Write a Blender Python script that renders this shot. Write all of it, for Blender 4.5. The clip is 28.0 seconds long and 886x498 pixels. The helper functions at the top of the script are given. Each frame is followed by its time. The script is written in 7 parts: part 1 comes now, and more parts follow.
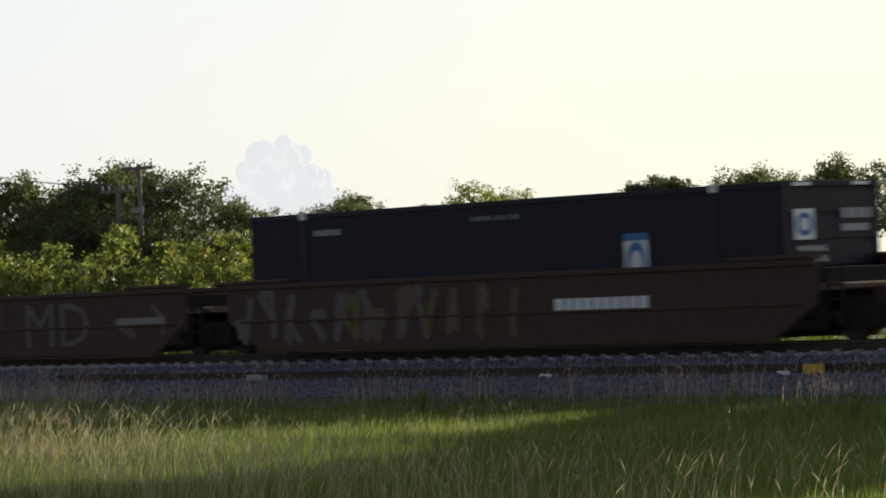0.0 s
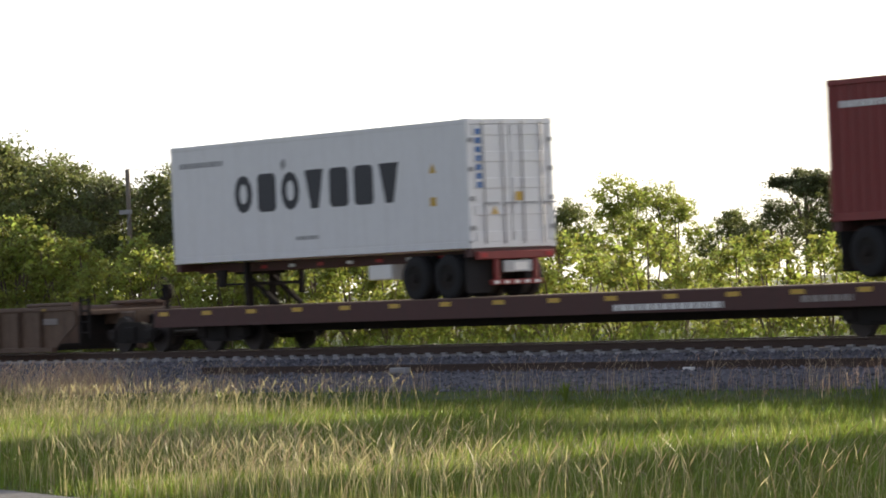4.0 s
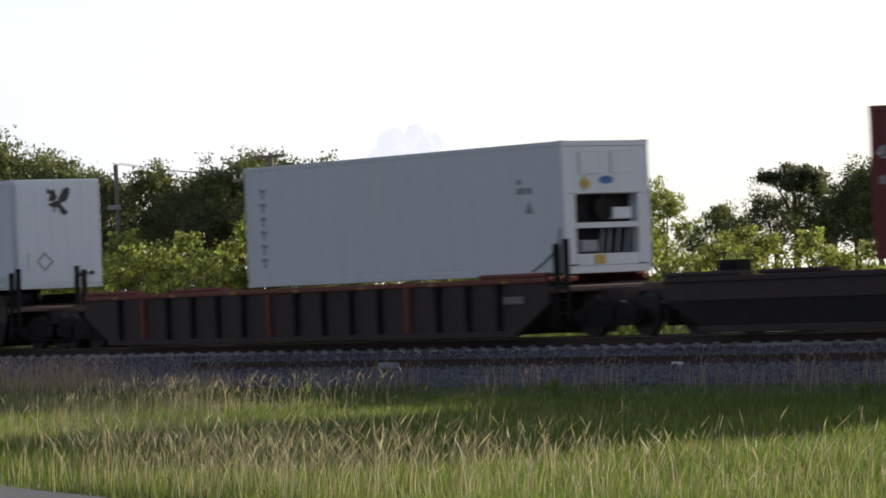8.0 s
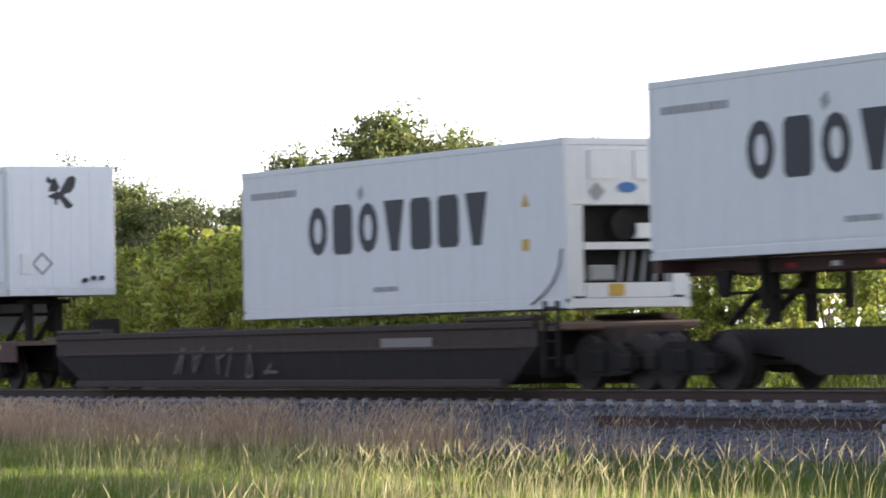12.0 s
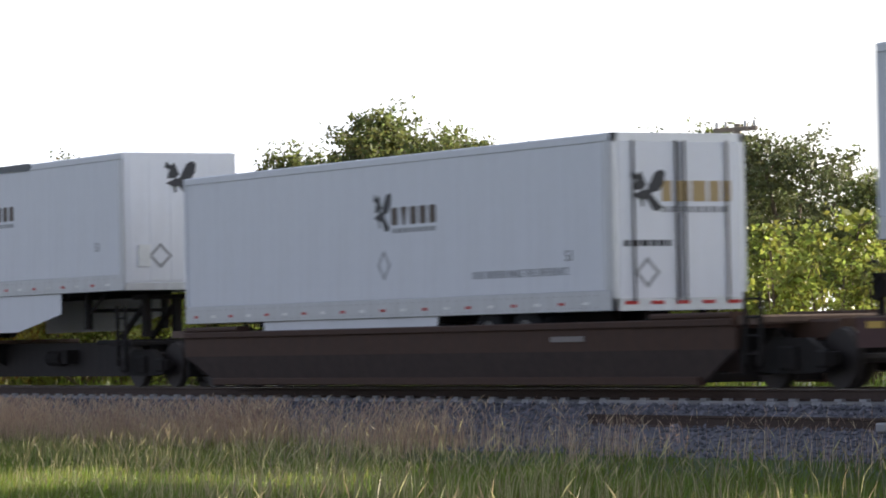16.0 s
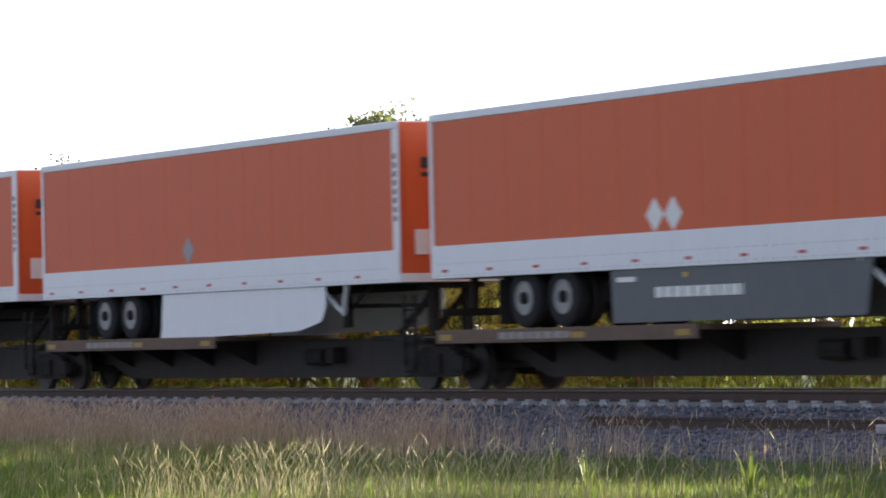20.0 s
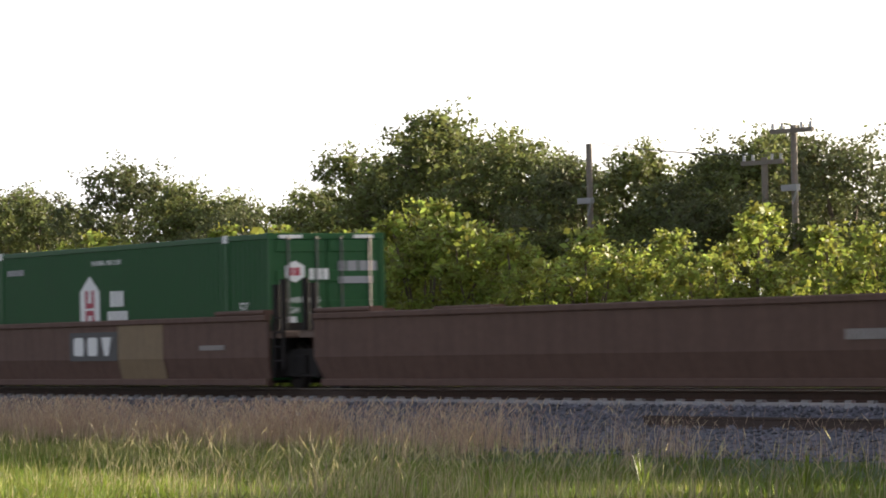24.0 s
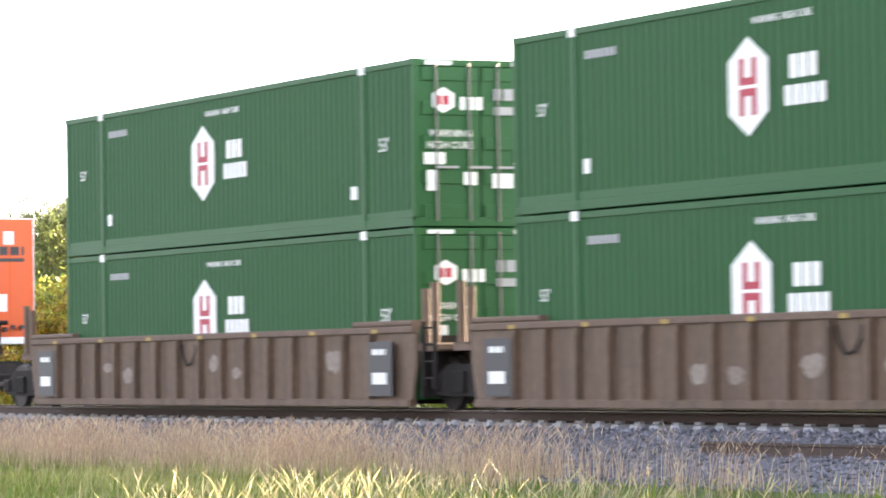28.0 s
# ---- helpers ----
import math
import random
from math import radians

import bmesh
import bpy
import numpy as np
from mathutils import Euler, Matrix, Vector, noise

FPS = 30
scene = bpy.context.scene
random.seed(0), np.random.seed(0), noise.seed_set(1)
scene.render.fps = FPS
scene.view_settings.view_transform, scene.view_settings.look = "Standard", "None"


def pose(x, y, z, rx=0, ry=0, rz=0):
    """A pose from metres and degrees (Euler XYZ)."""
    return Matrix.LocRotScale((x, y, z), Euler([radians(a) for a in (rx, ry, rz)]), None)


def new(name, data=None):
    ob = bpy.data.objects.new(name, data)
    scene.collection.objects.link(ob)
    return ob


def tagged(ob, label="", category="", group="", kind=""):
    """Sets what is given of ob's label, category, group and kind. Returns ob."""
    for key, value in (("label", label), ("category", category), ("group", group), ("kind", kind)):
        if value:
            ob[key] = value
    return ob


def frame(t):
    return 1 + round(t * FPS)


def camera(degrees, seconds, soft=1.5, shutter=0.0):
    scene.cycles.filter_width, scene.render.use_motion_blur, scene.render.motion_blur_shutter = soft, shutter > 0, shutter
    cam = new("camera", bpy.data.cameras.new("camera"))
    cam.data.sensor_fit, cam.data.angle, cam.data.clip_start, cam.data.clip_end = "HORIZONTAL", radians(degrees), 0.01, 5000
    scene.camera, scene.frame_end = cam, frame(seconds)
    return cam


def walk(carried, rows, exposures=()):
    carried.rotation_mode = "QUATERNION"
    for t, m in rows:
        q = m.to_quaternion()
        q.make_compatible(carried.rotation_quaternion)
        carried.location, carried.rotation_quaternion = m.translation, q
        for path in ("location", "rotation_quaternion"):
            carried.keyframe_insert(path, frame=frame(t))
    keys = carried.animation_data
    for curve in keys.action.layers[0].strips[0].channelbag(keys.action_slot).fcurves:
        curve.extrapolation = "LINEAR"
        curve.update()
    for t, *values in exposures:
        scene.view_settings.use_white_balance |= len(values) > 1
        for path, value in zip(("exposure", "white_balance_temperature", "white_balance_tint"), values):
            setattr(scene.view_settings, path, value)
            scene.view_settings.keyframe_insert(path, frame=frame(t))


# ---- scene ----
cam = camera(13.549, 28.0, soft=1.8, shutter=0.25)

# camera: long lens at the edge of a grass field, moving in towards the line between 9.7 and 11 s
ROWS = [
    (0, pose(25.157, -51.927, 1.31, 90.624, 0, 50.802) @ pose(0, 0, 0, 0, 0, -2.377)),
    (0.5, pose(25.16, -51.93, 1.31, 90.623, 0, 51.195) @ pose(0, 0, 0, 0, 0, -2.379)),
    (1, pose(25.16, -51.93, 1.31, 90.611, 0, 51.343) @ pose(0, 0, 0, 0, 0, -2.38)),
    (1.5, pose(25.16, -51.93, 1.31, 90.593, 0, 51.604) @ pose(0, 0, 0, 0, 0, -2.383)),
    (2, pose(25.161, -51.931, 1.31, 90.591, 0, 51.772) @ pose(0, 0, 0, 0, 0, -2.416)),
    (2.5, pose(25.148, -51.921, 1.31, 90.597, 0, 51.831) @ pose(0, 0, 0, 0, 0, -2.445)),
    (3, pose(25.166, -51.934, 1.31, 90.636, 0, 52.118) @ pose(0, 0, 0, 0, 0, -2.414)),
    (3.5, pose(25.16, -51.93, 1.31, 90.614, 0, 52.679) @ pose(0, 0, 0, 0, 0, -2.374)),
    (4, pose(25.161, -51.931, 1.31, 90.604, 0, 53.001) @ pose(0, 0, 0, 0, 0, -2.378)),
    (4.5, pose(25.155, -51.926, 1.31, 90.557, 0, 52.946) @ pose(0, 0, 0, 0, 0, -2.408)),
    (6.5, pose(25.163, -51.932, 1.31, 90.592, 0, 52.947) @ pose(0, 0, 0, 0, 0, -2.401)),
    (7, pose(25.16, -51.93, 1.31, 90.57, 0, 53.005) @ pose(0, 0, 0, 0, 0, -2.388)),
    (7.5, pose(25.16, -51.93, 1.31, 90.547, 0, 52.907) @ pose(0, 0, 0, 0, 0, -2.4)),
    (8, pose(25.162, -51.932, 1.31, 90.521, 0, 52.828) @ pose(0, 0, 0, 0, 0, -2.417)),
    (8.5, pose(25.16, -51.93, 1.31, 90.555, 0, 52.907) @ pose(0, 0, 0, 0, 0, -2.416)),
    (9, pose(25.166, -51.934, 1.31, 90.619, 0, 53.158) @ pose(0, 0, 0, 0, 0, -2.416)),
    (9.5, pose(25.16, -51.93, 1.31, 90.565, 0, 54.123) @ pose(0, 0, 0, 0, 0, -2.38)),
    (9.75, pose(23.902, -51.001, 1.288, 90.668, 0, 54.748) @ pose(0, 0, 0, 0, 0, -2.174)),
    (10, pose(19.758, -47.941, 1.213, 90.77, 0, 55.374) @ pose(0, 0, 0, 0, 0, -1.967)),
    (10.2, pose(14.834, -44.305, 1.125, 90.875, 0, 55.773) @ pose(0, 0, 0, 0, 0, -1.762)),
    (10.3, pose(11.802, -42.065, 1.071, 90.945, 0, 55.966) @ pose(0, 0, 0, 0, 0, -1.774)),
    (10.4, pose(9.001, -39.997, 1.021, 91.027, 0, 56.24) @ pose(0, 0, 0, 0, 0, -1.627)),
    (10.5, pose(6.542, -38.181, 0.977, 91.164, 0, 56.626) @ pose(0, 0, 0, 0, 0, -1.634)),
    (10.75, pose(1.761, -34.651, 0.892, 91.241, 0, 57.652) @ pose(0, 0, 0, 0, 0, -1.413)),
    (11, pose(-0.023, -33.333, 0.86, 91.318, 0, 58.677) @ pose(0, 0, 0, 0, 0, -1.191)),
    (11.5, pose(-0, -33.35, 0.86, 91.352, 0, 59.97) @ pose(0, 0, 0, 0, 0, -1.22)),
    (12, pose(-0.004, -33.347, 0.86, 91.424, 0, 60.76) @ pose(0, 0, 0, 0, 0, -1.271)),
    (12.5, pose(-0.001, -33.35, 0.86, 91.438, 0, 60.816) @ pose(0, 0, 0, 0, 0, -1.276)),
    (13, pose(0.005, -33.354, 0.86, 91.426, 0, 60.74) @ pose(0, 0, 0, 0, 0, -1.295)),
    (13.5, pose(0.009, -33.356, 0.86, 91.429, 0, 60.741) @ pose(0, 0, 0, 0, 0, -1.288)),
    (15.5, pose(-0.001, -33.349, 0.86, 91.428, 0, 60.674) @ pose(0, 0, 0, 0, 0, -1.219)),
    (16, pose(0.001, -33.351, 0.86, 91.393, 0, 60.665) @ pose(0, 0, 0, 0, 0, -1.167)),
    (16.5, pose(-0, -33.35, 0.86, 91.403, 0, 60.668) @ pose(0, 0, 0, 0, 0, -1.172)),
    (17, pose(0.007, -33.355, 0.86, 91.412, 0, 60.689) @ pose(0, 0, 0, 0, 0, -1.195)),
    (17.5, pose(0, -33.35, 0.86, 91.415, 0, 60.668) @ pose(0, 0, 0, 0, 0, -1.188)),
    (18, pose(-0.002, -33.348, 0.86, 91.406, 0, 60.667) @ pose(0, 0, 0, 0, 0, -1.178)),
    (18.5, pose(0.001, -33.35, 0.86, 91.421, 0, 60.667) @ pose(0, 0, 0, 0, 0, -1.204)),
    (19, pose(0.006, -33.355, 0.86, 91.41, 0, 60.678) @ pose(0, 0, 0, 0, 0, -1.229)),
    (19.5, pose(0, -33.35, 0.86, 91.424, 0, 60.65) @ pose(0, 0, 0, 0, 0, -1.238)),
    (20, pose(-0.001, -33.349, 0.86, 91.425, 0, 60.661) @ pose(0, 0, 0, 0, 0, -1.24)),
    (20.5, pose(0, -33.35, 0.86, 91.41, 0, 60.664) @ pose(0, 0, 0, 0, 0, -1.231)),
    (21, pose(-0, -33.35, 0.86, 91.4, 0, 60.673) @ pose(0, 0, 0, 0, 0, -1.227)),
    (21.5, pose(0, -33.35, 0.86, 91.411, 0, 60.664) @ pose(0, 0, 0, 0, 0, -1.233)),
    (22, pose(-0.002, -33.349, 0.86, 91.427, 0, 60.651) @ pose(0, 0, 0, 0, 0, -1.226)),
    (22.5, pose(-0.002, -33.348, 0.86, 91.417, 0, 60.622) @ pose(0, 0, 0, 0, 0, -1.184)),
    (24.5, pose(-0.001, -33.349, 0.86, 91.441, 0, 61.814) @ pose(0, 0, 0, 0, 0, -1.087)),
    (25, pose(-0, -33.35, 0.86, 91.448, 0, 61.924) @ pose(0, 0, 0, 0, 0, -1.056)),
    (25.5, pose(0, -33.35, 0.86, 91.446, 0, 62.034) @ pose(0, 0, 0, 0, 0, -1.016)),
    (26, pose(-1.28, -32.405, 0.837, 91.509, 0, 62.43) @ pose(0, 0, 0, 0, 0, -0.974)),
    (26.4, pose(-3.012, -31.126, 0.806, 91.576, 0, 62.827) @ pose(0, 0, 0, 0, 0, -0.951)),
    (26.5, pose(-3.529, -30.744, 0.797, 91.605, 0, 62.932) @ pose(0, 0, 0, 0, 0, -0.942)),
    (27, pose(-5.159, -29.54, 0.768, 91.698, 0, 63.159) @ pose(0, 0, 0, 0, 0, -0.912)),
    (28, pose(-5.309, -29.429, 0.765, 91.781, 0, 63.024) @ pose(0, 0, 0, 0, 0, -0.875)),
]
EXPOSURES = [(t, e + 0.78, 6000 if t < 2.2 else 6250 if t < 5 else 5750 if t < 9.8 else 6000 if t < 11.8 else 5900 if t < 23 else 6500, 8 if t < 2.2 else 13) for t, e in ((0, -0.5), (1, -0.8), (2, -0.7), (2.5, 0.1), (3, 0.35), (3.5, 0.5), (4.5, 0.35), (6.5, -0.4), (7.2, -0.25), (8, -0.35), (9.5, -0.1), (10.1, 0.1), (10.7, 1.55), (11.3, 1.75), (12, 1.0), (12.6, 0.7), (13.5, 0.6),
                                              (15.5, 0.5), (17, 0.5), (18, 0.92), (19, 0.9), (20, 0.95), (22.5, 1.4), (24.5, 0.5), (26.4, 0.7), (27.1, 1.05), (28, 2.7))]
walk(cam, ROWS, EXPOSURES)

# ---- light: low evening sun behind the train ----
SUN_AZ, SUN_EL = 5.0, 12.3     # degrees from +y towards -x, and up
d = Vector((-math.sin(radians(SUN_AZ)) * math.cos(radians(SUN_EL)), math.cos(radians(SUN_AZ)) * math.cos(radians(SUN_EL)), math.sin(radians(SUN_EL))))
sun = new("sun", bpy.data.lights.new("sun", "SUN"))
sun.data.energy, sun.data.angle, sun.data.color = 5.0, radians(0.6), (1.0, 0.85, 0.62)
sun.matrix_world = Matrix.Translation((40, 60, 40)) @ d.to_track_quat("Z", "Y").to_matrix().to_4x4()
world = bpy.data.worlds.new("evening_sky")
scene.world, world.use_nodes = world, True
nt = world.node_tree
sky = nt.nodes.new("ShaderNodeTexSky")
sky.sky_type, sky.sun_disc = "NISHITA", False
sky.sun_elevation, sky.sun_rotation = radians(SUN_EL), math.atan2(d.x, d.y)
sky.air_density, sky.dust_density, sky.ozone_density = 1.0, 3.0, 1.0
nt.nodes["Background"].inputs[1].default_value = 0.09
# humid evening haze: bright on the sun's side of the sky, dimmer behind
where = nt.nodes.new("ShaderNodeTexCoord")
side = nt.nodes.new("ShaderNodeVectorMath")
side.operation = "DOT_PRODUCT"
side.inputs[1].default_value = d
nt.links.new(where.outputs["Generated"], side.inputs[0])
glow = nt.nodes.new("ShaderNodeValToRGB")
e = glow.color_ramp.elements
e[0].position, e[0].color = 0.42, (0.345, 0.35, 0.385, 1)
e[1].position, e[1].color = 0.88, (1.0, 0.955, 0.80, 1)
mid = e.new(0.66)
mid.color = (0.77, 0.785, 0.835, 1)
warm = e.new(0.76)
warm.color = (0.835, 0.835, 0.855, 1)
half_turn = nt.nodes.new("ShaderNodeMath")
half_turn.operation = "MULTIPLY_ADD"
half_turn.inputs[1].default_value = half_turn.inputs[2].default_value = 0.5
nt.links.new(side.outputs["Value"], half_turn.inputs[0])
nt.links.new(half_turn.outputs[0], glow.inputs[0])
# the haze thins out towards the zenith
up = nt.nodes.new("ShaderNodeSeparateXYZ")
nt.links.new(where.outputs["Generated"], up.inputs[0])
thin = nt.nodes.new("ShaderNodeValToRGB")
e = thin.color_ramp.elements
e[0].position, e[0].color = 0.0, (1.06, 1.02, 0.93, 1)
e[1].position, e[1].color = 0.7, (0.26, 0.27, 0.29, 1)
low = e.new(0.22)
low.color = (0.78, 0.80, 0.84, 1)
lower = e.new(0.1)
lower.color = (0.96, 0.97, 0.99, 1)
nt.links.new(up.outputs[2], thin.inputs[0])
both = nt.nodes.new("ShaderNodeVectorMath")
both.operation = "MULTIPLY"
nt.links.new(glow.outputs[0], both.inputs[0])
nt.links.new(thin.outputs[0], both.inputs[1])
veil = nt.nodes.new("ShaderNodeVectorMath")
veil.operation = "SCALE"
veil.inputs["Scale"].default_value = 11.0
nt.links.new(both.outputs[0], veil.inputs[0])
haze = nt.nodes.new("ShaderNodeMix")
haze.data_type = "RGBA"
haze.inputs[0].default_value = 0.8
nt.links.new(sky.outputs[0], haze.inputs[6])
nt.links.new(veil.outputs[0], haze.inputs[7])
nt.links.new(haze.outputs[2], nt.nodes["Background"].inputs[0])

# ---- materials ----
def material(name, color, rough=0.6, metal=0.0, grain=0.12, scale=6.0, bump=0.02, dirt=0.0, dirt_color=(0.05, 0.04, 0.03), streak=False, island=0.0, through_light=0.0):
    m = bpy.data.materials.new(name)
    m.use_nodes = True
    n, l = m.node_tree.nodes, m.node_tree.links
    b = n["Principled BSDF"]
    b.inputs["Roughness"].default_value, b.inputs["Metallic"].default_value = rough, metal
    tc = n.new("ShaderNodeTexCoord")
    mp = n.new("ShaderNodeMapping")
    l.new(tc.outputs["Object"], mp.inputs[0])
    mp.inputs["Scale"].default_value = (scale, scale, scale)
    fine = n.new("ShaderNodeTexNoise")
    fine.inputs["Scale"].default_value, fine.inputs["Detail"].default_value = 4.0, 6.0
    l.new(mp.outputs[0], fine.inputs["Vector"])
    hsv = n.new("ShaderNodeHueSaturation")
    hsv.inputs["Color"].default_value = (*color, 1)
    mr = n.new("ShaderNodeMapRange")
    mr.inputs[3].default_value, mr.inputs[4].default_value = 1 - grain, 1 + grain
    l.new(fine.outputs[0], mr.inputs[0])
    value = mr.outputs[0]
    if island:
        geo = n.new("ShaderNodeNewGeometry")
        mi = n.new("ShaderNodeMapRange")
        mi.inputs[3].default_value, mi.inputs[4].default_value = 1 - island, 1 + island
        l.new(geo.outputs["Random Per Island"], mi.inputs[0])
        mul = n.new("ShaderNodeMath")
        mul.operation = "MULTIPLY"
        l.new(value, mul.inputs[0])
        l.new(mi.outputs[0], mul.inputs[1])
        value = mul.outputs[0]
        mh = n.new("ShaderNodeMapRange")
        mh.inputs[3].default_value, mh.inputs[4].default_value = 0.47, 0.53
        l.new(geo.outputs["Random Per Island"], mh.inputs[0])
        l.new(mh.outputs[0], hsv.inputs["Hue"])
    l.new(value, hsv.inputs["Value"])
    col = hsv.outputs[0]
    if dirt:
        md = n.new("ShaderNodeMapping")
        l.new(tc.outputs["Object"], md.inputs[0])
        md.inputs["Scale"].default_value = (3.2, 3.2, 0.25) if streak else (0.9, 0.9, 0.9)
        big = n.new("ShaderNodeTexNoise")
        big.inputs["Scale"].default_value, big.inputs["Detail"].default_value, big.inputs["Roughness"].default_value = 1.6, 7.0, 0.65
        l.new(md.outputs[0], big.inputs["Vector"])
        ramp = n.new("ShaderNodeValToRGB")
        ramp.color_ramp.elements[0].position, ramp.color_ramp.elements[1].position = 0.45, 0.8
        ramp.color_ramp.elements[1].color = (dirt, dirt, dirt, 1)
        ramp.color_ramp.elements[0].color = (0, 0, 0, 1)
        l.new(big.outputs[0], ramp.inputs[0])
        mix = n.new("ShaderNodeMix")
        mix.data_type = "RGBA"
        l.new(ramp.outputs[0], mix.inputs[0])
        l.new(col, mix.inputs[6])
        mix.inputs[7].default_value = (*dirt_color, 1)
        col = mix.outputs[2]
    l.new(col, b.inputs["Base Color"])
    if bump:
        bp = n.new("ShaderNodeBump")
        bp.inputs["Strength"].default_value, bp.inputs["Distance"].default_value = 0.4, bump
        l.new(fine.outputs[0], bp.inputs["Height"])
        l.new(bp.outputs[0], b.inputs["Normal"])
    if through_light:
        tr = n.new("ShaderNodeBsdfTranslucent")
        l.new(col, tr.inputs[0])
        ms = n.new("ShaderNodeMixShader")
        ms.inputs[0].default_value = through_light
        l.new(b.outputs[0], ms.inputs[1])
        l.new(tr.outputs[0], ms.inputs[2])
        l.new(ms.outputs[0], n["Material Output"].inputs[0])
    return m


GRASS = material("grass_blade", (0.15, 0.20, 0.03), 0.5, grain=0.35, scale=0.12, bump=0, island=0.45, through_light=0.55)
STRAW = material("dry_grass", (0.42, 0.36, 0.20), 0.6, grain=0.25, scale=0.3, bump=0, island=0.35, through_light=0.4)
# reddish straw, its colour raised to stand for sun along the ballast
EDGE_STRAW = material("reddish_dry_grass", (0.60, 0.44, 0.31), 0.6, grain=0.25, scale=0.3, bump=0, island=0.3, through_light=0.45)
PALE_GRASS = material("yellowing_grass", (0.33, 0.33, 0.10), 0.55, grain=0.3, scale=0.2, bump=0, island=0.4, through_light=0.55)
SOIL = material("turf", (0.05, 0.08, 0.02), 0.9, grain=0.5, scale=0.5, bump=0.06, dirt=0.6, dirt_color=(0.16, 0.13, 0.06))
ASPHALT = material("worn_asphalt", (0.11, 0.11, 0.115), 0.85, grain=0.35, scale=6, bump=0.02, dirt=0.5, dirt_color=(0.07, 0.065, 0.06))
BALLAST = material("ballast_bed", (0.11, 0.11, 0.13), 0.9, grain=0.6, scale=7, bump=0.05)
STONE = material("ballast_stone", (0.145, 0.145, 0.17), 0.85, grain=0.25, scale=3, bump=0.01, island=0.55)
CONCRETE = material("concrete_tie", (0.36, 0.355, 0.36), 0.85, grain=0.2, scale=3, bump=0.005, dirt=0.5, dirt_color=(0.15, 0.13, 0.12))
RAIL_SIDE = material("rusty_rail", (0.075, 0.05, 0.04), 0.8, 0.2, grain=0.3, scale=5)
RAIL_TOP = material("polished_rail", (0.55, 0.53, 0.5), 0.25, 1.0, grain=0.1, scale=3, bump=0)
LEAF = material("leaf", (0.15, 0.17, 0.055), 0.55, grain=0.3, scale=0.4, bump=0, island=0.5, through_light=0.5)
# sunlit brightness of hedge and pale trees is put into this leaf colour
LEAF_LIGHT = material("sunlit_leaf", (0.25, 0.28, 0.055), 0.5, grain=0.3, scale=0.4, bump=0, island=0.5, through_light=0.55)
LEAF_DARK = material("pine_leaf", (0.12, 0.135, 0.055), 0.6, grain=0.3, scale=0.4, bump=0, island=0.4, through_light=0.4)
BARK = material("bark", (0.13, 0.10, 0.075), 0.9, grain=0.5, scale=5, bump=0.03)
POLE_WOOD = material("weathered_pole", (0.22, 0.19, 0.16), 0.85, grain=0.3, scale=4)
CERAMIC = material("insulator", (0.5, 0.5, 0.52), 0.3, grain=0.05, bump=0)
WIRE = material("wire", (0.08, 0.08, 0.08), 0.6, bump=0)
WHITE = material("white_paint", (0.80, 0.80, 0.81), 0.42, grain=0.04, scale=1.2, bump=0.002, dirt=0.16, dirt_color=(0.42, 0.38, 0.33), streak=True)
WHITE_TRAILER = material("white_trailer_skin", (0.80, 0.81, 0.845), 0.36, grain=0.03, scale=1.2, bump=0.002, dirt=0.14, dirt_color=(0.5, 0.47, 0.43), streak=True)
ORANGE = material("orange_trailer_skin", (0.66, 0.105, 0.02), 0.5, grain=0.05, scale=1.2, bump=0.002, dirt=0.3, dirt_color=(0.40, 0.12, 0.06), streak=True)
CRIMSON = material("oxide_red_paint", (0.23, 0.032, 0.03), 0.5, grain=0.08, scale=1.5, bump=0.003, dirt=0.35, dirt_color=(0.11, 0.03, 0.025), streak=True)
BLUE = material("blue_paint", (0.055, 0.09, 0.235), 0.45, grain=0.08, scale=1.5, bump=0.003, dirt=0.3, dirt_color=(0.10, 0.09, 0.12), streak=True)
GREEN = material("green_paint", (0.017, 0.092, 0.026), 0.5, grain=0.07, scale=1.5, bump=0.003, dirt=0.3, dirt_color=(0.035, 0.08, 0.042), streak=True)
BLACK = material("blue_black_paint", (0.022, 0.021, 0.03), 0.55, grain=0.1, scale=1.5, bump=0.003, dirt=0.3, dirt_color=(0.042, 0.038, 0.04), streak=True)
ALU = material("brushed_aluminium", (0.55, 0.56, 0.58), 0.42, 0.75, grain=0.08, scale=3, bump=0.002, dirt=0.35, dirt_color=(0.3, 0.29, 0.28), streak=True)
GREY_RAIL = material("grey_rail_paint", (0.42, 0.43, 0.45), 0.5, 0.2, grain=0.08, scale=2, bump=0.002, dirt=0.4, dirt_color=(0.25, 0.23, 0.22), streak=True)
DARK_SKIRT = material("dark_grey_skirt", (0.085, 0.095, 0.11), 0.45, grain=0.06, scale=2, bump=0.002, dirt=0.3, dirt_color=(0.15, 0.14, 0.13))
RUBBER = material("tyre_rubber", (0.025, 0.025, 0.027), 0.85, grain=0.2, scale=6)
STEEL_DARK = material("grimy_black_steel", (0.017, 0.015, 0.014), 0.8, 0.0, grain=0.3, scale=4, dirt=0.5, dirt_color=(0.045, 0.03, 0.025))
WHEEL_STEEL = material("wheel_steel", (0.038, 0.03, 0.027), 0.65, 0.2, grain=0.2, scale=5)
WELL_TAN = material("faded_tan_car_paint", (0.135, 0.086, 0.056), 0.7, grain=0.35, scale=2, bump=0.004, dirt=0.95, dirt_color=(0.05, 0.031, 0.024), streak=True)
FADED_YELLOW = material("faded_yellow_marker", (0.36, 0.24, 0.05), 0.6, grain=0.2, bump=0)
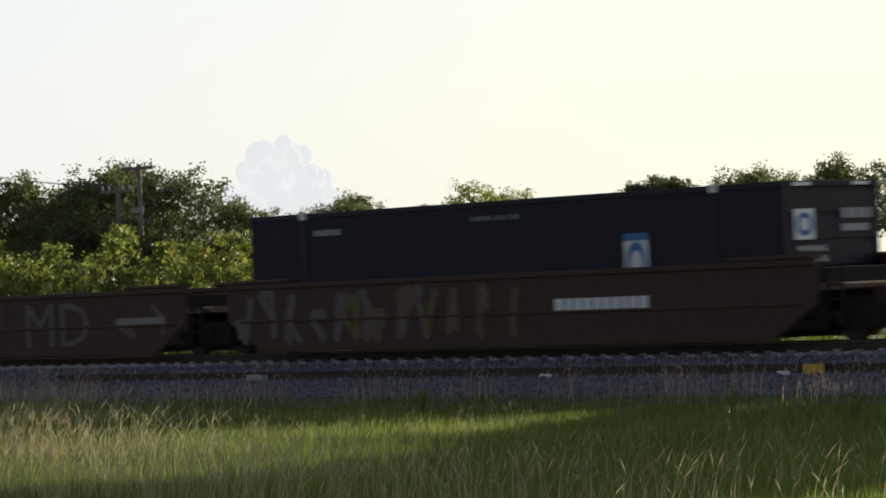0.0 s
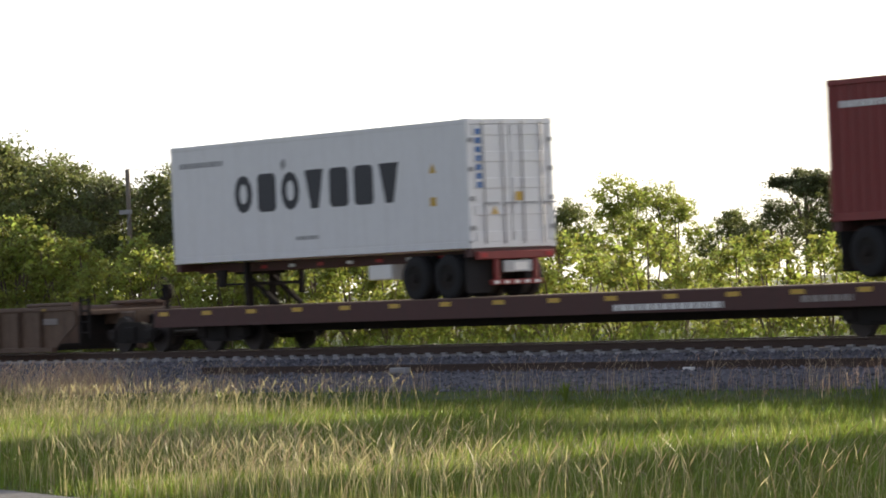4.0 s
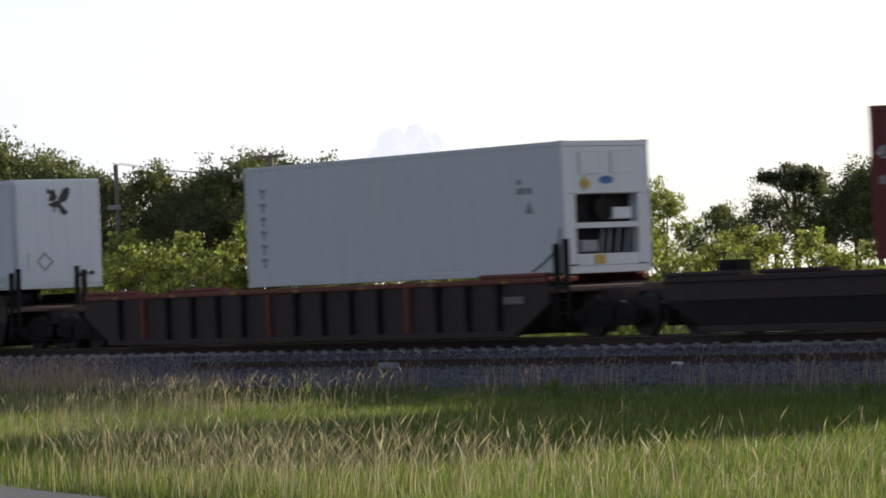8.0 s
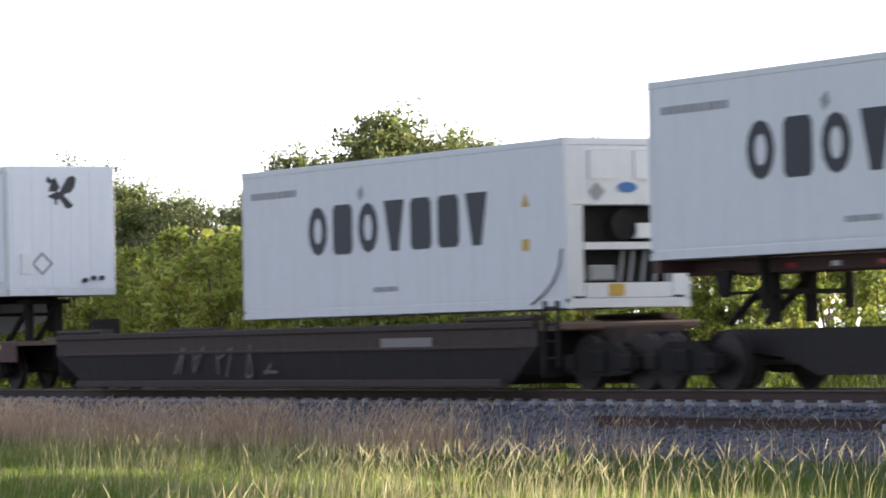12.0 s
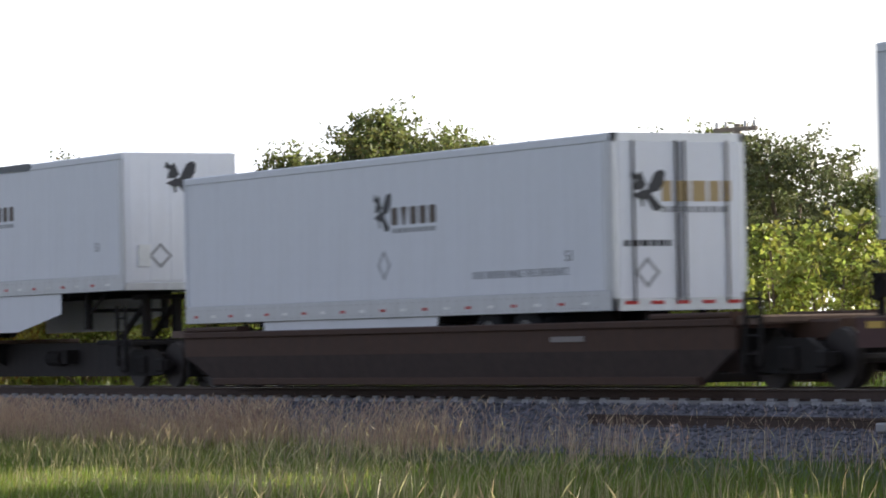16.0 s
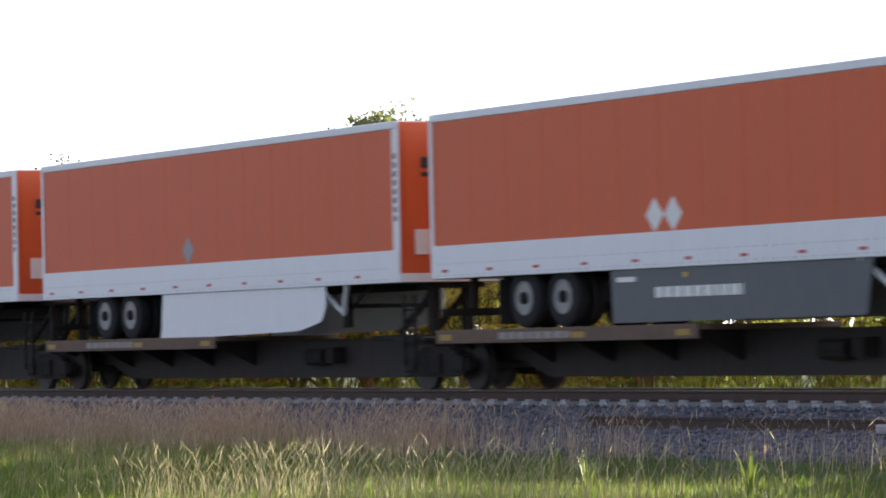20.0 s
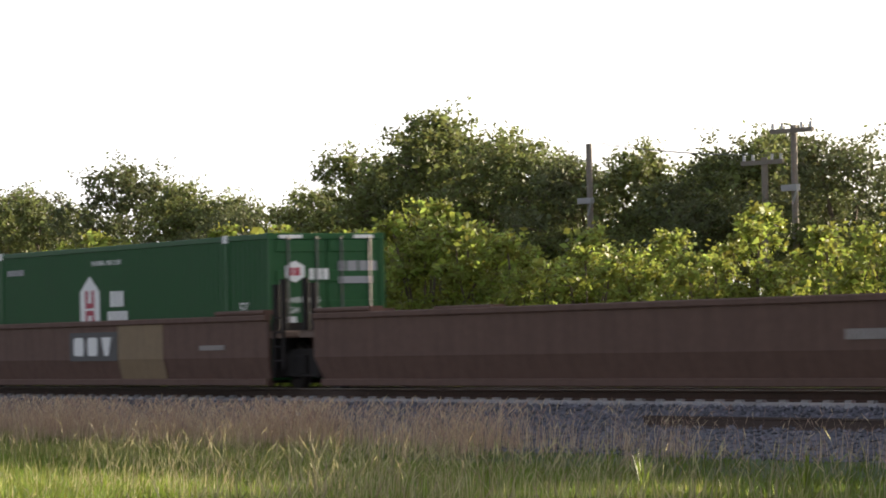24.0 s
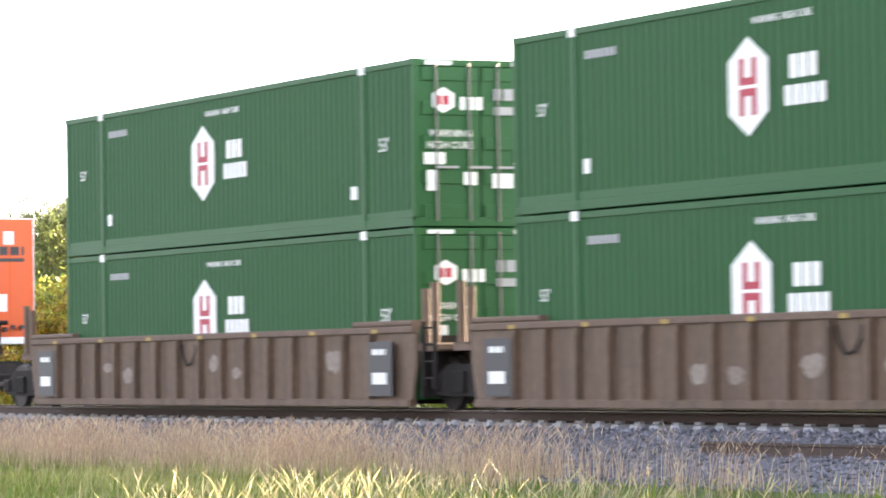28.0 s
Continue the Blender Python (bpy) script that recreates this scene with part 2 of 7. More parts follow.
SCUFF = material("scraped_paint", (0.27, 0.225, 0.19), 0.75, grain=0.6, scale=5, bump=0.002, dirt=0.9, dirt_color=(0.12, 0.08, 0.06))
WORN_MARK = material("worn_lettering", (0.30, 0.27, 0.25), 0.6, grain=0.3, scale=5, bump=0)
SPINE_PAINT = material("sooty_spine_and_wall_shade", (0.02, 0.016, 0.015), 0.75, grain=0.3, scale=2, bump=0.004, dirt=0.5, dirt_color=(0.05, 0.034, 0.028), streak=True)
BROWN_MARK = material("dark_brown_mark", (0.10, 0.07, 0.05), 0.5, grain=0.1, bump=0)
DULL_RIM = material("dull_wheel_rim", (0.16, 0.155, 0.15), 0.5, 0.2, grain=0.2, scale=8, bump=0)
RIM_METAL = material("pale_wheel_rim", (0.26, 0.26, 0.26), 0.45, 0.3, grain=0.15, scale=8, bump=0)
WELL_DUST = material("pinkish_brown_car_paint", (0.135, 0.078, 0.058), 0.7, grain=0.25, scale=2, bump=0.004, dirt=0.85, dirt_color=(0.075, 0.042, 0.032), streak=True)
WELL_BROWN = material("dusty_brown_car_paint", (0.08, 0.045, 0.031), 0.7, grain=0.2, scale=2, bump=0.004, dirt=0.7, dirt_color=(0.06, 0.04, 0.033), streak=True)
WELL_GREY = material("sooty_brown_car_paint", (0.07, 0.052, 0.046), 0.75, grain=0.3, scale=2, bump=0.004, dirt=0.6, dirt_color=(0.10, 0.072, 0.06), streak=True)
WELL_RED = material("rust_red_car_paint", (0.24, 0.07, 0.045), 0.7, grain=0.2, scale=2, bump=0.004, dirt=0.6, dirt_color=(0.07, 0.045, 0.04), streak=True)
FLAT_RED = material("oxide_brown_flatcar_paint", (0.085, 0.036, 0.032), 0.7, grain=0.2, scale=2, bump=0.004, dirt=0.5, dirt_color=(0.06, 0.04, 0.035), streak=True)
DECK = material("worn_steel_deck", (0.15, 0.098, 0.07), 0.75, 0.1, grain=0.3, scale=3, dirt=0.6, dirt_color=(0.08, 0.06, 0.05))
TAN_PATCH = material("tan_repaint", (0.235, 0.165, 0.088), 0.7, grain=0.2, scale=2, bump=0.003, dirt=0.5, dirt_color=(0.12, 0.08, 0.045), streak=True)
YELLOW = material("yellow_marker", (0.6, 0.38, 0.05), 0.4, grain=0.06, bump=0)
RED = material("red_reflector", (0.45, 0.02, 0.02), 0.35, grain=0.05, bump=0)
WHITE_MARK = material("white_mark", (0.80, 0.80, 0.78), 0.5, grain=0.08, scale=3, bump=0)
BLACK_MARK = material("black_mark", (0.03, 0.03, 0.035), 0.5, grain=0.1, bump=0)
GOLD_MARK = material("gold_mark", (0.42, 0.30, 0.13), 0.5, grain=0.1, bump=0)
BLUE_MARK = material("blue_mark", (0.05, 0.16, 0.42), 0.5, grain=0.08, bump=0)
RED_MARK = material("dark_red_mark", (0.40, 0.02, 0.05), 0.5, grain=0.08, bump=0)
NAVY_MARK = material("blue_black_mark", (0.02, 0.024, 0.035), 0.5, grain=0.1, bump=0)
GREY_MARK = material("grey_mark", (0.33, 0.33, 0.34), 0.5, grain=0.1, bump=0)
GRAFFITI = material("faded_spray_paint", (0.13, 0.11, 0.10), 0.7, grain=0.3, scale=2, bump=0)
GRAFFITI_Y = material("yellow_spray_paint", (0.135, 0.095, 0.04), 0.7, grain=0.3, scale=2, bump=0)
for m in (GREEN, BLACK, WELL_DUST, WELL_BROWN, WELL_GREY, STEEL_DARK, RUBBER):
    m.node_tree.nodes["Principled BSDF"].inputs["Specular IOR Level"].default_value = 0.25
CLOUD = material("cloud", (0.10, 0.10, 0.10), 1.0, grain=0.02, bump=0)
# the cloud's daylight is put in as a glow of its own
CLOUD.node_tree.nodes["Principled BSDF"].inputs["Emission Color"].default_value = (0.98, 0.94, 0.89, 1)
CLOUD.node_tree.nodes["Principled BSDF"].inputs["Specular IOR Level"].default_value = 0.0
CLOUD.node_tree.nodes["Principled BSDF"].inputs["Emission Strength"].default_value = 0.70


# ---- mesh helpers ----
def mesh_of(name, verts, faces, mat):
    me = bpy.data.meshes.new(name)
    me.from_pydata(verts, [], faces)
    me.update()
    if mat:
        me.materials.append(mat)
    return me


class Shape:
    """Collects boxes, plates and turned pieces into one mesh."""

    def __init__(self):
        self.v, self.f = [], []
        self.small = False   # a row of pieces too small to tell apart

    def add(self, verts, faces):
        k = len(self.v)
        self.v += [tuple(p) for p in verts]
        self.f += [tuple(i + k for i in q) for q in faces]
        return self

    def box(self, x0, x1, y0, y1, z0, z1, c=0.0):
        """A box with its long edges chamfered by c."""
        if c <= 0:
            p = [(x, y, z) for x in (x0, x1) for y in (y0, y1) for z in (z0, z1)]
            return self.add(p, [(0, 1, 3, 2), (4, 6, 7, 5), (0, 4, 5, 1), (2, 3, 7, 6), (0, 2, 6, 4), (1, 5, 7, 3)])
        ax = max(range(3), key=lambda i: (x1 - x0, y1 - y0, z1 - z0)[i])
        lo, hi = (x0, y0, z0), (x1, y1, z1)
        a, b = [i for i in range(3) if i != ax]
        ring = [(lo[a] + c, lo[b]), (hi[a] - c, lo[b]), (hi[a], lo[b] + c), (hi[a], hi[b] - c), (hi[a] - c, hi[b]), (lo[a] + c, hi[b]), (lo[a], hi[b] - c), (lo[a], lo[b] + c)]
        p = []
        for e in (lo[ax], hi[ax]):
            for u, w in ring:
                q = [0, 0, 0]
                q[ax], q[a], q[b] = e, u, w
                p.append(q)
        f = [tuple(range(8))[::-1], tuple(range(8, 16))] + [(i, (i + 1) % 8, 8 + (i + 1) % 8, 8 + i) for i in range(8)]
        if ax == 1:
            f = [q[::-1] for q in f]
        return self.add(p, f)

    def bar(self, a, b, r, n=6):
        """A round bar from a to b."""
        a, b = Vector(a), Vector(b)
        q = (b - a).to_track_quat("Z", "Y")
        p = [c + q @ Vector((r * math.cos(2 * math.pi * i / n), r * math.sin(2 * math.pi * i / n), 0)) for c in (a, b) for i in range(n)]
        return self.add(p, [tuple(range(n))[::-1], tuple(range(n, 2 * n))] + [(i, (i + 1) % n, n + (i + 1) % n, n + i) for i in range(n)])

    def turned(self, profile, centre, n=20):
        """A piece turned about the y axis: profile of (y, radius)."""
        p = [(centre[0] + r * math.cos(2 * math.pi * i / n), centre[1] + y, centre[2] + r * math.sin(2 * math.pi * i / n)) for y, r in profile for i in range(n)]
        f = [(j * n + i, j * n + (i + 1) % n, (j + 1) * n + (i + 1) % n, (j + 1) * n + i) for j in range(len(profile) - 1) for i in range(n)]
        f += [tuple(range(n))[::-1], tuple(range((len(profile) - 1) * n, len(profile) * n))]
        return self.add(p, f)

    def plate(self, poly, y, t):
        """A plate in the xz plane: outline poly of (x, z), from y to y + t."""
        n = len(poly)
        p = [(x, y, z) for x, z in poly] + [(x, y + t, z) for x, z in poly]
        return self.add(p, [tuple(range(n)), tuple(range(n, 2 * n))[::-1]] + [(i, n + i, n + (i + 1) % n, (i + 1) % n) for i in range(n)])

    def plate_x(self, poly, x, t):
        """A plate in the yz plane: outline poly of (y, z), from x to x + t."""
        n = len(poly)
        p = [(x, y, z) for y, z in poly] + [(x + t, y, z) for y, z in poly]
        return self.add(p, [tuple(range(n))[::-1], tuple(range(n, 2 * n))] + [(i, (i + 1) % n, n + (i + 1) % n, n + i) for i in range(n)])

    def corrugated(self, x0, x1, z0, z1, y, depth, pitch, face=-1):
        """A folded sheet that runs along x; its outer face lies at y, its inner at y - face * depth."""
        k = max(2, round((x1 - x0) / pitch))
        s = (x1 - x0) / k
        line = []
        for i in range(k):
            a = x0 + i * s
            line += [(a, 0), (a + 0.34 * s, 0), (a + 0.5 * s, 1), (a + 0.84 * s, 1)]
        line.append((x1, 0))
        p = [(x, y - face * depth * d, z) for z in (z0, z1) for x, d in line]
        n = len(line)
        f = [(i, i + 1, n + i + 1, n + i) for i in range(n - 1)]
        return self.add(p, f if face < 0 else [q[::-1] for q in f])

    def corrugated_end(self, y0, y1, z0, z1, x, depth, pitch):
        k = max(2, round((y1 - y0) / pitch))
        s = (y1 - y0) / k
        line = []
        for i in range(k):
            a = y0 + i * s
            line += [(a, 0), (a + 0.34 * s, 0), (a + 0.5 * s, 1), (a + 0.84 * s, 1)]
        line.append((y1, 0))
        p = [(x - depth * d, y, z) for z in (z0, z1) for y, d in line]
        n = len(line)
        return self.add(p, [(i, i + 1, n + i + 1, n + i) for i in range(n - 1)])

    def ring(self, outer, inner, y, t, end=False):
        """A flat ring between two outlines of as many points, in the xz plane or, with end, in the yz plane."""
        n = len(outer)
        q = [(a, b, d) for d in (y, y + t) for o in (outer, inner) for a, b in o]
        p = [(d, a, b) if end else (a, d, b) for a, b, d in q]
        f = []
        for i in range(n):
            j = (i + 1) % n
            f += [(i, j, n + j, n + i), (2 * n + i, 3 * n + i, 3 * n + j, 2 * n + j), (i, 2 * n + i, 2 * n + j, j), (n + i, n + j, 3 * n + j, 3 * n + i)]
        return self.add(p, f)

    def mesh(self, name, mat):
        return mesh_of(name, self.v, self.f, mat)


def part(name, shape, mat, parent, label="", at=None):
    """Links a shape, or a mesh, as ONE mesh object under a thing or a part."""
    ob = new(name, shape.mesh(name, mat) if isinstance(shape, Shape) else shape)
    ob.parent = parent
    if at:
        ob.location = at
    if label:
        ob["label"] = label
    if isinstance(shape, Shape) and shape.small:
        tagged(ob, label or "small lettering bars", kind="stuff")
    return ob


def thing(name, label, category, group="", kind=""):
    return tagged(new(name), label, category, group, kind)


LETTERS = {}


def words(text, size, mat, parent, at, end=False, name="lettering", wide=1.0):
    """Lettering on a near side, or with end on an end that faces +x."""
    key = (text, mat.name)
    if key not in LETTERS:
        cu = bpy.data.curves.new("lettering", "FONT")
        cu.body, cu.extrude, cu.resolution_u = text, 0.004, 2
        ob = new("lettering", cu)
        me = bpy.data.meshes.new_from_object(ob.evaluated_get(bpy.context.evaluated_depsgraph_get()))
        bpy.data.objects.remove(ob)
        me.materials.clear()
        me.materials.append(mat)
        LETTERS[key] = me
    ob = new(name, LETTERS[key])
    ob.parent = parent
    ob.rotation_euler = (radians(90), 0, radians(90) if end else 0)
    ob.location = at
    ob.scale = (size * wide, size, 1)
    return ob


def glyphs(kinds, x, z, w, h, y, t=0.005, gap=0.3):
    """A row of plain letter-high shapes: o a ring, v a tapered block, any other a plain block."""
    s = Shape()
    for i, k in enumerate(kinds):
        x0, x1 = x + i * w, x + (i + 1) * w - gap * w
        m, q = (x0 + x1) / 2, (x1 - x0)
        if k == "o":
            n = 12
            p = [(m + q * 0.5 * math.cos(2 * math.pi * a / n), z + h / 2 + h / 2 * math.sin(2 * math.pi * a / n)) for a in range(n)]
            r = [(m + q * 0.22 * math.cos(2 * math.pi * a / n), z + h / 2 + h * 0.27 * math.sin(2 * math.pi * a / n)) for a in range(n)]
            s.ring(p, r, y, t)
        elif k == "v":
            s.plate([(x0 + q * 0.3, z), (x0 + q * 0.7, z), (x1, z + h), (x0, z + h)], y, t)
        else:
            e = 0.12 * q
            s.plate([(x0 + e, z), (x1 - e, z), (x1, z + e), (x1, z + h - e), (x1 - e, z + h), (x0 + e, z + h), (x0, z + h - e), (x0, z + e)], y, t)
    return s


def bars(n, x, z, w, h, y, t=0.005, seed=1):
    """A row of short plain bars in place of writing."""
    rnd = random.Random(seed)
    s, a = Shape(), x
    s.small = True
    while a < x + w:
        b = min(x + w, a + w / n * rnd.uniform(0.6, 1.1))
        s.plate([(a, z), (b, z), (b, z + h), (a, z + h)], y, t)
        a = b + w / n * 0.25
    return s


def bars_end(n, y, z, w, h, x, t=0.005, seed=1):
    rnd = random.Random(seed)
    s, a = Shape(), y
    s.small = True
    while a < y + w:
        b = min(y + w, a + w / n * rnd.uniform(0.6, 1.1))
        s.plate_x([(a, z), (b, z), (b, z + h), (a, z + h)], x, t)
        a = b + w / n * 0.25
    return s


# ---- ground and track ----
RAIL_Y = 0.75


def ground_z(x, y):
    """Height of the ground: a ballast bed under the line, a grass field before it."""
    a = abs(y)
    if y < 0:
        z = -0.26 if a < 1.7 else max(-1.05, -0.26 - (a - 1.7) * 0.19)
    else:
        z = -0.26 if a < 1.7 else max(-0.7, -0.26 - (a - 1.7) * 0.25)
    if a > 4.0:
        z += min(1, (a - 4) / 4) * 0.07 * noise.noise((x * 0.13, y * 0.13, 0))
    return z


def build_ground():
    xs = [-2500, -900, -400, -250, -160] + [x * 2.0 for x in range(-65, 26)] + [70, 110, 200, 400, 900, 2500]
    ys = [-2500, -900, -300, -150, -90, -70, -60] + [y * 1.0 for y in range(-54, -5)] + [y * 0.4 for y in range(-13, 14)] + [y * 1.0 for y in range(6, 30)] + [36, 50, 80, 150, 400, 1000, 2500]
    v = [(x, y, ground_z(x, y)) for y in ys for x in xs]
    n = len(xs)
    f = [(j * n + i, j * n + i + 1, (j + 1) * n + i + 1, (j + 1) * n + i) for j in range(len(ys) - 1) for i in range(n - 1)]
    me = mesh_of("ground", v, f, SOIL)
    me.materials.append(BALLAST)
    for p in me.polygons:
        if -4.6 < p.center.y < 3.6:
            p.material_index = 1
    tagged(new("ground", me), "grass field rising to a grey ballast railway bed", "ground", kind="structure")


def lane_edge(x):
    """Far edge of the paved lane that runs aslant before the field."""
    return -27.9 - 0.22 * (x + 17.5)


def build_lane():
    n = 60
    xs = [-150 + 300 * i / n for i in range(n + 1)]
    v = [(x + 0.05 * math.sin(i * 2.1) * o, lane_edge(x) - q + 0.06 * math.sin(i * 1.7) * (q < 1), z) for q, z, o in ((-0.12, -1.13, 0), (0.0, -0.985, 1), (2.7, -0.95, 0), (5.4, -0.985, 0), (5.52, -1.13, 0)) for i, x in enumerate(xs)]
    f = [(j * (n + 1) + i, (j + 1) * (n + 1) + i, (j + 1) * (n + 1) + i + 1, j * (n + 1) + i + 1) for j in range(4) for i in range(n)]
    tagged(new("road", mesh_of("road", v, f, ASPHALT)), "narrow grey asphalt lane with a worn edge beside the field", "road", kind="structure")


def build_track():
    track = thing("railway_track", "straight railway track with steel rails on concrete ties", "track", kind="structure")
    prof = [(-0.075, -0.185), (0.075, -0.185), (0.07, -0.17), (0.012, -0.15), (0.012, -0.045), (0.036, -0.035), (0.036, -0.003), (-0.036, -0.003), (-0.036, -0.035), (-0.012, -0.045), (-0.012, -0.15), (-0.07, -0.17)]
    for side in (-1, 1):
        s = Shape().plate_x([(side * RAIL_Y + a, z) for a, z in prof], -700, 1300)
        r = part("rail", s, RAIL_SIDE, track, "rust-brown steel rail")
        part("rail_head", Shape().box(-700, 600, side * RAIL_Y - 0.034, side * RAIL_Y + 0.034, -0.003, 0.0), RAIL_TOP, r, "polished running surface")
    rest = Shape()
    tie = Shape().box(-0.13, 0.13, -1.3, 1.3, -0.40, -0.185, 0.03)
    for y in (-RAIL_Y, RAIL_Y):
        tie.box(-0.09, 0.09, y - 0.16, y - 0.08, -0.187, -0.15)
        tie.box(-0.09, 0.09, y + 0.08, y + 0.16, -0.187, -0.15)
    me = tie.mesh("tie", CONCRETE)
    for i in range(-330, 170):
        x = i * 0.61
        if -108 < x < 20:
            part("tie", me, CONCRETE, track, at=(x, 0.02 * math.sin(i * 7.3), 0.006 * math.sin(i * 3.1)))
        else:
            rest.box(x - 0.13, x + 0.13, -1.3, 1.3, -0.40, -0.185)
    tagged(part("tie_row", rest, CONCRETE, track), "concrete ties farther along the line", kind="stuff")
    # old rail that lies along the ballast shoulder, with a pale block beside it
    spare = Shape().plate_x([(-3.0 + a, z - 0.34) for a, z in prof], -49.5, 75)
    old = thing("spare_rail", "rusty spare rail lying along the ballast shoulder", "rail")
    part("rail_web", spare, RAIL_SIDE, old)
    part("rail_head", Shape().box(-49.5, 25.5, -3.03, -2.97, -0.343, -0.339), WHEEL_STEEL, old, "dull brown rail head")
    block = thing("marker_block", "weathered white concrete marker block with dark lettering bars", "marker")
    part("body", Shape().box(-0.29, 0.29, -0.08, 0.08, 0, 0.13, 0.02), CONCRETE, block)
    part("lettering", bars(5, -0.22, 0.045, 0.44, 0.045, -0.086), GREY_MARK, block, "worn dark lettering bars")
    block.matrix_basis = pose(-41.35, -3.14, -0.53)
    for x, w, mat, lab in ((-24.0, 0.26, YELLOW, "yellow-green plastic marker plate on the ballast"), (-31.6, 0.16, WHITE_MARK, "small pale marker plate on the ballast"), (-24.8, 0.15, WHITE_MARK, "small pale marker plate on the ballast")):
        p = thing("marker_plate", lab, "marker")
        part("plate", Shape().box(-w, w, -0.03, 0.03, 0, 0.2 if mat is YELLOW else 0.08, 0.008), mat, p)
        p.matrix_basis = pose(x, -3.12, -0.545)


def scatter_stones():
    rnd = np.random.default_rng(5)
    n = 15000
    x = rnd.uniform(-84, -14, n)
    y = -rnd.uniform(1.35, 4.9, n)
    r = rnd.uniform(0.025, 0.055, n)
    base = np.array([(1, 0, 0), (-1, 0, 0), (0, 1, 0), (0, -1, 0), (0, 0, 1), (0, 0, -1)], float)
    tri = np.array([(0, 2, 4), (2, 1, 4), (1, 3, 4), (3, 0, 4), (2, 0, 5), (1, 2, 5), (3, 1, 5), (0, 3, 5)])
    z = np.array([ground_z(a, b) for a, b in zip(x, y)])
    v = base[None] * r[:, None, None] * rnd.uniform(0.6, 1.3, (n, 6, 1))
    a = rnd.uniform(0, 6.28, n)
    c, s = np.cos(a)[:, None], np.sin(a)[:, None]
    v = np.stack([v[..., 0] * c - v[..., 1] * s, v[..., 0] * s + v[..., 1] * c, v[..., 2] * 0.8], -1)
    v += np.stack([x, y, z + r * 0.3], -1)[:, None]
    f = tri[None] + (np.arange(n) * 6)[:, None, None]
    me = mesh_of("ballast_stones", v.reshape(-1, 3).tolist(), f.reshape(-1, 3).tolist(), STONE)
    tagged(new("ballast_stones", me), "crushed grey ballast stones beside the ties", "ballast", kind="stuff")


def blades(name, x, y, h, w, lean, rnd, mat, label, head=0.0, zoff=0.0):
    """Many bent blades; with head, each carries a seed head of that length."""
    n = len(x)
    z = np.array([ground_z(a, b) for a, b in zip(x, y)]) - 0.02 + zoff
    a = rnd.uniform(0, 6.283, n)
    b = rnd.normal(0.6, 1.7, n)
    dx, dy = np.cos(a) * w, np.sin(a) * w
    lx, ly = np.cos(b) * lean * h, np.sin(b) * lean * h
    p0, p1 = np.stack([x - dx, y - dy, z], -1), np.stack([x + dx, y + dy, z], -1)
    p2 = np.stack([x - dx * 0.75 + lx * 0.3, y - dy * 0.75 + ly * 0.3, z + h * 0.58], -1)
    p3 = np.stack([x + dx * 0.75 + lx * 0.3, y + dy * 0.75 + ly * 0.3, z + h * 0.58], -1)
    p4 = np.stack([x + lx, y + ly, z + h * 0.97], -1)
    v = np.stack([p0, p1, p3, p2, p4], 1)
    f = np.array([(0, 1, 2), (0, 2, 3), (3, 2, 4)])
    k = 5
    if head:
        t = np.stack([lx * 0.4, ly * 0.4, h * 0.14], -1) * head
        e = np.stack([dx * 1.5, dy * 1.5, dx * 0], -1)
        v = np.concatenate([v, np.stack([p4 - t * 0.4, p4 + t * 0.5 + e, p4 + t * 0.5 - e, p4 + t * 1.6 + np.stack([lx, ly, h * 0], -1) * 0.12], 1)], 1)
        f = np.concatenate([f, np.array([(5, 6, 7), (7, 6, 8)])])
        k = 9
    faces = f[None] + (np.arange(n) * k)[:, None, None]
    me = mesh_of(name, v.reshape(-1, 3).tolist(), faces.reshape(-1, 3).tolist(), mat)
    tagged(new(name, me), label, "grass", kind="stuff")


def field(rnd, n, y0, y1):
    """Places in the strip of field that runs slantwise before the line."""
    y = rnd.uniform(y0, y1, n)
    lo, hi = -20 - (y + 29) * 2.35, 7.5 - (y + 29) * 1.05
    x = lo + (hi - lo) * rnd.uniform(0, 1, n)
    k = y > -27.9 - 0.22 * (x + 17.5) + rnd.uniform(0.2, 1.0, n)
    return x[k], y[k]


def tufts(rnd, n, per, reach, place):
    """Blades gathered in tufts: n tufts of about per blades within reach."""
    x, y = place(n)
    k = rnd.poisson(per, len(x))
    x, y = np.repeat(x, k), np.repeat(y, k)
    return x + rnd.normal(0, reach, len(x)), y + rnd.normal(0, reach, len(x))


def lumps(x, y, a, b, seed):
    return np.array([noise.noise((p * a, q * b, seed)) for p, q in zip(x, y)])


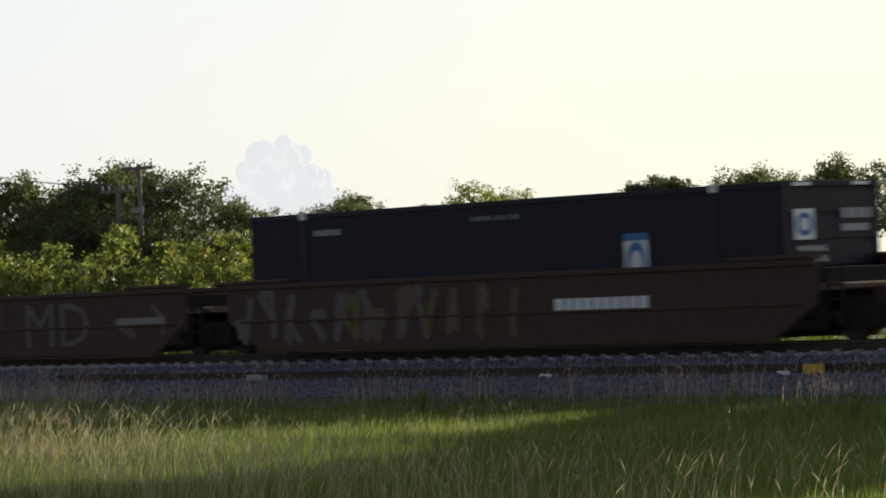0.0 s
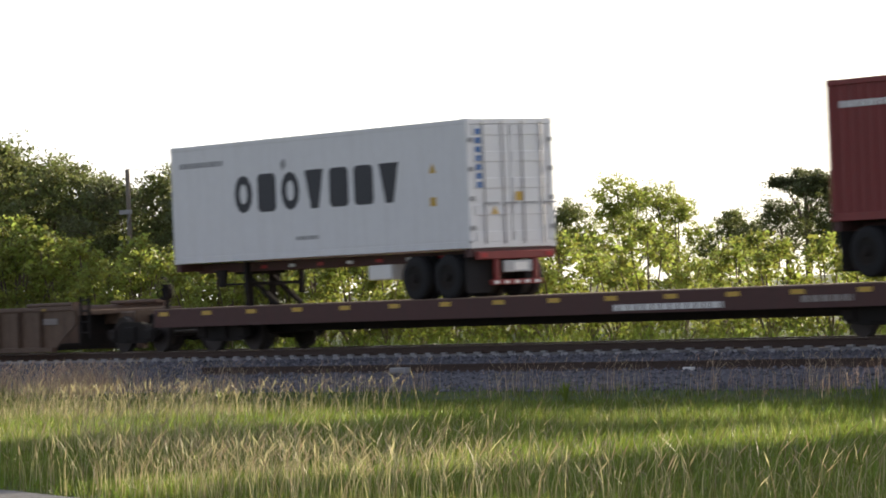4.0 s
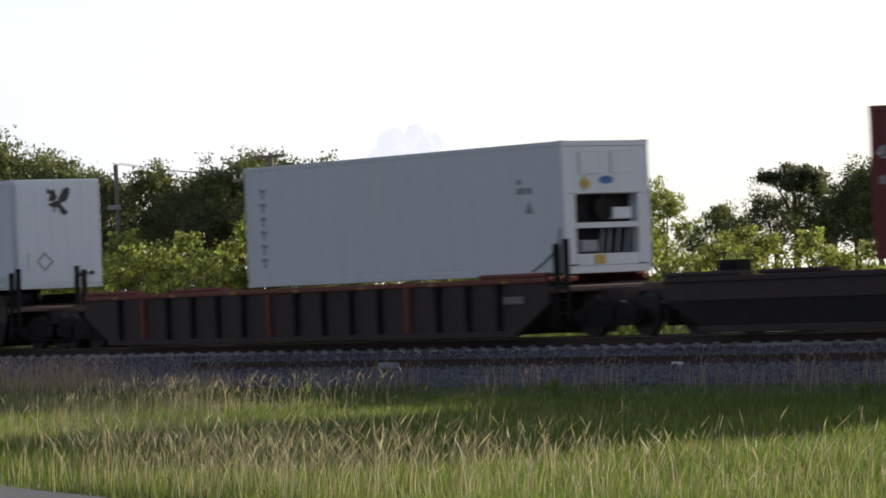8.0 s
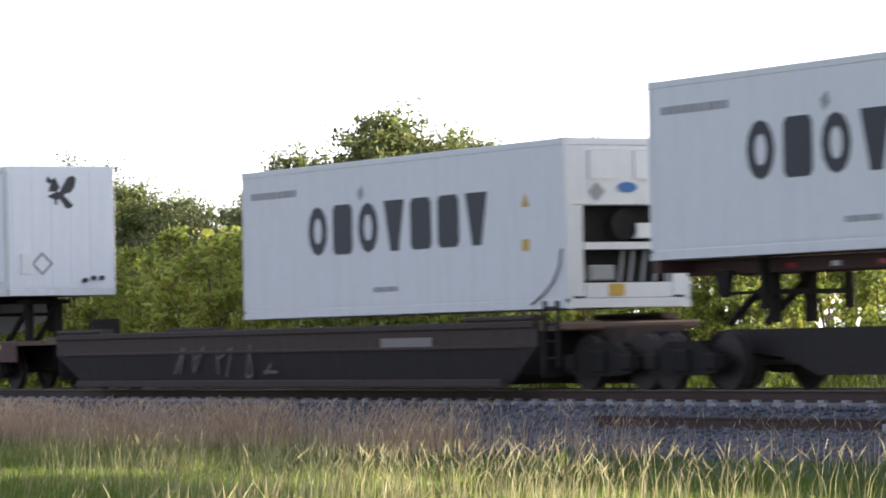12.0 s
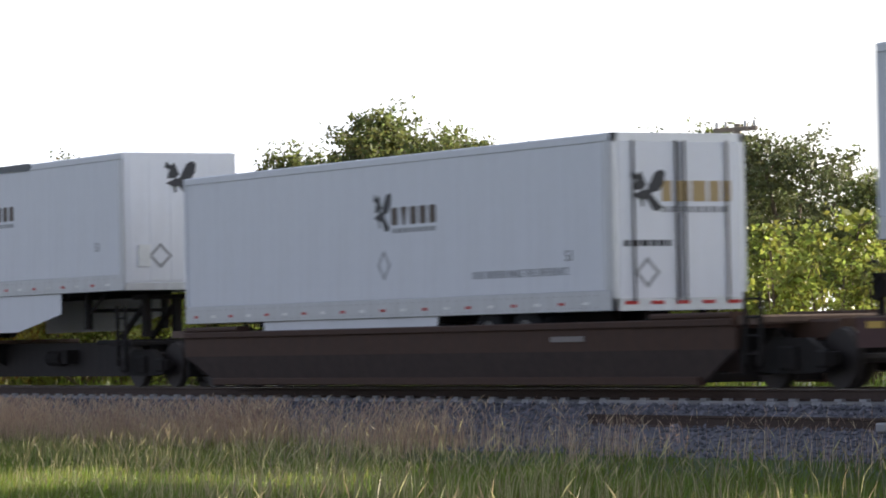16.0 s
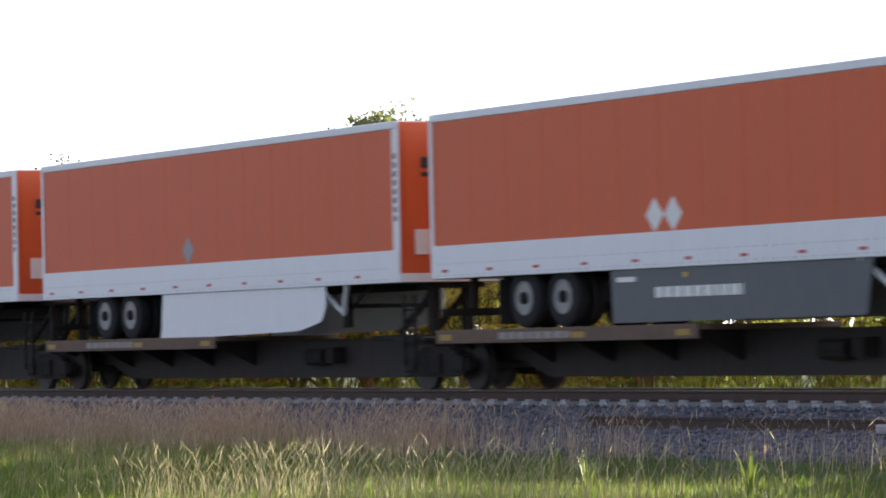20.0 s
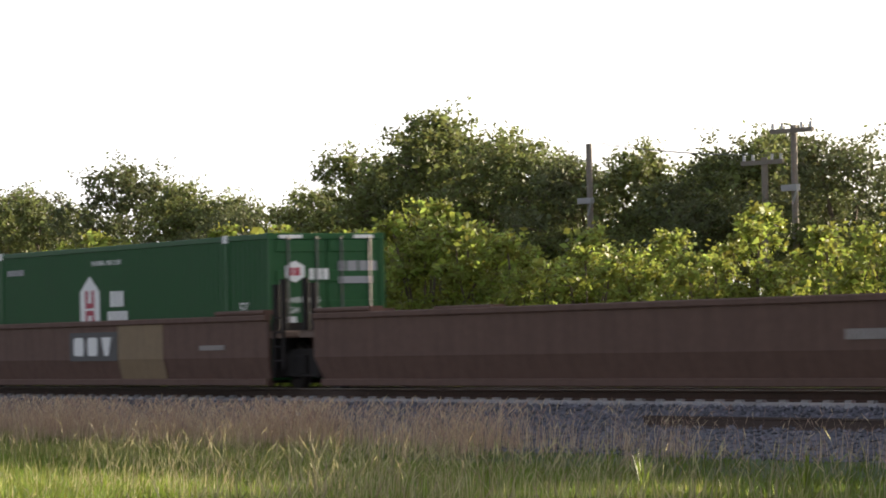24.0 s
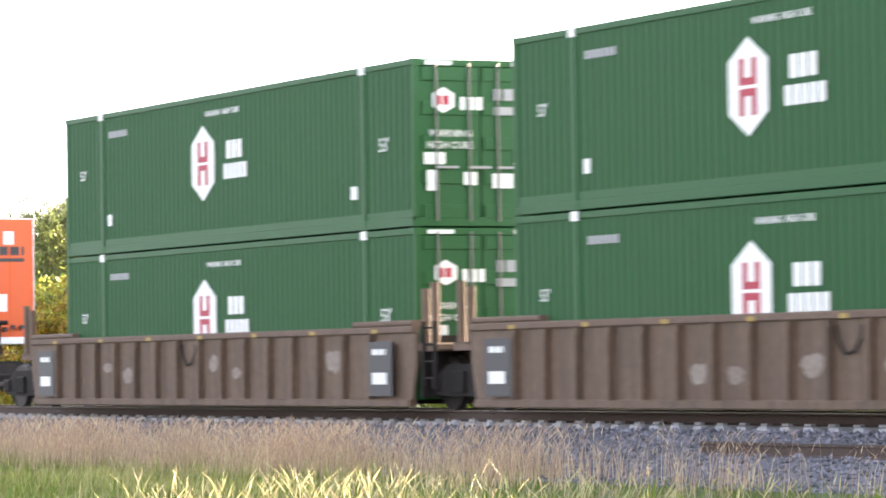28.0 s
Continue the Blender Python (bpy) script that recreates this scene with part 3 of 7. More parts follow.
def build_grass():
    rnd = np.random.default_rng(9)
    # short turf, then long blades in tufts whose height rises and falls in patches
    x, y = field(rnd, 120000, -31, -4.6)
    tall = np.interp(-y, (4.6, 9, 16), (0.6, 0.85, 1.0))
    blades("grass", x, y, (0.20 + 0.10 * lumps(x, y, 0.35, 0.35, 3)) * tall * rnd.uniform(0.6, 1.4, len(x)), rnd.uniform(0.005, 0.010, len(x)), rnd.uniform(0.2, 0.9, len(x)), rnd, GRASS, "long green meadow grass")
    x, y = tufts(rnd, 11500, 9, 0.09, lambda n: field(rnd, n, -31, -5.2))
    tall = np.interp(-y, (5, 10, 18), (0.5, 0.7, 1.0)) * (1.0 + 0.9 * lumps(x, y, 0.16, 0.3, 17))
    blades("tall_grass", x, y, 0.27 * np.clip(tall, 0.35, 1.7) * rnd.uniform(0.65, 1.3, len(x)), rnd.uniform(0.003, 0.006, len(x)), rnd.uniform(0.1, 0.65, len(x)), rnd, GRASS, "tufts of tall green grass")
    x, y = tufts(rnd, 6800, 7, 0.12, lambda n: field(rnd, n, -31, -5.4))
    k = lumps(x, y, 0.2, 0.35, 44) > rnd.uniform(-0.45, 0.35, len(x))
    x, y = x[k], y[k]
    blades("pale_grass", x, y, 0.27 * np.interp(-y, (5, 14), (0.7, 1.1)) * rnd.uniform(0.6, 1.35, len(x)), rnd.uniform(0.0025, 0.0045, len(x)), rnd.uniform(0.06, 0.4, len(x)), rnd, PALE_GRASS, "yellowing meadow grass")
    x, y = field(rnd, 11000, -31, -5.0)
    k = (lumps(x, y, 0.16, 0.3, 8) > rnd.uniform(-0.05, 0.5, len(x))) & ((y < -13) | (x < -52) | (rnd.uniform(0, 1, len(x)) < 0.16))
    x, y = x[k], y[k]
    blades("dry_grass", x, y, rnd.uniform(0.24, 0.46, len(x)), rnd.uniform(0.003, 0.0048, len(x)), rnd.uniform(0.12, 0.5, len(x)), rnd, STRAW, "dry straw-coloured grass stalks among the green", head=0.9)
    # stands of tall seeding grass: x, y, reach along and across, stalks
    stands = ((-12, -28, 3.0, 1.0, 700), (-25, -20.5, 2.4, 1.0, 320), (-21, -22.5, 2.2, 0.8, 300), (-13, -25, 2.4, 0.8, 260), (-5, -26.8, 3, 0.6, 90), (-1, -26.4, 2, 0.6, 40), (-8, -28.3, 1.4, 0.7, 130), (-4.2, -28.2, 2.0, 0.6, 150), (-4.5, -24, 2, 0.9, 60), (-16, -23.5, 3, 1.0, 220),
              (-38.8, -15, 1.0, 0.45, 150), (-37, -13.9, 1.2, 0.4, 280), (-35, -12.6, 1.3, 0.4, 280), (-33, -11.4, 1.3, 0.4, 80), (-32.5, -10, 1.2, 0.4, 25), (-44, -14.2, 2, 0.6, 140), (-41, -12, 2, 0.5, 90), (-51, -10.6, 2.2, 0.7, 170), (-47.5, -9, 2.4, 0.5, 80), (-44, -8.6, 3, 0.6, 60))
    x = np.concatenate([rnd.normal(a, c, n) for a, b, c, e, n in stands])
    y = np.concatenate([rnd.normal(b, e, n) for a, b, c, e, n in stands])
    k = y > lane_edge(x) + 0.4
    x, y = x[k], y[k]
    blades("seed_grass", x, y, rnd.uniform(0.4, 0.74, len(x)), np.where(x < -40, 0.62, 1.0) * rnd.uniform(0.0032, 0.0055, len(x)), rnd.uniform(0.1, 0.42, len(x)), rnd, STRAW, "tall pale seed-headed grass", head=1.1)
    # dry grass along the ballast's foot: thin, with a few thick stands
    x = rnd.uniform(-92, -16, 5200)
    y = -4.6 - np.abs(rnd.normal(0, 0.45, len(x)))
    k = np.array([noise.noise((a * 0.45, 0, 31)) for a in x]) > rnd.uniform(-0.35, 0.5, len(x))
    x, y = x[k], y[k]
    e = rnd.uniform(-98, -49, 21000)
    k = np.interp(e, (-60, -50), (0.32, -0.3)) + np.array([noise.noise((a * 0.3, 0, 31)) for a in e]) > rnd.uniform(-0.3, 0.6, len(e))
    x, y = np.concatenate([x, e[k]]), np.concatenate([y, -4.45 - np.abs(rnd.normal(0, 0.55, k.sum()))])
    clumps = ((-58.5, 3.2, 900), (-52.5, 2.0, 300), (-67, 2.5, 420), (-75, 4, 700), (-48, 1.8, 90), (-24, 1.3, 60), (-29, 2.0, 60))
    x = np.concatenate([x] + [rnd.normal(a, c, n) for a, c, n in clumps])
    y = np.concatenate([y, -4.35 - np.abs(rnd.normal(0, 0.4, len(x) - len(y)))])
    blades("edge_grass", x, y, rnd.uniform(0.28, 0.70, len(x)), np.where(x < -49, 1.5, 1.0) * rnd.uniform(0.0024, 0.0044, len(x)), rnd.uniform(0.12, 0.42, len(x)), rnd, EDGE_STRAW, "dry reddish grass along the ballast edge", head=0.9)
    x = -96 + 46 * rnd.beta(1.0, 1.2, 40000)
    y = rnd.uniform(-9.5, -4.8, len(x))
    k = lumps(x, y, 0.2, 0.5, 54) > rnd.uniform(-0.5, 0.4, len(x))
    x, y = x[k], y[k]
    blades("verge_meadow", x, y, rnd.uniform(0.18, 0.42, len(x)), rnd.uniform(0.002, 0.004, len(x)), rnd.uniform(0.06, 0.36, len(x)), rnd, PALE_GRASS, "yellowing grass before the ballast")
    # broad-bladed weeds that stand out of the field
    for q, (a, b) in enumerate(((-21.5, -7.6), (-15.8, -10.4), (-38.8, -9.6), (-31.5, -6.4), (-41.9, -8.2), (-36.3, -8.9))):
        w = thing("weed", "bright green broad-bladed weed in the meadow", "weed", "weeds in the meadow")
        for j in range(14):
            t, h, r = rnd.uniform(0, 6.283), rnd.uniform(0.3, 0.62), rnd.uniform(0.05, 0.24)
            c, e = math.cos(t), math.sin(t)
            m = mesh_of("leaf", [(-e * 0.012, c * 0.012, 0), (e * 0.012, -c * 0.012, 0), (c * r * 0.5 + e * 0.018, e * r * 0.5 - c * 0.018, h * 0.62), (c * r * 0.5 - e * 0.018, e * r * 0.5 + c * 0.018, h * 0.62), (c * r, e * r, h)], [(0, 1, 2, 3), (3, 2, 4)], GRASS)
            part("leaf", m, None, w)
        w.matrix_basis = pose(a, b, ground_z(a, b) - 0.01)
    x = rnd.uniform(-118, -10, 34000)
    y = rnd.uniform(3.0, 6.2, len(x))
    blades("verge_grass", x, y, np.interp(y, (3.0, 4.2, 6.2), (0.2, 0.55, 1.05)) * rnd.uniform(0.6, 1.25, len(x)), rnd.uniform(0.008, 0.018, len(x)), rnd.uniform(0.2, 0.7, len(x)), rnd, GRASS, "weeds and grass along the far side of the line")


# ---- trees ----
def tree_meshes(seed, height, spread, trunk_h, n_clumps, leaf, mat, leaves=34, flat=False, heart=90):
    """Trunk with limbs, and a crown of leaf clumps gathered in uneven lobes."""
    rnd = random.Random(seed)
    wood = Shape()
    r0 = 0.035 * height * 0.5 + 0.03
    top = Vector((rnd.uniform(-0.2, 0.2), rnd.uniform(-0.2, 0.2), trunk_h))
    wood.bar((0, 0, -0.15), top * 0.5, r0, 8)
    wood.bar(top * 0.5, top, r0 * 0.75, 8)
    lobes = []
    for i in range(9 if not flat else 7):
        a = 2.4 * i + rnd.uniform(-0.5, 0.5)
        if flat:
            lobes.append((Vector((spread * 0.55 * math.cos(a), spread * 0.55 * math.sin(a), height * (0.82 + 0.02 * i))), spread * 0.5, 0.4))
        else:
            q = (i + 0.5) / 9
            zz = trunk_h * 0.7 + (height - trunk_h * 0.7) * (0.12 + 0.76 * q)
            rr = spread * (0.62 if q < 0.65 else 0.3) * rnd.uniform(0.75, 1.15)
            lobes.append((Vector((rr * math.cos(a), rr * math.sin(a), zz)), spread * rnd.uniform(0.42, 0.62) * (1.0 if q < 0.65 else 0.8), 0.72))
    clumps = []
    for i in range(n_clumps):
        c, r, sq = lobes[i % len(lobes)]
        d = Vector((rnd.gauss(0, 1), rnd.gauss(0, 1), rnd.gauss(0, 1))).normalized() * r * rnd.uniform(0.35, 0.92)
        p = c + Vector((d.x, d.y, d.z * sq))
        p.z = min(p.z, height)
        clumps.append(p)
        if i < len(lobes):
            mid = top * 0.8 + (c - top * 0.8) * 0.5 + Vector((0, 0, 0.1))
            wood.bar(top * rnd.uniform(0.6, 1.0), mid, r0 * 0.4, 5)
            wood.bar(mid, c, r0 * 0.22, 4)
            wood.bar(c, p, r0 * 0.12, 4)
    v, f = [], []
    for c in clumps:
        size = rnd.uniform(0.6, 1.2) * 0.26 * (spread / 1.6) ** 0.5
        for _ in range(leaves):
            p = c + Vector((rnd.uniform(-1, 1), rnd.uniform(-1, 1), rnd.uniform(-0.8, 0.8))) * size * rnd.uniform(0.4, 1.0)
            e1 = Vector((rnd.gauss(0, 1), rnd.gauss(0, 1), rnd.gauss(0, 0.6))).normalized()
            e2 = e1.cross(Vector((rnd.gauss(0, 1), rnd.gauss(0, 1), rnd.gauss(0, 1)))).normalized()
            s = leaf * rnd.uniform(0.7, 1.5)
            k = len(v)
            v += [p - e1 * s, p + e2 * s * 0.5, p + e1 * s, p - e2 * s * 0.5]
            f.append((k, k + 1, k + 2, k + 3))
    for c, r, sq in lobes:
        # the leafy heart of each lobe, where no light comes through
        for _ in range(heart):
            p = c + Vector((rnd.uniform(-0.45, 0.45), rnd.uniform(-0.45, 0.45), rnd.uniform(-0.5, 0.4) * sq)) * r
            e1 = Vector((rnd.gauss(0, 1), rnd.gauss(0, 1), rnd.gauss(0, 0.6))).normalized()
            e2 = e1.cross(Vector((rnd.gauss(0, 1), rnd.gauss(0, 1), rnd.gauss(0, 1)))).normalized()
            s = leaf * rnd.uniform(1.6, 2.8)
            k = len(v)
            v += [p - e1 * s, p + e2 * s * 0.6, p + e1 * s, p - e2 * s * 0.6]
            f.append((k, k + 1, k + 2, k + 3))
    return wood.mesh("trunk", BARK), mesh_of("crown", [tuple(q) for q in v], f, mat)


def plant(name, meshes, x, y, turn, label, category, group, scale=1.0):
    t = thing(name, label, category, group)
    part("trunk", meshes[0], None, t)
    part("crown", meshes[1], None, t)
    t.matrix_basis = pose(x, y, ground_z(x, y) - 0.03, 0, 0, turn)
    t.scale = (scale, scale, scale)
    return t


TREES = [  # x, y, height over ground, kind
    (-126.2, 15.7, 6.6, 0), (-122.3, 15.7, 7.7, 1), (-119.2, 14.3, 7.1, 0), (-115.6, 14.3, 7.2, 2), (-111.3, 15.5, 8, 1), (-106.9, 15.4, 7.2, 0), (-104.8, 15.3, 6.7, 2), (-100.8, 14.7, 6.2, 1),
    (-97, 15.2, 6.6, 0), (-93.4, 15.2, 7.5, 2), (-88.9, 15.1, 8.4, 0), (-90.2, 15.6, 7.8, 2), (-85.4, 14.5, 7.4, 2), (-83, 14.9, 6.9, 0), (-81, 14.8, 6.6, 1), (-78.4, 15.4, 6.7, 2), (-76.5, 15.8, 6.4, 0),
    (-74.8, 15.7, 6.8, 1), (-73.3, 15.1, 6.9, 0), (-69.9, 14.9, 6.5, 1), (-65.4, 14.6, 5.3, 2), (-62.9, 14.3, 4.8, 0), (-57.3, 11.2, 4.7, 0), (-54.3, 11.9, 4.4, 2), (-51.3, 11.7, 5.1, 3),
    (-49.5, 11.8, 4.8, 3), (-47.8, 12.6, 3.9, 0), (-44.5, 12, 4.8, 4), (-42.4, 12.1, 4.4, 0), (-41, 11.6, 4.7, 1), (-39.6, 11.2, 4.8, 0), (-37.6, 11.7, 4.9, 2), (-35.4, 11.9, 5, 1),
    (-124, 13, 5.2, 2), (-120.1, 13.7, 4.6, 1), (-116, 13.6, 5, 2), (-112.4, 13.7, 5.2, 0), (-108.1, 12.9, 4.9, 2), (-104.2, 13, 5.1, 2), (-100.4, 13.4, 4.9, 1), (-96.1, 12.9, 4.8, 2),
    (-92.1, 13, 4.4, 1), (-87.9, 13.5, 5.1, 2), (-84.4, 13.6, 4.5, 2), (-80.2, 13.1, 4.7, 2), (-76.3, 12.7, 4.4, 2), (-72.6, 13.3, 5.1, 1), (-68.6, 13.6, 4.4, 2), (-65.2, 13.1, 4.2, 2),
    (-61.8, 13.5, 4.3, 2), (-58.4, 12.7, 5, 0), (-45.9, 12.6, 4.1, 1), (-43.4, 12.3, 4.2, 0)]


def set_back(x, y, depth):
    """East of the hedge's bend the growth stands farther off: the new place, and how much larger it is."""
    if x < -61.0:
        return x, y, 1.0
    k = (y + depth + 52.0) / (y + 52.0)
    return 25.0 + (x - 25.0) * k, y + depth, k


def build_trees():
    kinds = [tree_meshes(11, 5.5, 2.2, 3.7, 230, 0.046, LEAF, 52), tree_meshes(12, 5.5, 2.4, 3.6, 240, 0.046, LEAF_DARK, 52), tree_meshes(13, 5.5, 2.0, 3.8, 210, 0.046, LEAF, 52),
             tree_meshes(14, 5.5, 2.3, 1.6, 220, 0.045, LEAF_LIGHT, 52), tree_meshes(15, 5.5, 1.5, 4.2, 150, 0.05, LEAF_DARK, 46, True)]
    names = ["broad dark green oak in a dense row behind the line", "round-crowned dark green tree behind the line", "loose-crowned dark green tree behind the line", "sunlit yellow-green tree behind the line", "flat-topped dark pine behind the hedge"]
    for i, (x, y, h, k) in enumerate(TREES):
        x, y, grown = set_back(x, y, 44.0)
        h = (h - 2.2) * grown + 2.2 if grown > 1.0 else h * 0.95
        plant("tree", kinds[k], x, y, i * 67, names[k], "tree", "trees behind the line", h / 5.5)
    hedge = [tree_meshes(31, 3.2, 1.3, 0.4, 90, 0.046, LEAF_LIGHT, 36, heart=30), tree_meshes(32, 3.0, 1.4, 0.4, 90, 0.046, LEAF_LIGHT, 36, heart=30), tree_meshes(33, 3.5, 1.2, 0.4, 85, 0.046, LEAF_LIGHT, 36, heart=30)]
    rnd = random.Random(4)
    for row, (x, y0) in enumerate(((-112.0, 6.0), (-111.2, 8.2))):
        i = row
        while x < -33:
            tall = np.interp(x, (-110, -70, -60, -48, -35), (1.42, 1.36, 1.2, 1.08, 0.88))
            bx, by, grown = set_back(x, y0 + rnd.uniform(-0.4, 0.4), 1.5)
            plant("bush", hedge[i % 3], bx, by, i * 83, "leafy yellow-green bush in the hedge along the line", "bush", "hedge along the line", tall * rnd.uniform(0.8, 1.12) * (1.0 + (grown - 1.0) * 0.85))
            x += rnd.uniform(1.2, 1.8) * (2.6 if row else 1.0)
            i += 1


def build_poles():
    tops = []
    for x, h, arms in ((-77.9, 6.3, 0), (-70.2, 5.55, 1), (-69.0, 6.2, 1)):
        p = thing("utility_pole", "weathered wooden utility pole with crossarm and pale insulators", "utility pole", "poles along the line")
        part("pole", Shape().bar((0, 0, -0.3), (0, 0, h), 0.075, 8), POLE_WOOD, p)
        for j in range(arms):
            z = h - 0.12 - j * 0.42
            part("crossarm", Shape().box(-0.65, 0.65, -0.1, -0.03, z - 0.05, z + 0.05), POLE_WOOD, p)
            for e in (-0.58, -0.3, 0.3, 0.58):
                part("insulator", Shape().bar((e, -0.06, z + 0.05), (e, -0.06, z + 0.18), 0.035, 6), CERAMIC, p, "pale ceramic insulator")
        br = Shape().box(-0.24, 0.24, -0.2, -0.08, h - 1.46, h - 1.32)
        br.bar((0.02, -0.1, h - 1.75), (0.22, -0.16, h - 1.4), 0.03)
        part("bracket", br, GREY_MARK, p, "grey steel bracket with a slanting arm")
        z0 = ground_z(x, 13)
        p.matrix_basis = pose(x, 13, z0, 0, 0, 12)
        tops.append((x, h + z0))
    tops.sort()
    for k, dy in enumerate((-0.5, 0.5)):
        s = Shape()
        for (a, za), (b, zb) in zip(tops, tops[1:]):
            pts = [(a + (b - a) * i / 8, 13 + dy * 0.3, za + (zb - za) * i / 8 + 0.05 - 0.35 * (1 - (2 * i / 8 - 1) ** 2) * (abs(b - a) / 30)) for i in range(9)]
            k, off = len(s.v), ((0, 0.008), (0.008, 0), (0, -0.008), (-0.008, 0))
            s.v += [(p[0], p[1] + a, p[2] + c) for p in pts for a, c in off]
            s.f += [(k + 4 * i + j, k + 4 * i + (j + 1) % 4, k + 4 * i + 4 + (j + 1) % 4, k + 4 * i + 4 + j) for i in range(len(pts) - 1) for j in range(4)]
        tagged(new("overhead_wire", s.mesh("overhead_wire", WIRE)), "thin dark wire strung between the poles", "wire", "wires between the poles")


def build_cloud():
    """Billowing evening cloud, far off."""
    rnd = random.Random(3)
    s = Shape()
    heads = [(-26, 10, 16), (-8, 30, 18), (8, 38, 16), (20, 22, 16), (34, 8, 12), (0, 10, 24), (-34, 2, 12), (16, 4, 20)]
    for i in range(170):
        hx, hz, hr = heads[i % len(heads)]
        d = Vector((rnd.gauss(0, 1), rnd.gauss(0, 1), rnd.gauss(0, 1))).normalized() * hr * rnd.uniform(0.5, 0.9)
        c = Vector((hx, 0, hz)) + d
        r = hr * rnd.uniform(0.25, 0.5)
        n, k = 9, 6
        v = [c + Vector((r * math.cos(2 * math.pi * i / n) * math.sin(math.pi * (j + 0.5) / k), r * math.sin(2 * math.pi * i / n) * math.sin(math.pi * (j + 0.5) / k), r * math.cos(math.pi * (j + 0.5) / k))) for j in range(k) for i in range(n)]
        s.add(v, [(j * n + i, (j + 1) * n + i, (j + 1) * n + (i + 1) % n, j * n + (i + 1) % n) for j in range(k - 1) for i in range(n)] + [tuple(range(n))[::-1], tuple(range((k - 1) * n, k * n))])
    ob = tagged(new("cloud", s.mesh("cloud", CLOUD)), "pale billowing evening cloud above the trees", "cloud", kind="structure")
    for p in ob.data.polygons:
        p.use_smooth = True
    ob.matrix_basis = pose(25 - 2600 * math.sin(radians(53.3)), -52 + 2600 * math.cos(radians(53.3)), 58, 0, 0, 53)


build_ground()
build_lane()
build_track()
build_trees()
build_poles()

# ---- the train ----
# how far the train has rolled, in metres, at each time
RUN = [(0, -313.62), (2, -267.62), (4, -222.1), (6, -177.03), (8, -132.33), (10, -87.96), (12, -43.87), (14, 0.0), (16, 43.7), (18, 87.28), (20, 130.81), (22, 174.32), (24, 217.87), (26, 261.52), (28, 305.32)]
TRAIN = []   # thing, place along the train of its leading end, height, turn
CACHE = {}


def cached(key, make):
    if key not in CACHE:
        CACHE[key] = make()
    return CACHE[key]


def truck(parent, x):
    """A two-axle freight truck under a car, centred at x."""
    def frame_mesh():
        s = Shape()
        for y in (-1.06, 1.06):
            s.plate([(-1.15, 0.38), (-0.95, 0.28), (-0.45, 0.24), (0.45, 0.24), (0.95, 0.28), (1.15, 0.38), (1.15, 0.56), (0.8, 0.6), (0.45, 0.78), (-0.45, 0.78), (-0.8, 0.6), (-1.15, 0.56)], y - 0.06, 0.14)
            s.box(-0.22, 0.22, y - 0.12, y + 0.12, 0.30, 0.66, 0.03)
            for e in (-0.875, 0.875):
                s.box(e - 0.16, e + 0.16, y - 0.11, y + 0.11, 0.32, 0.6, 0.04)
            for e in (-0.2, -0.07, 0.07, 0.2):
                s.bar((e, y - 0.09 if y < 0 else y + 0.09, 0.3), (e, y - 0.09 if y < 0 else y + 0.09, 0.6), 0.045)
        s.box(-0.25, 0.25, -1.0, 1.0, 0.5, 0.72, 0.04)
        return s.mesh("truck", STEEL_DARK)

    def wheel_mesh():
        s = Shape()
        for y in (-0.75, 0.75):
            o = 1 if y > 0 else -1
            s.turned([(-0.065, 0.43), (-0.065, 0.455), (0.03, 0.455), (0.045, 0.485), (0.065, 0.485), (0.065, 0.40), (0.02, 0.36), (0.02, 0.16), (0.06, 0.12), (0.06, 0.03)] if o < 0 else
                     [(0.065, 0.43), (0.065, 0.455), (-0.03, 0.455), (-0.045, 0.485), (-0.065, 0.485), (-0.065, 0.40), (-0.02, 0.36), (-0.02, 0.16), (-0.06, 0.12), (-0.06, 0.03)], (0, y, 0), 22)
        s.bar((0, -0.95, 0), (0, 0.95, 0), 0.08, 8)
        return s.mesh("wheelset", WHEEL_STEEL)

    t = part("truck", cached("truck", frame_mesh), None, parent, "grimy cast-steel two-axle truck", (x, 0, 0))
    for e in (-0.875, 0.875):
        part("wheelset", cached("wheelset", wheel_mesh), None, t, "steel wheels with polished treads", (e, 0, 0.455))
    return t


def coupler(parent, x, way):
    s = Shape().box(min(x, x + way * 0.9), max(x, x + way * 0.9), -0.12, 0.12, 0.72, 0.96, 0.03)
    part("coupler", s, STEEL_DARK, parent)


def ladder(parent, x, y, z0, z1, mat):
    s = Shape()
    for e in (-0.2, 0.2):
        s.box(x + e - 0.025, x + e + 0.025, y - 0.03, y + 0.03, z0, z1)
    z = z0 + 0.15
    while z < z1:
        s.bar((x - 0.2, y, z), (x + 0.2, y, z), 0.018, 5)
        z += 0.28
    part("ladder", s, mat, parent)


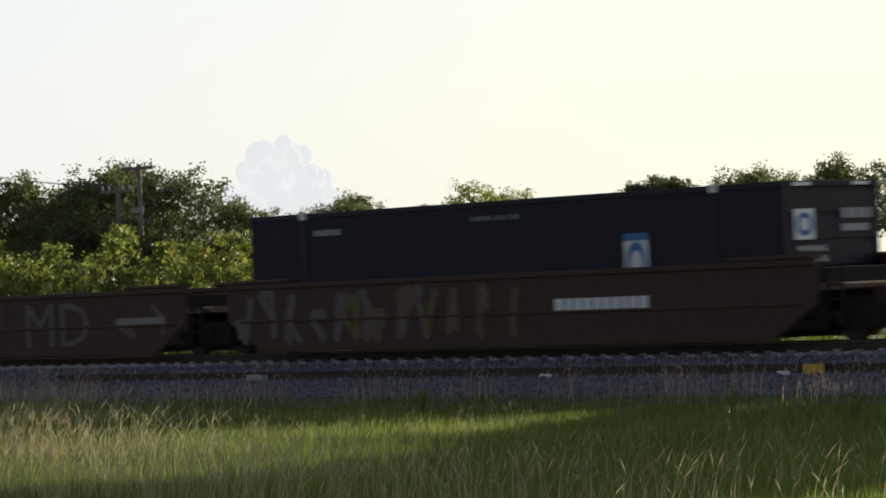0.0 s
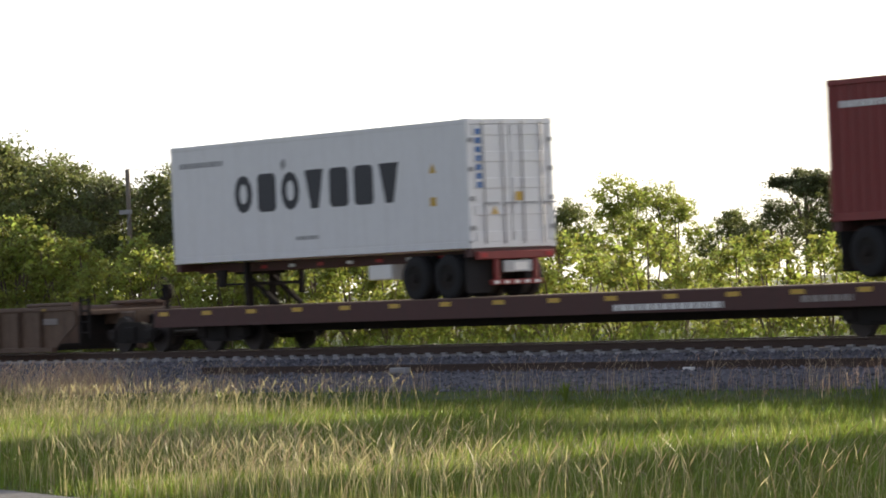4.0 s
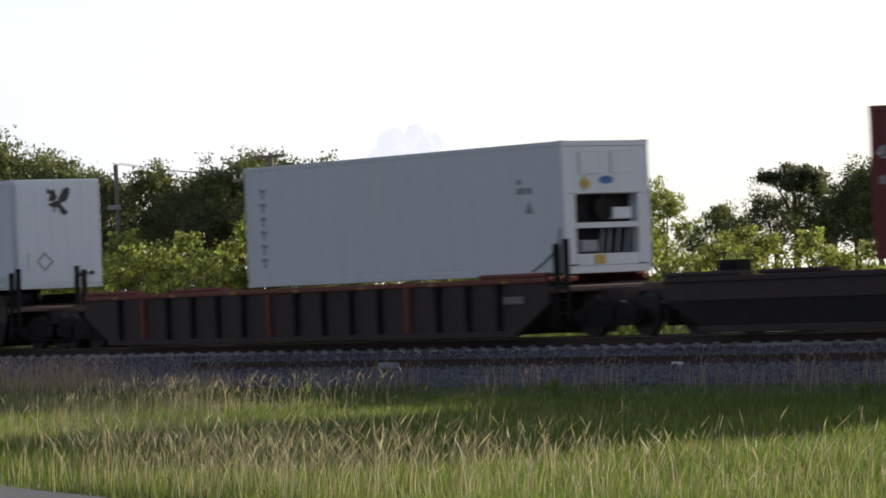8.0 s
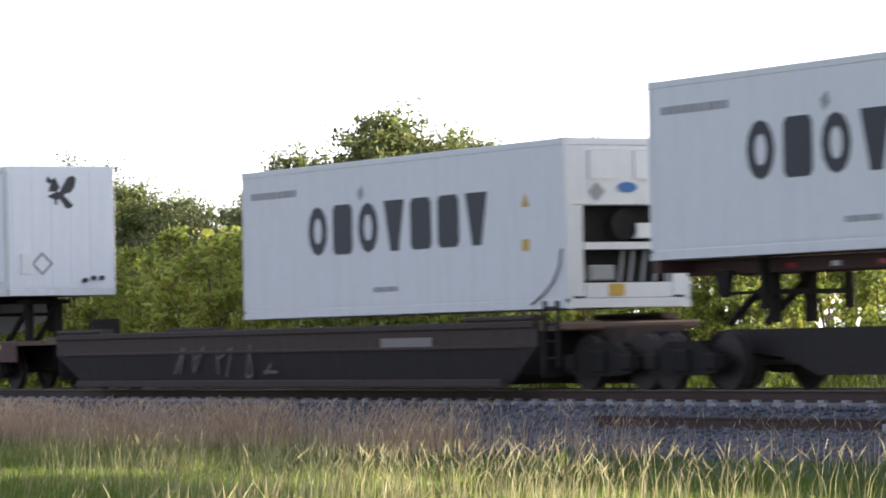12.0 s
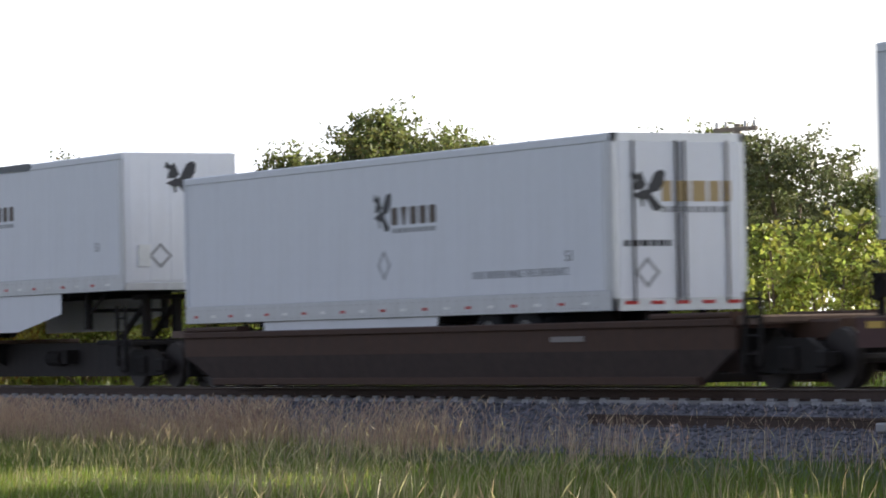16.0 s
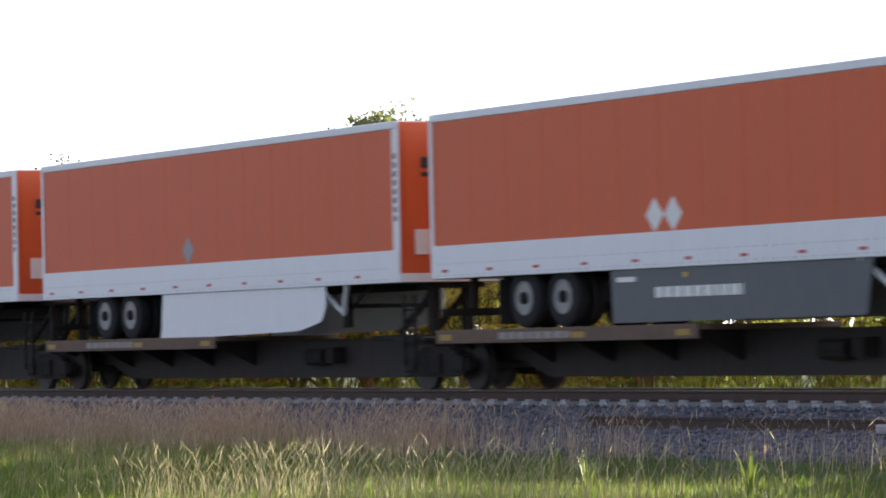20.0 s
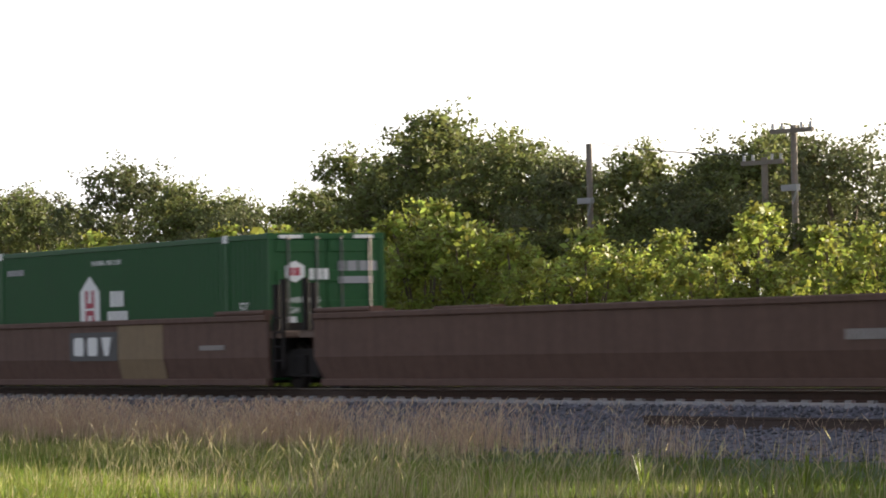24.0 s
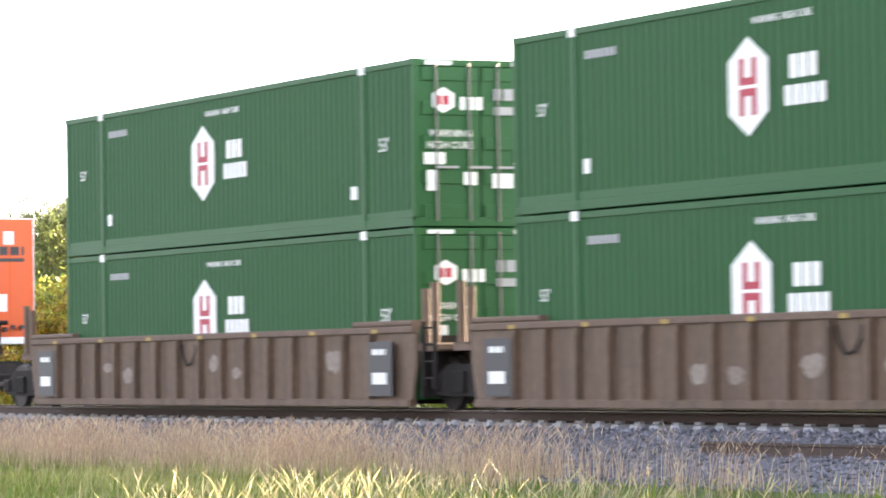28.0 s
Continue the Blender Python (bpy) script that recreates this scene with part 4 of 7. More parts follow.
def well_car(u, length, paint, label, top=1.42, ribbed=False, trucks=(0.0, 0.0), logo=None, posts=True, low=0.12, number=-5.5, number_mat=None, number_h=0.16, leaning=False):
    """One unit of a container well car; its sides run from -length to 0."""
    rib_paint = paint
    chord_paint = DECK if ribbed else paint
    if paint is WELL_RED:
        chord_paint, paint, rib_paint = WELL_RED, WELL_GREY, STEEL_DARK
    car = thing("well_car", label, "rail car", "cars of the freight train")
    cut = 0.2 if posts and paint in (WELL_TAN, WELL_DUST) else 0.55 if posts and not ribbed else 1.15
    tuck = 0.1 if leaning else 0.0
    for y, o in ((-1.42, 1), (1.42, -1)):
        y0 = y if o > 0 else y - 0.05
        if leaning or paint is WELL_GREY and not ribbed:
            bend = 0.62 if leaning else 0.74
            side = part("side_wall", Shape().plate([(-length, bend), (0, bend), (0, top), (-length, top)], y0, 0.05), paint, car)
            k = 0.14 * o
            lean = Shape().add([(-length, y, bend), (0, y, bend), (-cut, y + k, low), (-length + cut, y + k, low), (-length, y + o * 0.05, bend), (0, y + o * 0.05, bend), (-cut, y + k + o * 0.05, low), (-length + cut, y + k + o * 0.05, low)],
                               [(0, 3, 2, 1), (4, 5, 6, 7), (0, 4, 7, 3), (1, 2, 6, 5), (2, 3, 7, 6), (0, 1, 5, 4)])
            # except on dust cars, the lean's shade is put into a darker paint
            part("lower_wall", lean, (paint if paint is WELL_DUST else WELL_GREY) if leaning else SPINE_PAINT, side, "lower wall that leans inwards")
        else:
            side = part("side_wall", Shape().plate([(-length, 0.78), (-length + cut, low), (-cut, low), (0, 0.78), (0, top), (-length, top)], y0, 0.05), paint, car)
        c = Shape().box(-length + 0.05, -0.05, y - 0.05 if o > 0 else y - 0.09, y + 0.09 if o > 0 else y + 0.05, top - 0.02, top + 0.1, 0.02)
        part("top_chord", c, chord_paint, side)
        c = Shape().box(-length + cut, -cut, y - 0.06 + tuck if o > 0 else y - 0.1 - tuck, y + 0.1 + tuck if o > 0 else y + 0.06 - tuck, low - 0.06, low + 0.08, 0.02)
        part("bottom_sill", c, paint, side)
        if not ribbed and not leaning:
            fold = Shape().box(-length + 0.5, -0.5, y - 0.035 if o > 0 else y, y if o > 0 else y + 0.035, 0.72, 0.78, 0.012)
            part("fold", fold, paint, side)
        if ribbed:
            n = 17
            for i in range(n):
                x = -length + 0.6 + (length - 1.2) * i / (n - 1)
                rib = Shape().plate([(x - 0.04, low + 0.08), (x + 0.04, low + 0.08), (x + 0.055, top - 0.02), (x - 0.055, top - 0.02)], y - 0.11 if o > 0 else y, 0.11)
                rib.box(x - 0.09, x + 0.09, y - 0.1 if o > 0 else y, y if o > 0 else y + 0.1, top - 0.12, top - 0.04)
                if abs(i - (n - 1) / 2) < n / 2 - 0.6:
                    part("rib", rib, chord_paint if chord_paint is WELL_RED and i % 5 == 2 else rib_paint, side)
    fl = cached("floor_beam", lambda: Shape().box(-0.15, 0.15, -1.2, 1.2, 0.1, 0.24).mesh("floor_beam", STEEL_DARK))
    for i in range(7):
        part("floor_beam", fl, None, car, at=(-length + 1.6 + (length - 3.2) * i / 6, 0, 0))
    for x, o in ((0.0, 1), (-length, -1)):
        e = Shape().box(min(x - o * 0.05, x + o * 1.5), max(x - o * 0.05, x + o * 1.5), -0.55, 0.55, 0.74, 1.06, 0.04)
        part("end_bulkhead", Shape().box(min(x, x + o * 0.06), max(x, x + o * 0.06), -1.34, 1.34, 0.22, top - 0.06, 0.01), STEEL_DARK, car, "grimy end bulkhead of the well")
        part("end_platform", e, paint, car)
        bolster = Shape().box(min(x, x + o * 0.7), max(x, x + o * 0.7), -1.38, 1.38, 1.0, 1.14, 0.03)
        part("walkway", bolster, DECK, car, "worn steel end walkway")
        for y in (-1.3, 1.3):
            g = Shape().box(min(x - o * 2.4, x - o * 0.1), max(x - o * 2.4, x - o * 0.1), y - 0.16, y + 0.16, top + 0.1, top + 0.2, 0.03)
            part("corner_guide", g, chord_paint, car, "raised container guide at the well corner")
        if posts:
            p = Shape()
            for e2 in (0.18, 0.52):
                p.box(x + o * e2 - 0.06, x + o * e2 + 0.06, -1.38, -1.26, 1.1, 2.05 if e2 < 0.3 else 2.15, 0.015)
            part("stanchion", p, DECK if paint is WELL_TAN else STEEL_DARK, car, "steel stanchions above the walkway")
        coupler(car, x + o * 1.45, o)
    ladder(car, 0.45, -1.4, 0.4, 1.5, STEEL_DARK)
    if paint is WELL_GREY and not ribbed:
        bx = -length + 1.9
        box = part("brake_box", Shape().box(bx - 0.3, bx + 0.3, -1.3, -0.9, top + 0.1, top + 0.42, 0.03), STEEL_DARK, car, "black brake housing on the car's end")
        ring = Shape()
        for i in range(14):
            a0, a1 = 2 * math.pi * i / 14, 2 * math.pi * (i + 1) / 14
            ring.bar((bx - 0.05 + 0.27 * math.cos(a0), -1.34, top + 0.3 + 0.27 * math.sin(a0)), (bx - 0.05 + 0.27 * math.cos(a1), -1.34, top + 0.3 + 0.27 * math.sin(a1)), 0.02, 5)
        part("brake_wheel", ring, STEEL_DARK, box, "spoked hand brake wheel")
    for x in trucks:
        truck(car, x)
    if logo == "plate":
        part("panel", Shape().plate([(-length * 0.51 - 1.3, top - 0.77), (-length * 0.51 + 1.3, top - 0.77), (-length * 0.51 + 1.3, top - 0.15), (-length * 0.51 - 1.3, top - 0.15)], -1.432, 0.012), BLACK_MARK, car, "black name panel")
        part("emblem", glyphs("iiv", -length * 0.51 - 1.05, top - 0.66, 0.76, 0.4, -1.444, 0.01, 0.3), WHITE_MARK, car, "three plain white emblem blocks")
    part("number", bars(11, number if not ribbed else -1.55, 0.78, number_h * 11.9 if not ribbed else 0.7, number_h, -1.445 if not ribbed else -1.47, 0.02, int(abs(u))), number_mat or WORN_MARK, car, "worn white number bars")
    for k in range(7):
        x = -1.5 - (length - 3) * k / 6
        part("reflector", Shape().box(x - 0.1, x + 0.1, -1.475 if ribbed else -1.445, -1.42, top - 0.01, top + 0.06), FADED_YELLOW, car, "faded yellow reflector")
    TRAIN.append((car, u, 0, 0))
    return car


def scuffs(car, length, top, seed):
    """Pale scraped and repainted patches between the ribs."""
    rnd = random.Random(seed)
    bay = (length - 1.2) / 16
    for k in rnd.sample(range(2, 14), 5):
        x, z = -length + 0.6 + bay * (k + 0.5), rnd.uniform(0.45, top - 0.35)
        w, h = bay * rnd.uniform(0.2, 0.36), rnd.uniform(0.1, 0.26)
        out = [(x + w * math.cos(a) * rnd.uniform(0.7, 1.1), z + h * math.sin(a) * rnd.uniform(0.65, 1.15)) for a in [math.pi * q / 7 for q in range(14)]]
        part("scuff", Shape().plate(out, -1.424, 0.003), SCUFF, car, "pale scraped patch of paint")
    k = rnd.choice((4, 7, 10))
    x = -length + 0.6 + bay * (k + 0.5)
    chain = Shape()
    run = [(x - 0.35, top - 0.1), (x - 0.3, top - 0.32), (x - 0.12, top - 0.5), (x + 0.1, top - 0.46), (x + 0.28, top - 0.28), (x + 0.33, top - 0.1)]
    for (a, b), (c, d) in zip(run, run[1:]):
        chain.bar((a, -1.46, b), (c, -1.46, d), 0.02, 5)
    part("hanging_hose", chain, STEEL_DARK, car, "dark hose hanging along the side")


def scrawl(car, x0, x1, z0, z1, y, mat, seed, w=0.06):
    """Faded sprayed scrawl: loops and strokes."""
    rnd = random.Random(seed)
    s = Shape()
    s.small = True
    n = int((x1 - x0) / 0.9)
    for i in range(n):
        a = x0 + (x1 - x0) * (i + 0.1) / n
        b = a + (x1 - x0) / n * 0.75
        pts = [(rnd.uniform(a, b), rnd.choice((z0, z1, (z0 + z1) / 2)) + rnd.uniform(-0.06, 0.06)) for _ in range(5)]
        for k, ((p, q), (r, t)) in enumerate(zip(pts, pts[1:])):
            d = Vector((r - p, t - q))
            if d.length < 0.05:
                continue
            m = Vector((-d.y, d.x)).normalized() * w
            s.plate([(p - m.x, q - m.y), (r - m.x, t - m.y), (r + m.x, t + m.y), (p + m.x, q + m.y)], y - 0.0012 * k - 0.002, 0.001)
    part("scrawl", s, mat, car, "faded spray-painted scrawl")


def sprayed(text, car, x0, x1, z0, z1, mat):
    """Big sprayed letters that fill the given stretch of a car's side."""
    ob = words(text, 1.0, mat, car, (x0, -1.432, z0), name="graffiti")
    xs, ys = [v.co.x for v in ob.data.vertices], [v.co.y for v in ob.data.vertices]
    a, b = (x1 - x0) / (max(xs) - min(xs)), (z1 - z0) / (max(ys) - min(ys))
    ob.scale = (a, b, 1)
    ob.location = (x0 - min(xs) * a, -1.432, z0 - min(ys) * b)
    ob["label"] = "large faded sprayed letters"


def flat_car(u, length, label):
    car = thing("flat_car", label, "rail car", "cars of the freight train")
    part("deck", Shape().box(-length, 0, -1.45, 1.45, 0.98, 1.08, 0.02), DECK, car, "worn steel deck")
    for y, o in ((-1.45, 1), (1.41, -1)):
        sill = part("side_sill", Shape().plate([(-length + 0.05, 0.62), (-0.05, 0.62), (-0.05, 1.05), (-length + 0.05, 1.05)], y - 0.02 if o > 0 else y + 0.02, 0.04), FLAT_RED, car)
        if o > 0:
            k = 0
            x = -length + 0.5
            while x < -0.3:
                part("reflector", Shape().box(x - 0.2, x + 0.2, -1.482, -1.468, 0.9, 1.0), YELLOW, sill, "yellow reflective marker")
                x += 1.95
            part("number", bars(6, -4.5, 0.74, 1.5, 0.13, -1.482, 0.012, int(abs(u))), WORN_MARK, sill, "worn white number bars")
            part("name_bar", bars(15, -length * 0.364, 0.68, 3.5, 0.13, -1.482, 0.012, 7 + int(abs(u))), WHITE_MARK, sill, "worn white lettering bars")
    part("centre_sill", Shape().box(-length + 0.6, -0.6, -0.35, 0.35, 0.42, 0.98, 0.03), STEEL_DARK, car)
    cb = cached("cross_bearer", lambda: Shape().plate([(-0.05, 0.66), (0.05, 0.66), (0.05, 0.98), (-0.05, 0.98)], -1.4, 2.8).mesh("cross_bearer", STEEL_DARK))
    for i in range(9):
        part("cross_bearer", cb, None, car, at=(-length + 2.4 + (length - 4.8) * i / 8, 0, 0))
    for x, o in ((0, 1), (-length, -1)):
        coupler(car, x, o)
    truck(car, -2.6)
    truck(car, -length + 2.6)
    bx = -length + 0.35
    st = part("brake_stand", Shape().box(bx - 0.06, bx + 0.06, -1.3, -1.18, 1.08, 1.62, 0.02).box(bx - 0.14, bx + 0.14, -1.34, -1.14, 1.35, 1.7, 0.03), STEEL_DARK, car, "black hand brake stand")
    ring = Shape()
    for i in range(14):
        a0, a1 = 2 * math.pi * i / 14, 2 * math.pi * (i + 1) / 14
        ring.bar((bx + 0.28 * math.cos(a0), -1.36, 1.6 + 0.28 * math.sin(a0)), (bx + 0.28 * math.cos(a1), -1.36, 1.6 + 0.28 * math.sin(a1)), 0.022, 5)
    for i in range(3):
        a0 = math.pi * i / 3 + 0.3
        ring.bar((bx - 0.27 * math.cos(a0), -1.36, 1.6 - 0.27 * math.sin(a0)), (bx + 0.27 * math.cos(a0), -1.36, 1.6 + 0.27 * math.sin(a0)), 0.015, 4)
    part("brake_wheel", ring, STEEL_DARK, st, "spoked hand brake wheel")
    TRAIN.append((car, u, 0, 0))
    return car


def hitch(car, x, z=1.05, top=1.98, mat=None, way=-1):
    """The stand that holds a trailer's kingpin."""
    s = Shape()
    for y in (-0.35, 0.35):
        s.box(x - 0.09, x + 0.09, y - 0.08, y + 0.08, z, top - 0.12)
        s.bar((x, y, top - 0.2), (x + way * 1.25, y, z), 0.07)
    s.box(x - 0.4, x + 0.4, -0.5, 0.5, top - 0.14, top - 0.04, 0.03)
    part("hitch_stand", s, mat or STEEL_DARK, car, "steel trailer hitch stand")


def spine_car(u, length, label, platform, stand, first=True, last=True):
    """One unit of a spine car: a centre beam, a wheel platform and a hitch."""
    car = thing("spine_car", label, "rail car", "cars of the freight train")
    b = Shape().plate([(-length, 0.95), (-length, 0.62), (-length + 1.7, 0.5), (-length + 2.6, 0.22), (-2.6, 0.22), (-1.7, 0.5), (0, 0.62), (0, 0.95)], -0.32, 0.64)
    part("centre_beam", b, SPINE_PAINT, car)
    a, c = platform
    part("wheel_platform", Shape().box(a, c, -1.36, 1.36, 0.97, 1.05, 0.015), DECK, car, "worn steel wheel platform")
    for y in (-1.38, 1.34):
        edge = part("platform_edge", Shape().box(a, c, y, y + 0.04, 0.82, 1.06, 0.012), DECK, car, "rust-tan platform edge plate")
        if y < 0:
            part("number", bars(9, a + 2.2, 0.88, 2.3, 0.12, y - 0.012, 0.012, int(abs(u))), WORN_MARK, edge, "worn white number bars")
            for e in (a + 0.35, c - 0.4, (a + c) / 2 + 0.6):
                part("reflector", Shape().box(e - 0.2, e + 0.2, y - 0.012, y, 0.88, 0.98), FADED_YELLOW, edge, "faded yellow reflector")
    br = cached("bracket", lambda: Shape().plate_x([(-1.33, 0.95), (-0.3, 0.45), (0.3, 0.45), (1.33, 0.95)], -0.03, 0.06).mesh("platform_bracket", STEEL_DARK))
    for i in range(5):
        part("platform_bracket", br, None, car, at=(a + 0.3 + (c - a - 0.6) * i / 4, 0, 0))
    w = Shape().box(-2.9, -1.0, -0.85, 0.85, 0.9, 1.0, 0.02).box(-1.2, -0.1, -1.3, 1.3, 0.86, 0.96, 0.02)
    part("end_walkway", w, STEEL_DARK, car)
    hitch(car, stand)
    part("brake_gear", Shape().bar((-length * 0.36, -0.4, 0.62), (-length * 0.36 + 0.7, -0.4, 0.62), 0.17, 10).box(-length * 0.36 + 1.0, -length * 0.36 + 1.3, -0.6, -0.32, 0.5, 0.8), STEEL_DARK, car, "air brake cylinder and valve")
    ladder(car, -0.55, -1.32, 0.45, 1.7, STEEL_DARK)
    truck(car, 0.0)
    if last:
        truck(car, -length)
    TRAIN.append((car, u, 0, 0))
    return car


def road_wheels(parent, xs, z, rim_mat, half=1.22):
    """Dual road wheels on axles; z is the axle's height."""
    tyre = cached("tyre", lambda: Shape().turned([(0.12, 0.29), (0.0, 0.29), (0.0, 0.40), (0.012, 0.46), (0.035, 0.50), (0.06, 0.508), (0.2, 0.508), (0.225, 0.50), (0.248, 0.46), (0.26, 0.40), (0.26, 0.29), (0.135, 0.29)], (0, 0, 0), 28).mesh("tyre", RUBBER))

    def rim():
        s = Shape()
        s.turned([(0.02, 0.3), (0.0, 0.295), (0.0, 0.275), (0.03, 0.25), (0.085, 0.225), (0.1, 0.2)], (0, 0, 0), 24)
        return s.mesh("rim", rim_mat)

    def hub():
        s = Shape().turned([(0.085, 0.215), (0.075, 0.16), (0.078, 0.12), (-0.03, 0.1), (-0.045, 0.075), (-0.05, 0.02)], (0, 0, 0), 16)
        for k in range(10):
            a = math.pi * k / 5
            s.bar((0.16 * math.cos(a), 0.08, 0.16 * math.sin(a)), (0.16 * math.cos(a), 0.04, 0.16 * math.sin(a)), 0.014, 5)
        return s.mesh("hub", STEEL_DARK)
    for x in xs:
        axle = part("axle", cached(("axle", half), lambda: Shape().bar((0, -half + 0.3, 0), (0, half - 0.3, 0), 0.07, 8).mesh("axle", STEEL_DARK)), None, parent, "steel axle with dual road wheels", (x, 0, z))
        for y0 in (-half + 0.02, -half + 0.34, half - 0.28, half - 0.60):
            part("tyre", tyre, None, axle, "black road tyre", (0, y0, 0))
        part("rim", cached(("rim", rim_mat.name), rim), None, axle, "wheel rim", (0, -half + 0.02, 0))
        part("hub", cached("hub", hub), None, axle, "dark wheel hub", (0, -half + 0.02, 0))


BIRD = [[(0.04, 0.97), (0.0, 0.80), (0.16, 0.72), (0.20, 0.84)], [(0.20, 0.84), (0.16, 0.72), (0.10, 0.62), (0.34, 0.50), (0.46, 0.62), (0.30, 0.94)],
        [(0.10, 0.62), (0.08, 0.50), (0.34, 0.50)], [(0.02, 0.36), (0.16, 0.42), (0.34, 0.50), (0.62, 0.50), (0.60, 0.30), (0.30, 0.26), (0.14, 0.32)],
        [(0.46, 0.52), (0.62, 0.44), (0.80, 0.62), (0.88, 0.98), (0.70, 0.90)], [(0.80, 0.62), (0.96, 0.66), (1.0, 0.90), (0.88, 0.98)], [(0.62, 0.44), (0.82, 0.48), (0.96, 0.66), (0.80, 0.62)],
        [(0.44, 0.30), (0.62, 0.36), (0.90, 0.10), (0.78, 0.0), (0.64, 0.02)], [(0.26, 0.28), (0.34, 0.28), (0.36, 0.12), (0.30, 0.10)]]


def bird(x, z, h, y):
    """A plain dark bird-like emblem in convex pieces."""
    s = Shape()
    for k, q in enumerate(BIRD):
        s.plate([(x + a * h * 0.92, z + b * h) for a, b in q], y - 0.0007 * k, 0.003)
    return s


def bird_end(y, z, h, x):
    s = Shape()
    for k, q in enumerate(BIRD):
        s.plate_x([(y + a * h * 0.95, z + b * h) for a, b in q], x + 0.0007 * k, 0.003)
    return s


def diamond_ring(s, x, z, w, h, y, plate=True):
    o = [(x - w, z), (x, z - h), (x + w, z), (x, z + h)]
    n = [(x - w * 0.72, z), (x, z - h * 0.72), (x + w * 0.72, z), (x, z + h * 0.72)]
    return s.ring(o, n, y, 0.004)


def trailer(u, z, skin, label, nose="right", skirt=None, rail=None, mark=None, length=16.15, H=2.9, spots=2, top_rail=None, rim=None, web=1.35, low=0.34):
    """A 53-foot box trailer; the body runs from -length to 0, its floor at z = 0."""
    t = thing("box_trailer", label, "trailer", "trailers on the train")
    half = 1.295
    rail = rail or ALU
    top_rail = top_rail or ALU

    def mx(a, b):
        return (a, b) if nose == "right" else (-length - b, -length - a)

    n = 13
    pw = (length - 0.5) / n
    for y, o in ((-half, 1), (half, -1)):
        s = Shape().box(-length + 0.05, -0.05, min(y + o * 0.012, y + o * 0.05), max(y + o * 0.012, y + o * 0.05), low, H - 0.1)
        sd = part("side_wall", s, skin, t)
        sheet = cached(("sheet", H, o, low, skin.name), lambda: Shape().box(0.005, pw - 0.005, min(0, o * 0.012), max(0, o * 0.012), low + 0.004, H - 0.14).mesh("skin_panel", skin))
        for i in range(n):
            part("skin_panel", sheet, None, sd, at=(-length + 0.25 + i * pw, y, 0))
        part("bottom_rail", Shape().box(-length + 0.02, -0.02, min(y - o * 0.02, y + o * 0.05), max(y - o * 0.02, y + o * 0.05), 0.0, low, 0.012), rail, sd, "grey bottom rail")
        part("top_rail", Shape().box(-length + 0.02, -0.02, min(y - o * 0.02, y + o * 0.06), max(y - o * 0.02, y + o * 0.06), H - 0.14, H, 0.015), top_rail, sd, "pale top rail")
        if o > 0:
            dots = Shape()
            k = 0
            x = -length + 0.5
            while x < -0.4:
                part("reflector", Shape().box(x - 0.09, x + 0.09, y - 0.028, y - 0.02, 0.11, 0.16), RED if k % 2 == 0 else WHITE_MARK, sd, "small reflector on the bottom rail")
                x += 0.78
                k += 1
            for e in (0.06, 0.26):
                j = 0
                x = -length + 0.3
                while x < -0.3:
                    dots.box(x - 0.018, x + 0.018, y - 0.025, y - 0.02, e - 0.012, e + 0.012)
                    x += 0.26
            tagged(part("rivet_row", dots, GREY_MARK, sd), "small grey rivets along the bottom rail", kind="stuff")
    part("roof", Shape().box(-length + 0.04, -0.04, -half + 0.03, half - 0.03, H - 0.06, H + 0.01, 0.01), top_rail, t, "flat aluminium roof")
    part("floor", Shape().box(-length + 0.1, -0.1, -half + 0.05, half - 0.05, 0.02, 0.2), STEEL_DARK, t)
    for e in (0.0, -length):
        for y in (-half, half):
            cp = Shape().box(e - 0.24 if e == 0 else e, e if e == 0 else e + 0.1, min(y - 0.012, y + 0.012), max(y - 0.012, y + 0.012), low, H - 0.13, 0.004)
            part("corner_post", cp, rail if e == 0 else top_rail, t)
    # nose
    a = 0.0 if nose == "right" else -length
    o = 1 if nose == "right" else -1
    s = Shape().box(min(a, a - o * 0.05), max(a, a - o * 0.05), -half + 0.02, half - 0.02, 0.02, H - 0.02)
    np_ = part("nose_panel", s, skin, t)
    ns = cached(("nose", H, o, skin.name), lambda: Shape().box(min(0, o * 0.012), max(0, o * 0.012), 0, 0.455, 0.2, H - 0.14).mesh("nose_sheet", skin))
    for i in range(5):
        part("nose_sheet", ns, None, np_, at=(a, -half + 0.12 + i * 0.47, 0))
    part("nose_base", Shape().box(min(a, a + o * 0.03), max(a, a + o * 0.03), -half, half, 0.0, 0.16, 0.01), rail, t)
    part("nose_box", Shape().box(min(a, a + o * 0.06), max(a, a + o * 0.06), -1.0, -0.72, 0.5, 0.95, 0.015), WHITE_MARK, t, "pale document box")
    for y in (0.55, 0.75, 0.95):
        part("air_fitting", Shape().bar((a, y, 0.34 + 0.05 * (y > 0.6)), (a + o * 0.09, y, 0.34 + 0.05 * (y > 0.6)), 0.055, 8), BLACK_MARK, t, "black air line fitting")
    # rear doors
    r = -length if nose == "right" else 0.0
    for y0, y1 in ((-half + 0.1, -0.02), (0.02, half - 0.1)):
        d = part("door", Shape().box(min(r, r - o * 0.04), max(r, r - o * 0.04), y0, y1, 0.2, H - 0.14, 0.01), skin, t)
        x = r - o * 0.05
        for e in (y0 + 0.28, y1 - 0.06) if y0 < 0 else (y0 + 0.06, y1 - 0.28):
            part("lock_rod", Shape().bar((x - o * 0.02, e, 0.15), (x - o * 0.02, e, H - 0.12), 0.018), STEEL_DARK, d, "dark door lock rod")
